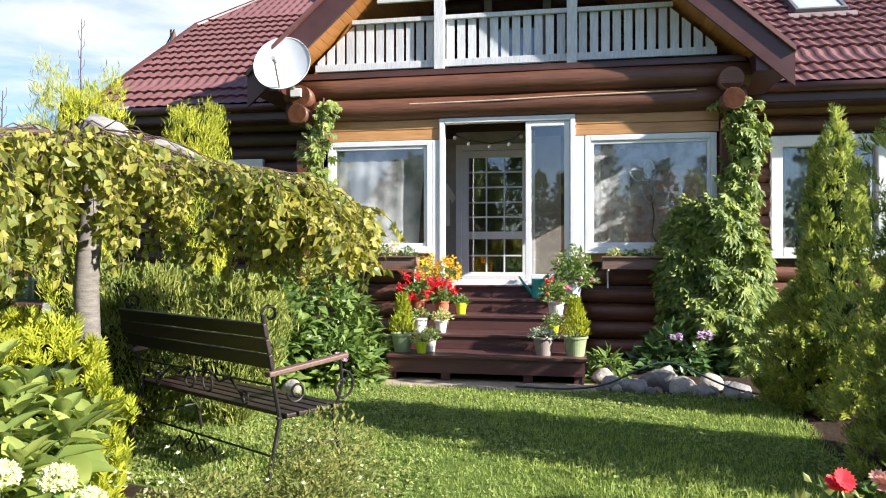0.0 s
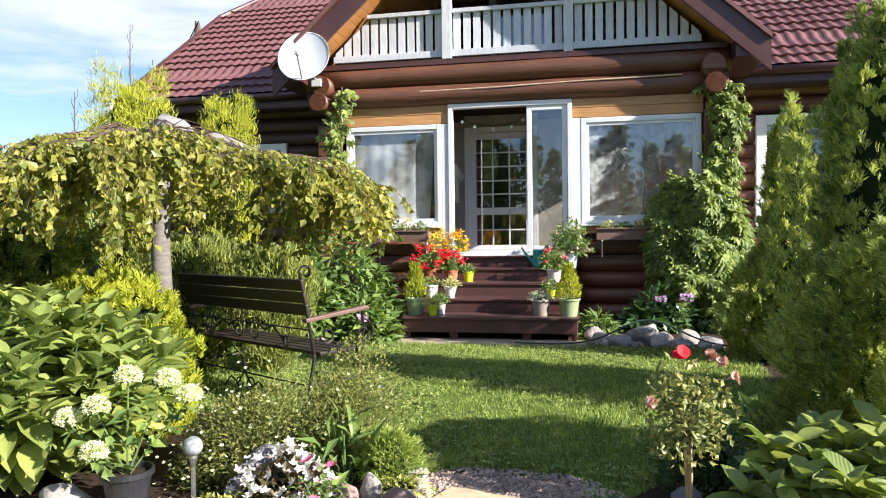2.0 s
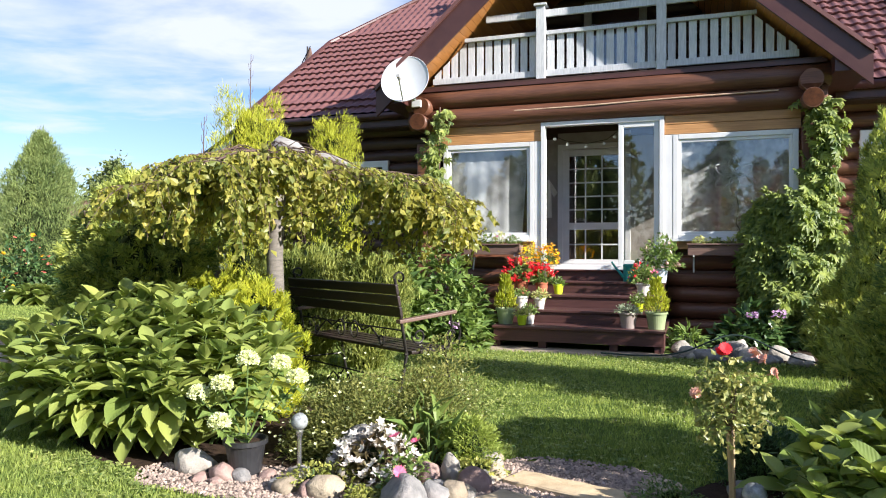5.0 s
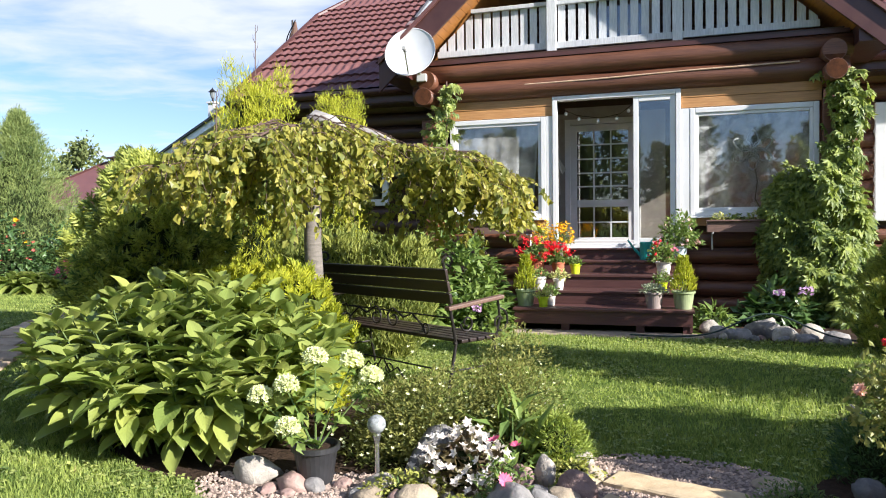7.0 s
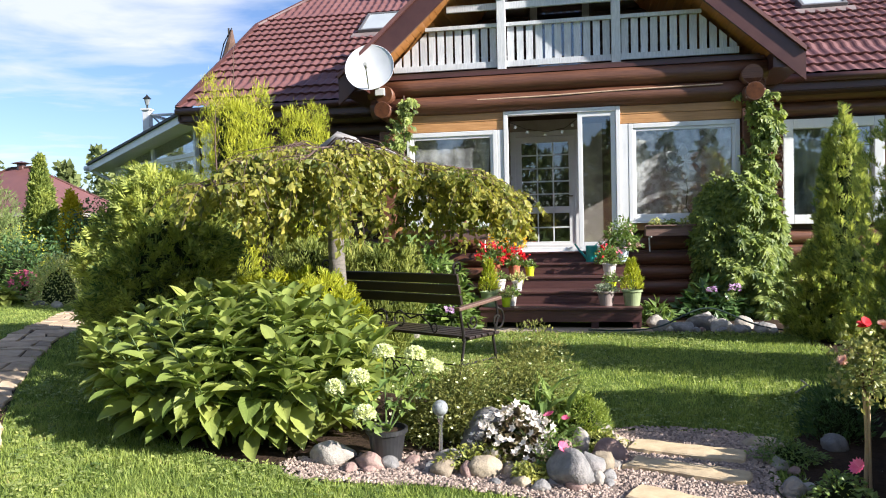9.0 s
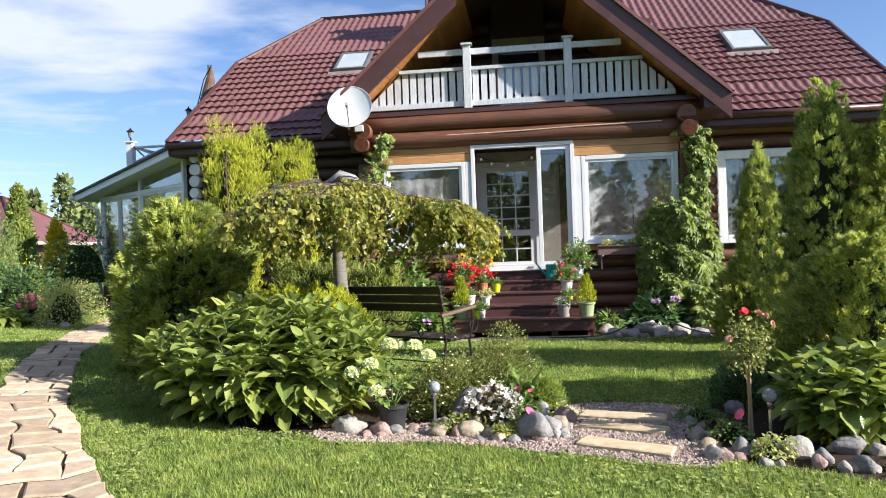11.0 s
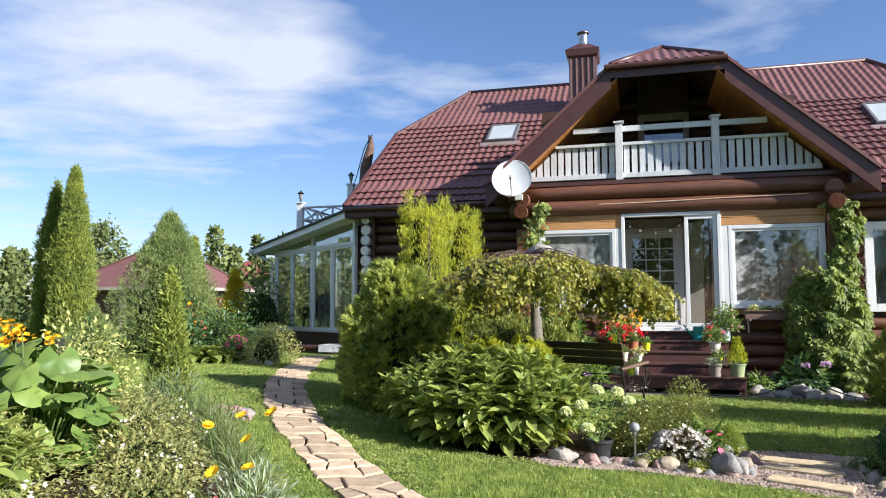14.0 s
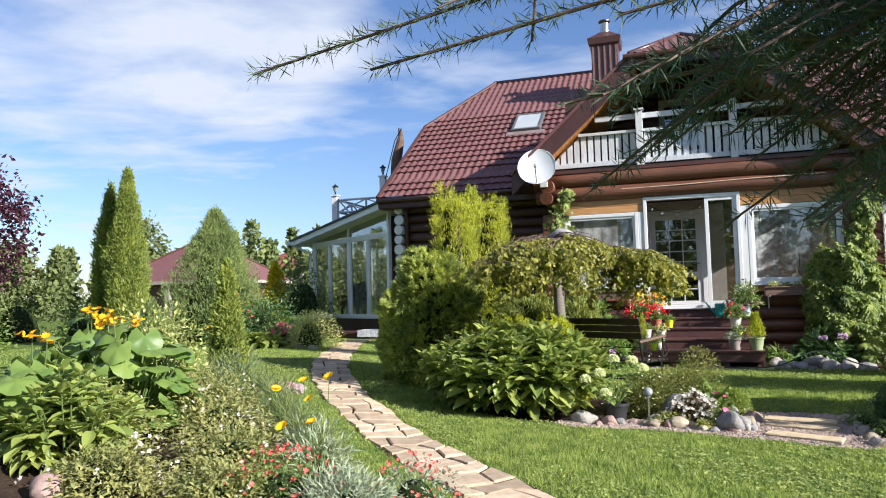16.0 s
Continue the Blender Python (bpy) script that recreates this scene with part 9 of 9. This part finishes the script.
# clover leaves in drifts among the grass
rg = np.random.default_rng(805)
cx_, cy_ = rg.uniform(-8, 2.0, 95000), rg.uniform(-3.0, 7.0, 95000)
drift = np.sin(cx_ * 2.3 + 1.5 * np.sin(cy_ * 1.3)) * np.sin(cy_ * 2.1 + cx_) + rg.normal(size=95000) * 0.5
m = (drift > 0.35) & ~inside(cx_, cy_, poly)
for outline in (BED_LEFT, [(0.35, 0.95), (1.1, 0.5), (3.2, 0.6), (3.4, 6.8), (1.95, 6.6), (1.8, 4.4), (1.25, 3.2), (0.5, 2.35)], [(-4.0, -2.6), (-3.45, -2.3), (-3.3, -1.6), (-3.9, -0.7), (-5.4, 0.9), (-6.2, 1.8), (-7.2, 1.7), (-7.5, 0.0), (-6.0, -2.8)]):
    m &= ~inside(cx_, cy_, np.array(outline))
pc = np.array([(p.x, p.y) for p in CL[::6]])
m &= np.sqrt(((np.stack([cx_, cy_], 1)[:, None] - pc[None]) ** 2).sum(2)).min(1) > 0.34
cx_, cy_ = cx_[m], cy_[m]; k = len(cx_)
CLOVER = leafy("clover_leaf", (0.08, 0.17, 0.03), (0.36, 0.48, 0.11), 0.5, 0.3, 1.5, spec=0.3)
ca = np.repeat(rg.uniform(0, 6.28, k), 3) + np.tile([0, 2.09, 4.19], k)
cp = np.repeat(np.stack([cx_, cy_, ground_z(cx_, cy_) + rg.uniform(0.012, 0.034, k)], 1), 3, 0)
cl = np.repeat(rg.uniform(0.014, 0.027, k), 3)
v, t = petal_arrays(cp, np.stack([np.cos(ca), np.sin(ca), rg.normal(size=3 * k) * 0.25 + 0.1], 1), np.array([0, 0, 1.0]) + rg.normal(size=(3 * k, 3)) * 0.3, cl, cl * 0.95)
tagged(part("clover", soup("clover", v, t, CLOVER), CLOVER), "low clover leaves growing in drifts in the lawn", "clover", kind="stuff")
rg = np.random.default_rng(810)
px, py = rg.uniform(-5, 1.2, 420), rg.uniform(-2.5, 7, 420)
clo = thing("clover_flowers", (0, 0, 0), "tiny white clover heads scattered in the lawn", "clover", kind="stuff")
m = ~inside(px, py, poly) & ~inside(px, py, np.array(BED_LEFT)) & (py > 0.6 - px * 0.9)
blooms(clo, "head", np.stack([px, py, ground_z(px, py) + 0.028], 1)[m], 0.010, WHITE, "", 5, 811)
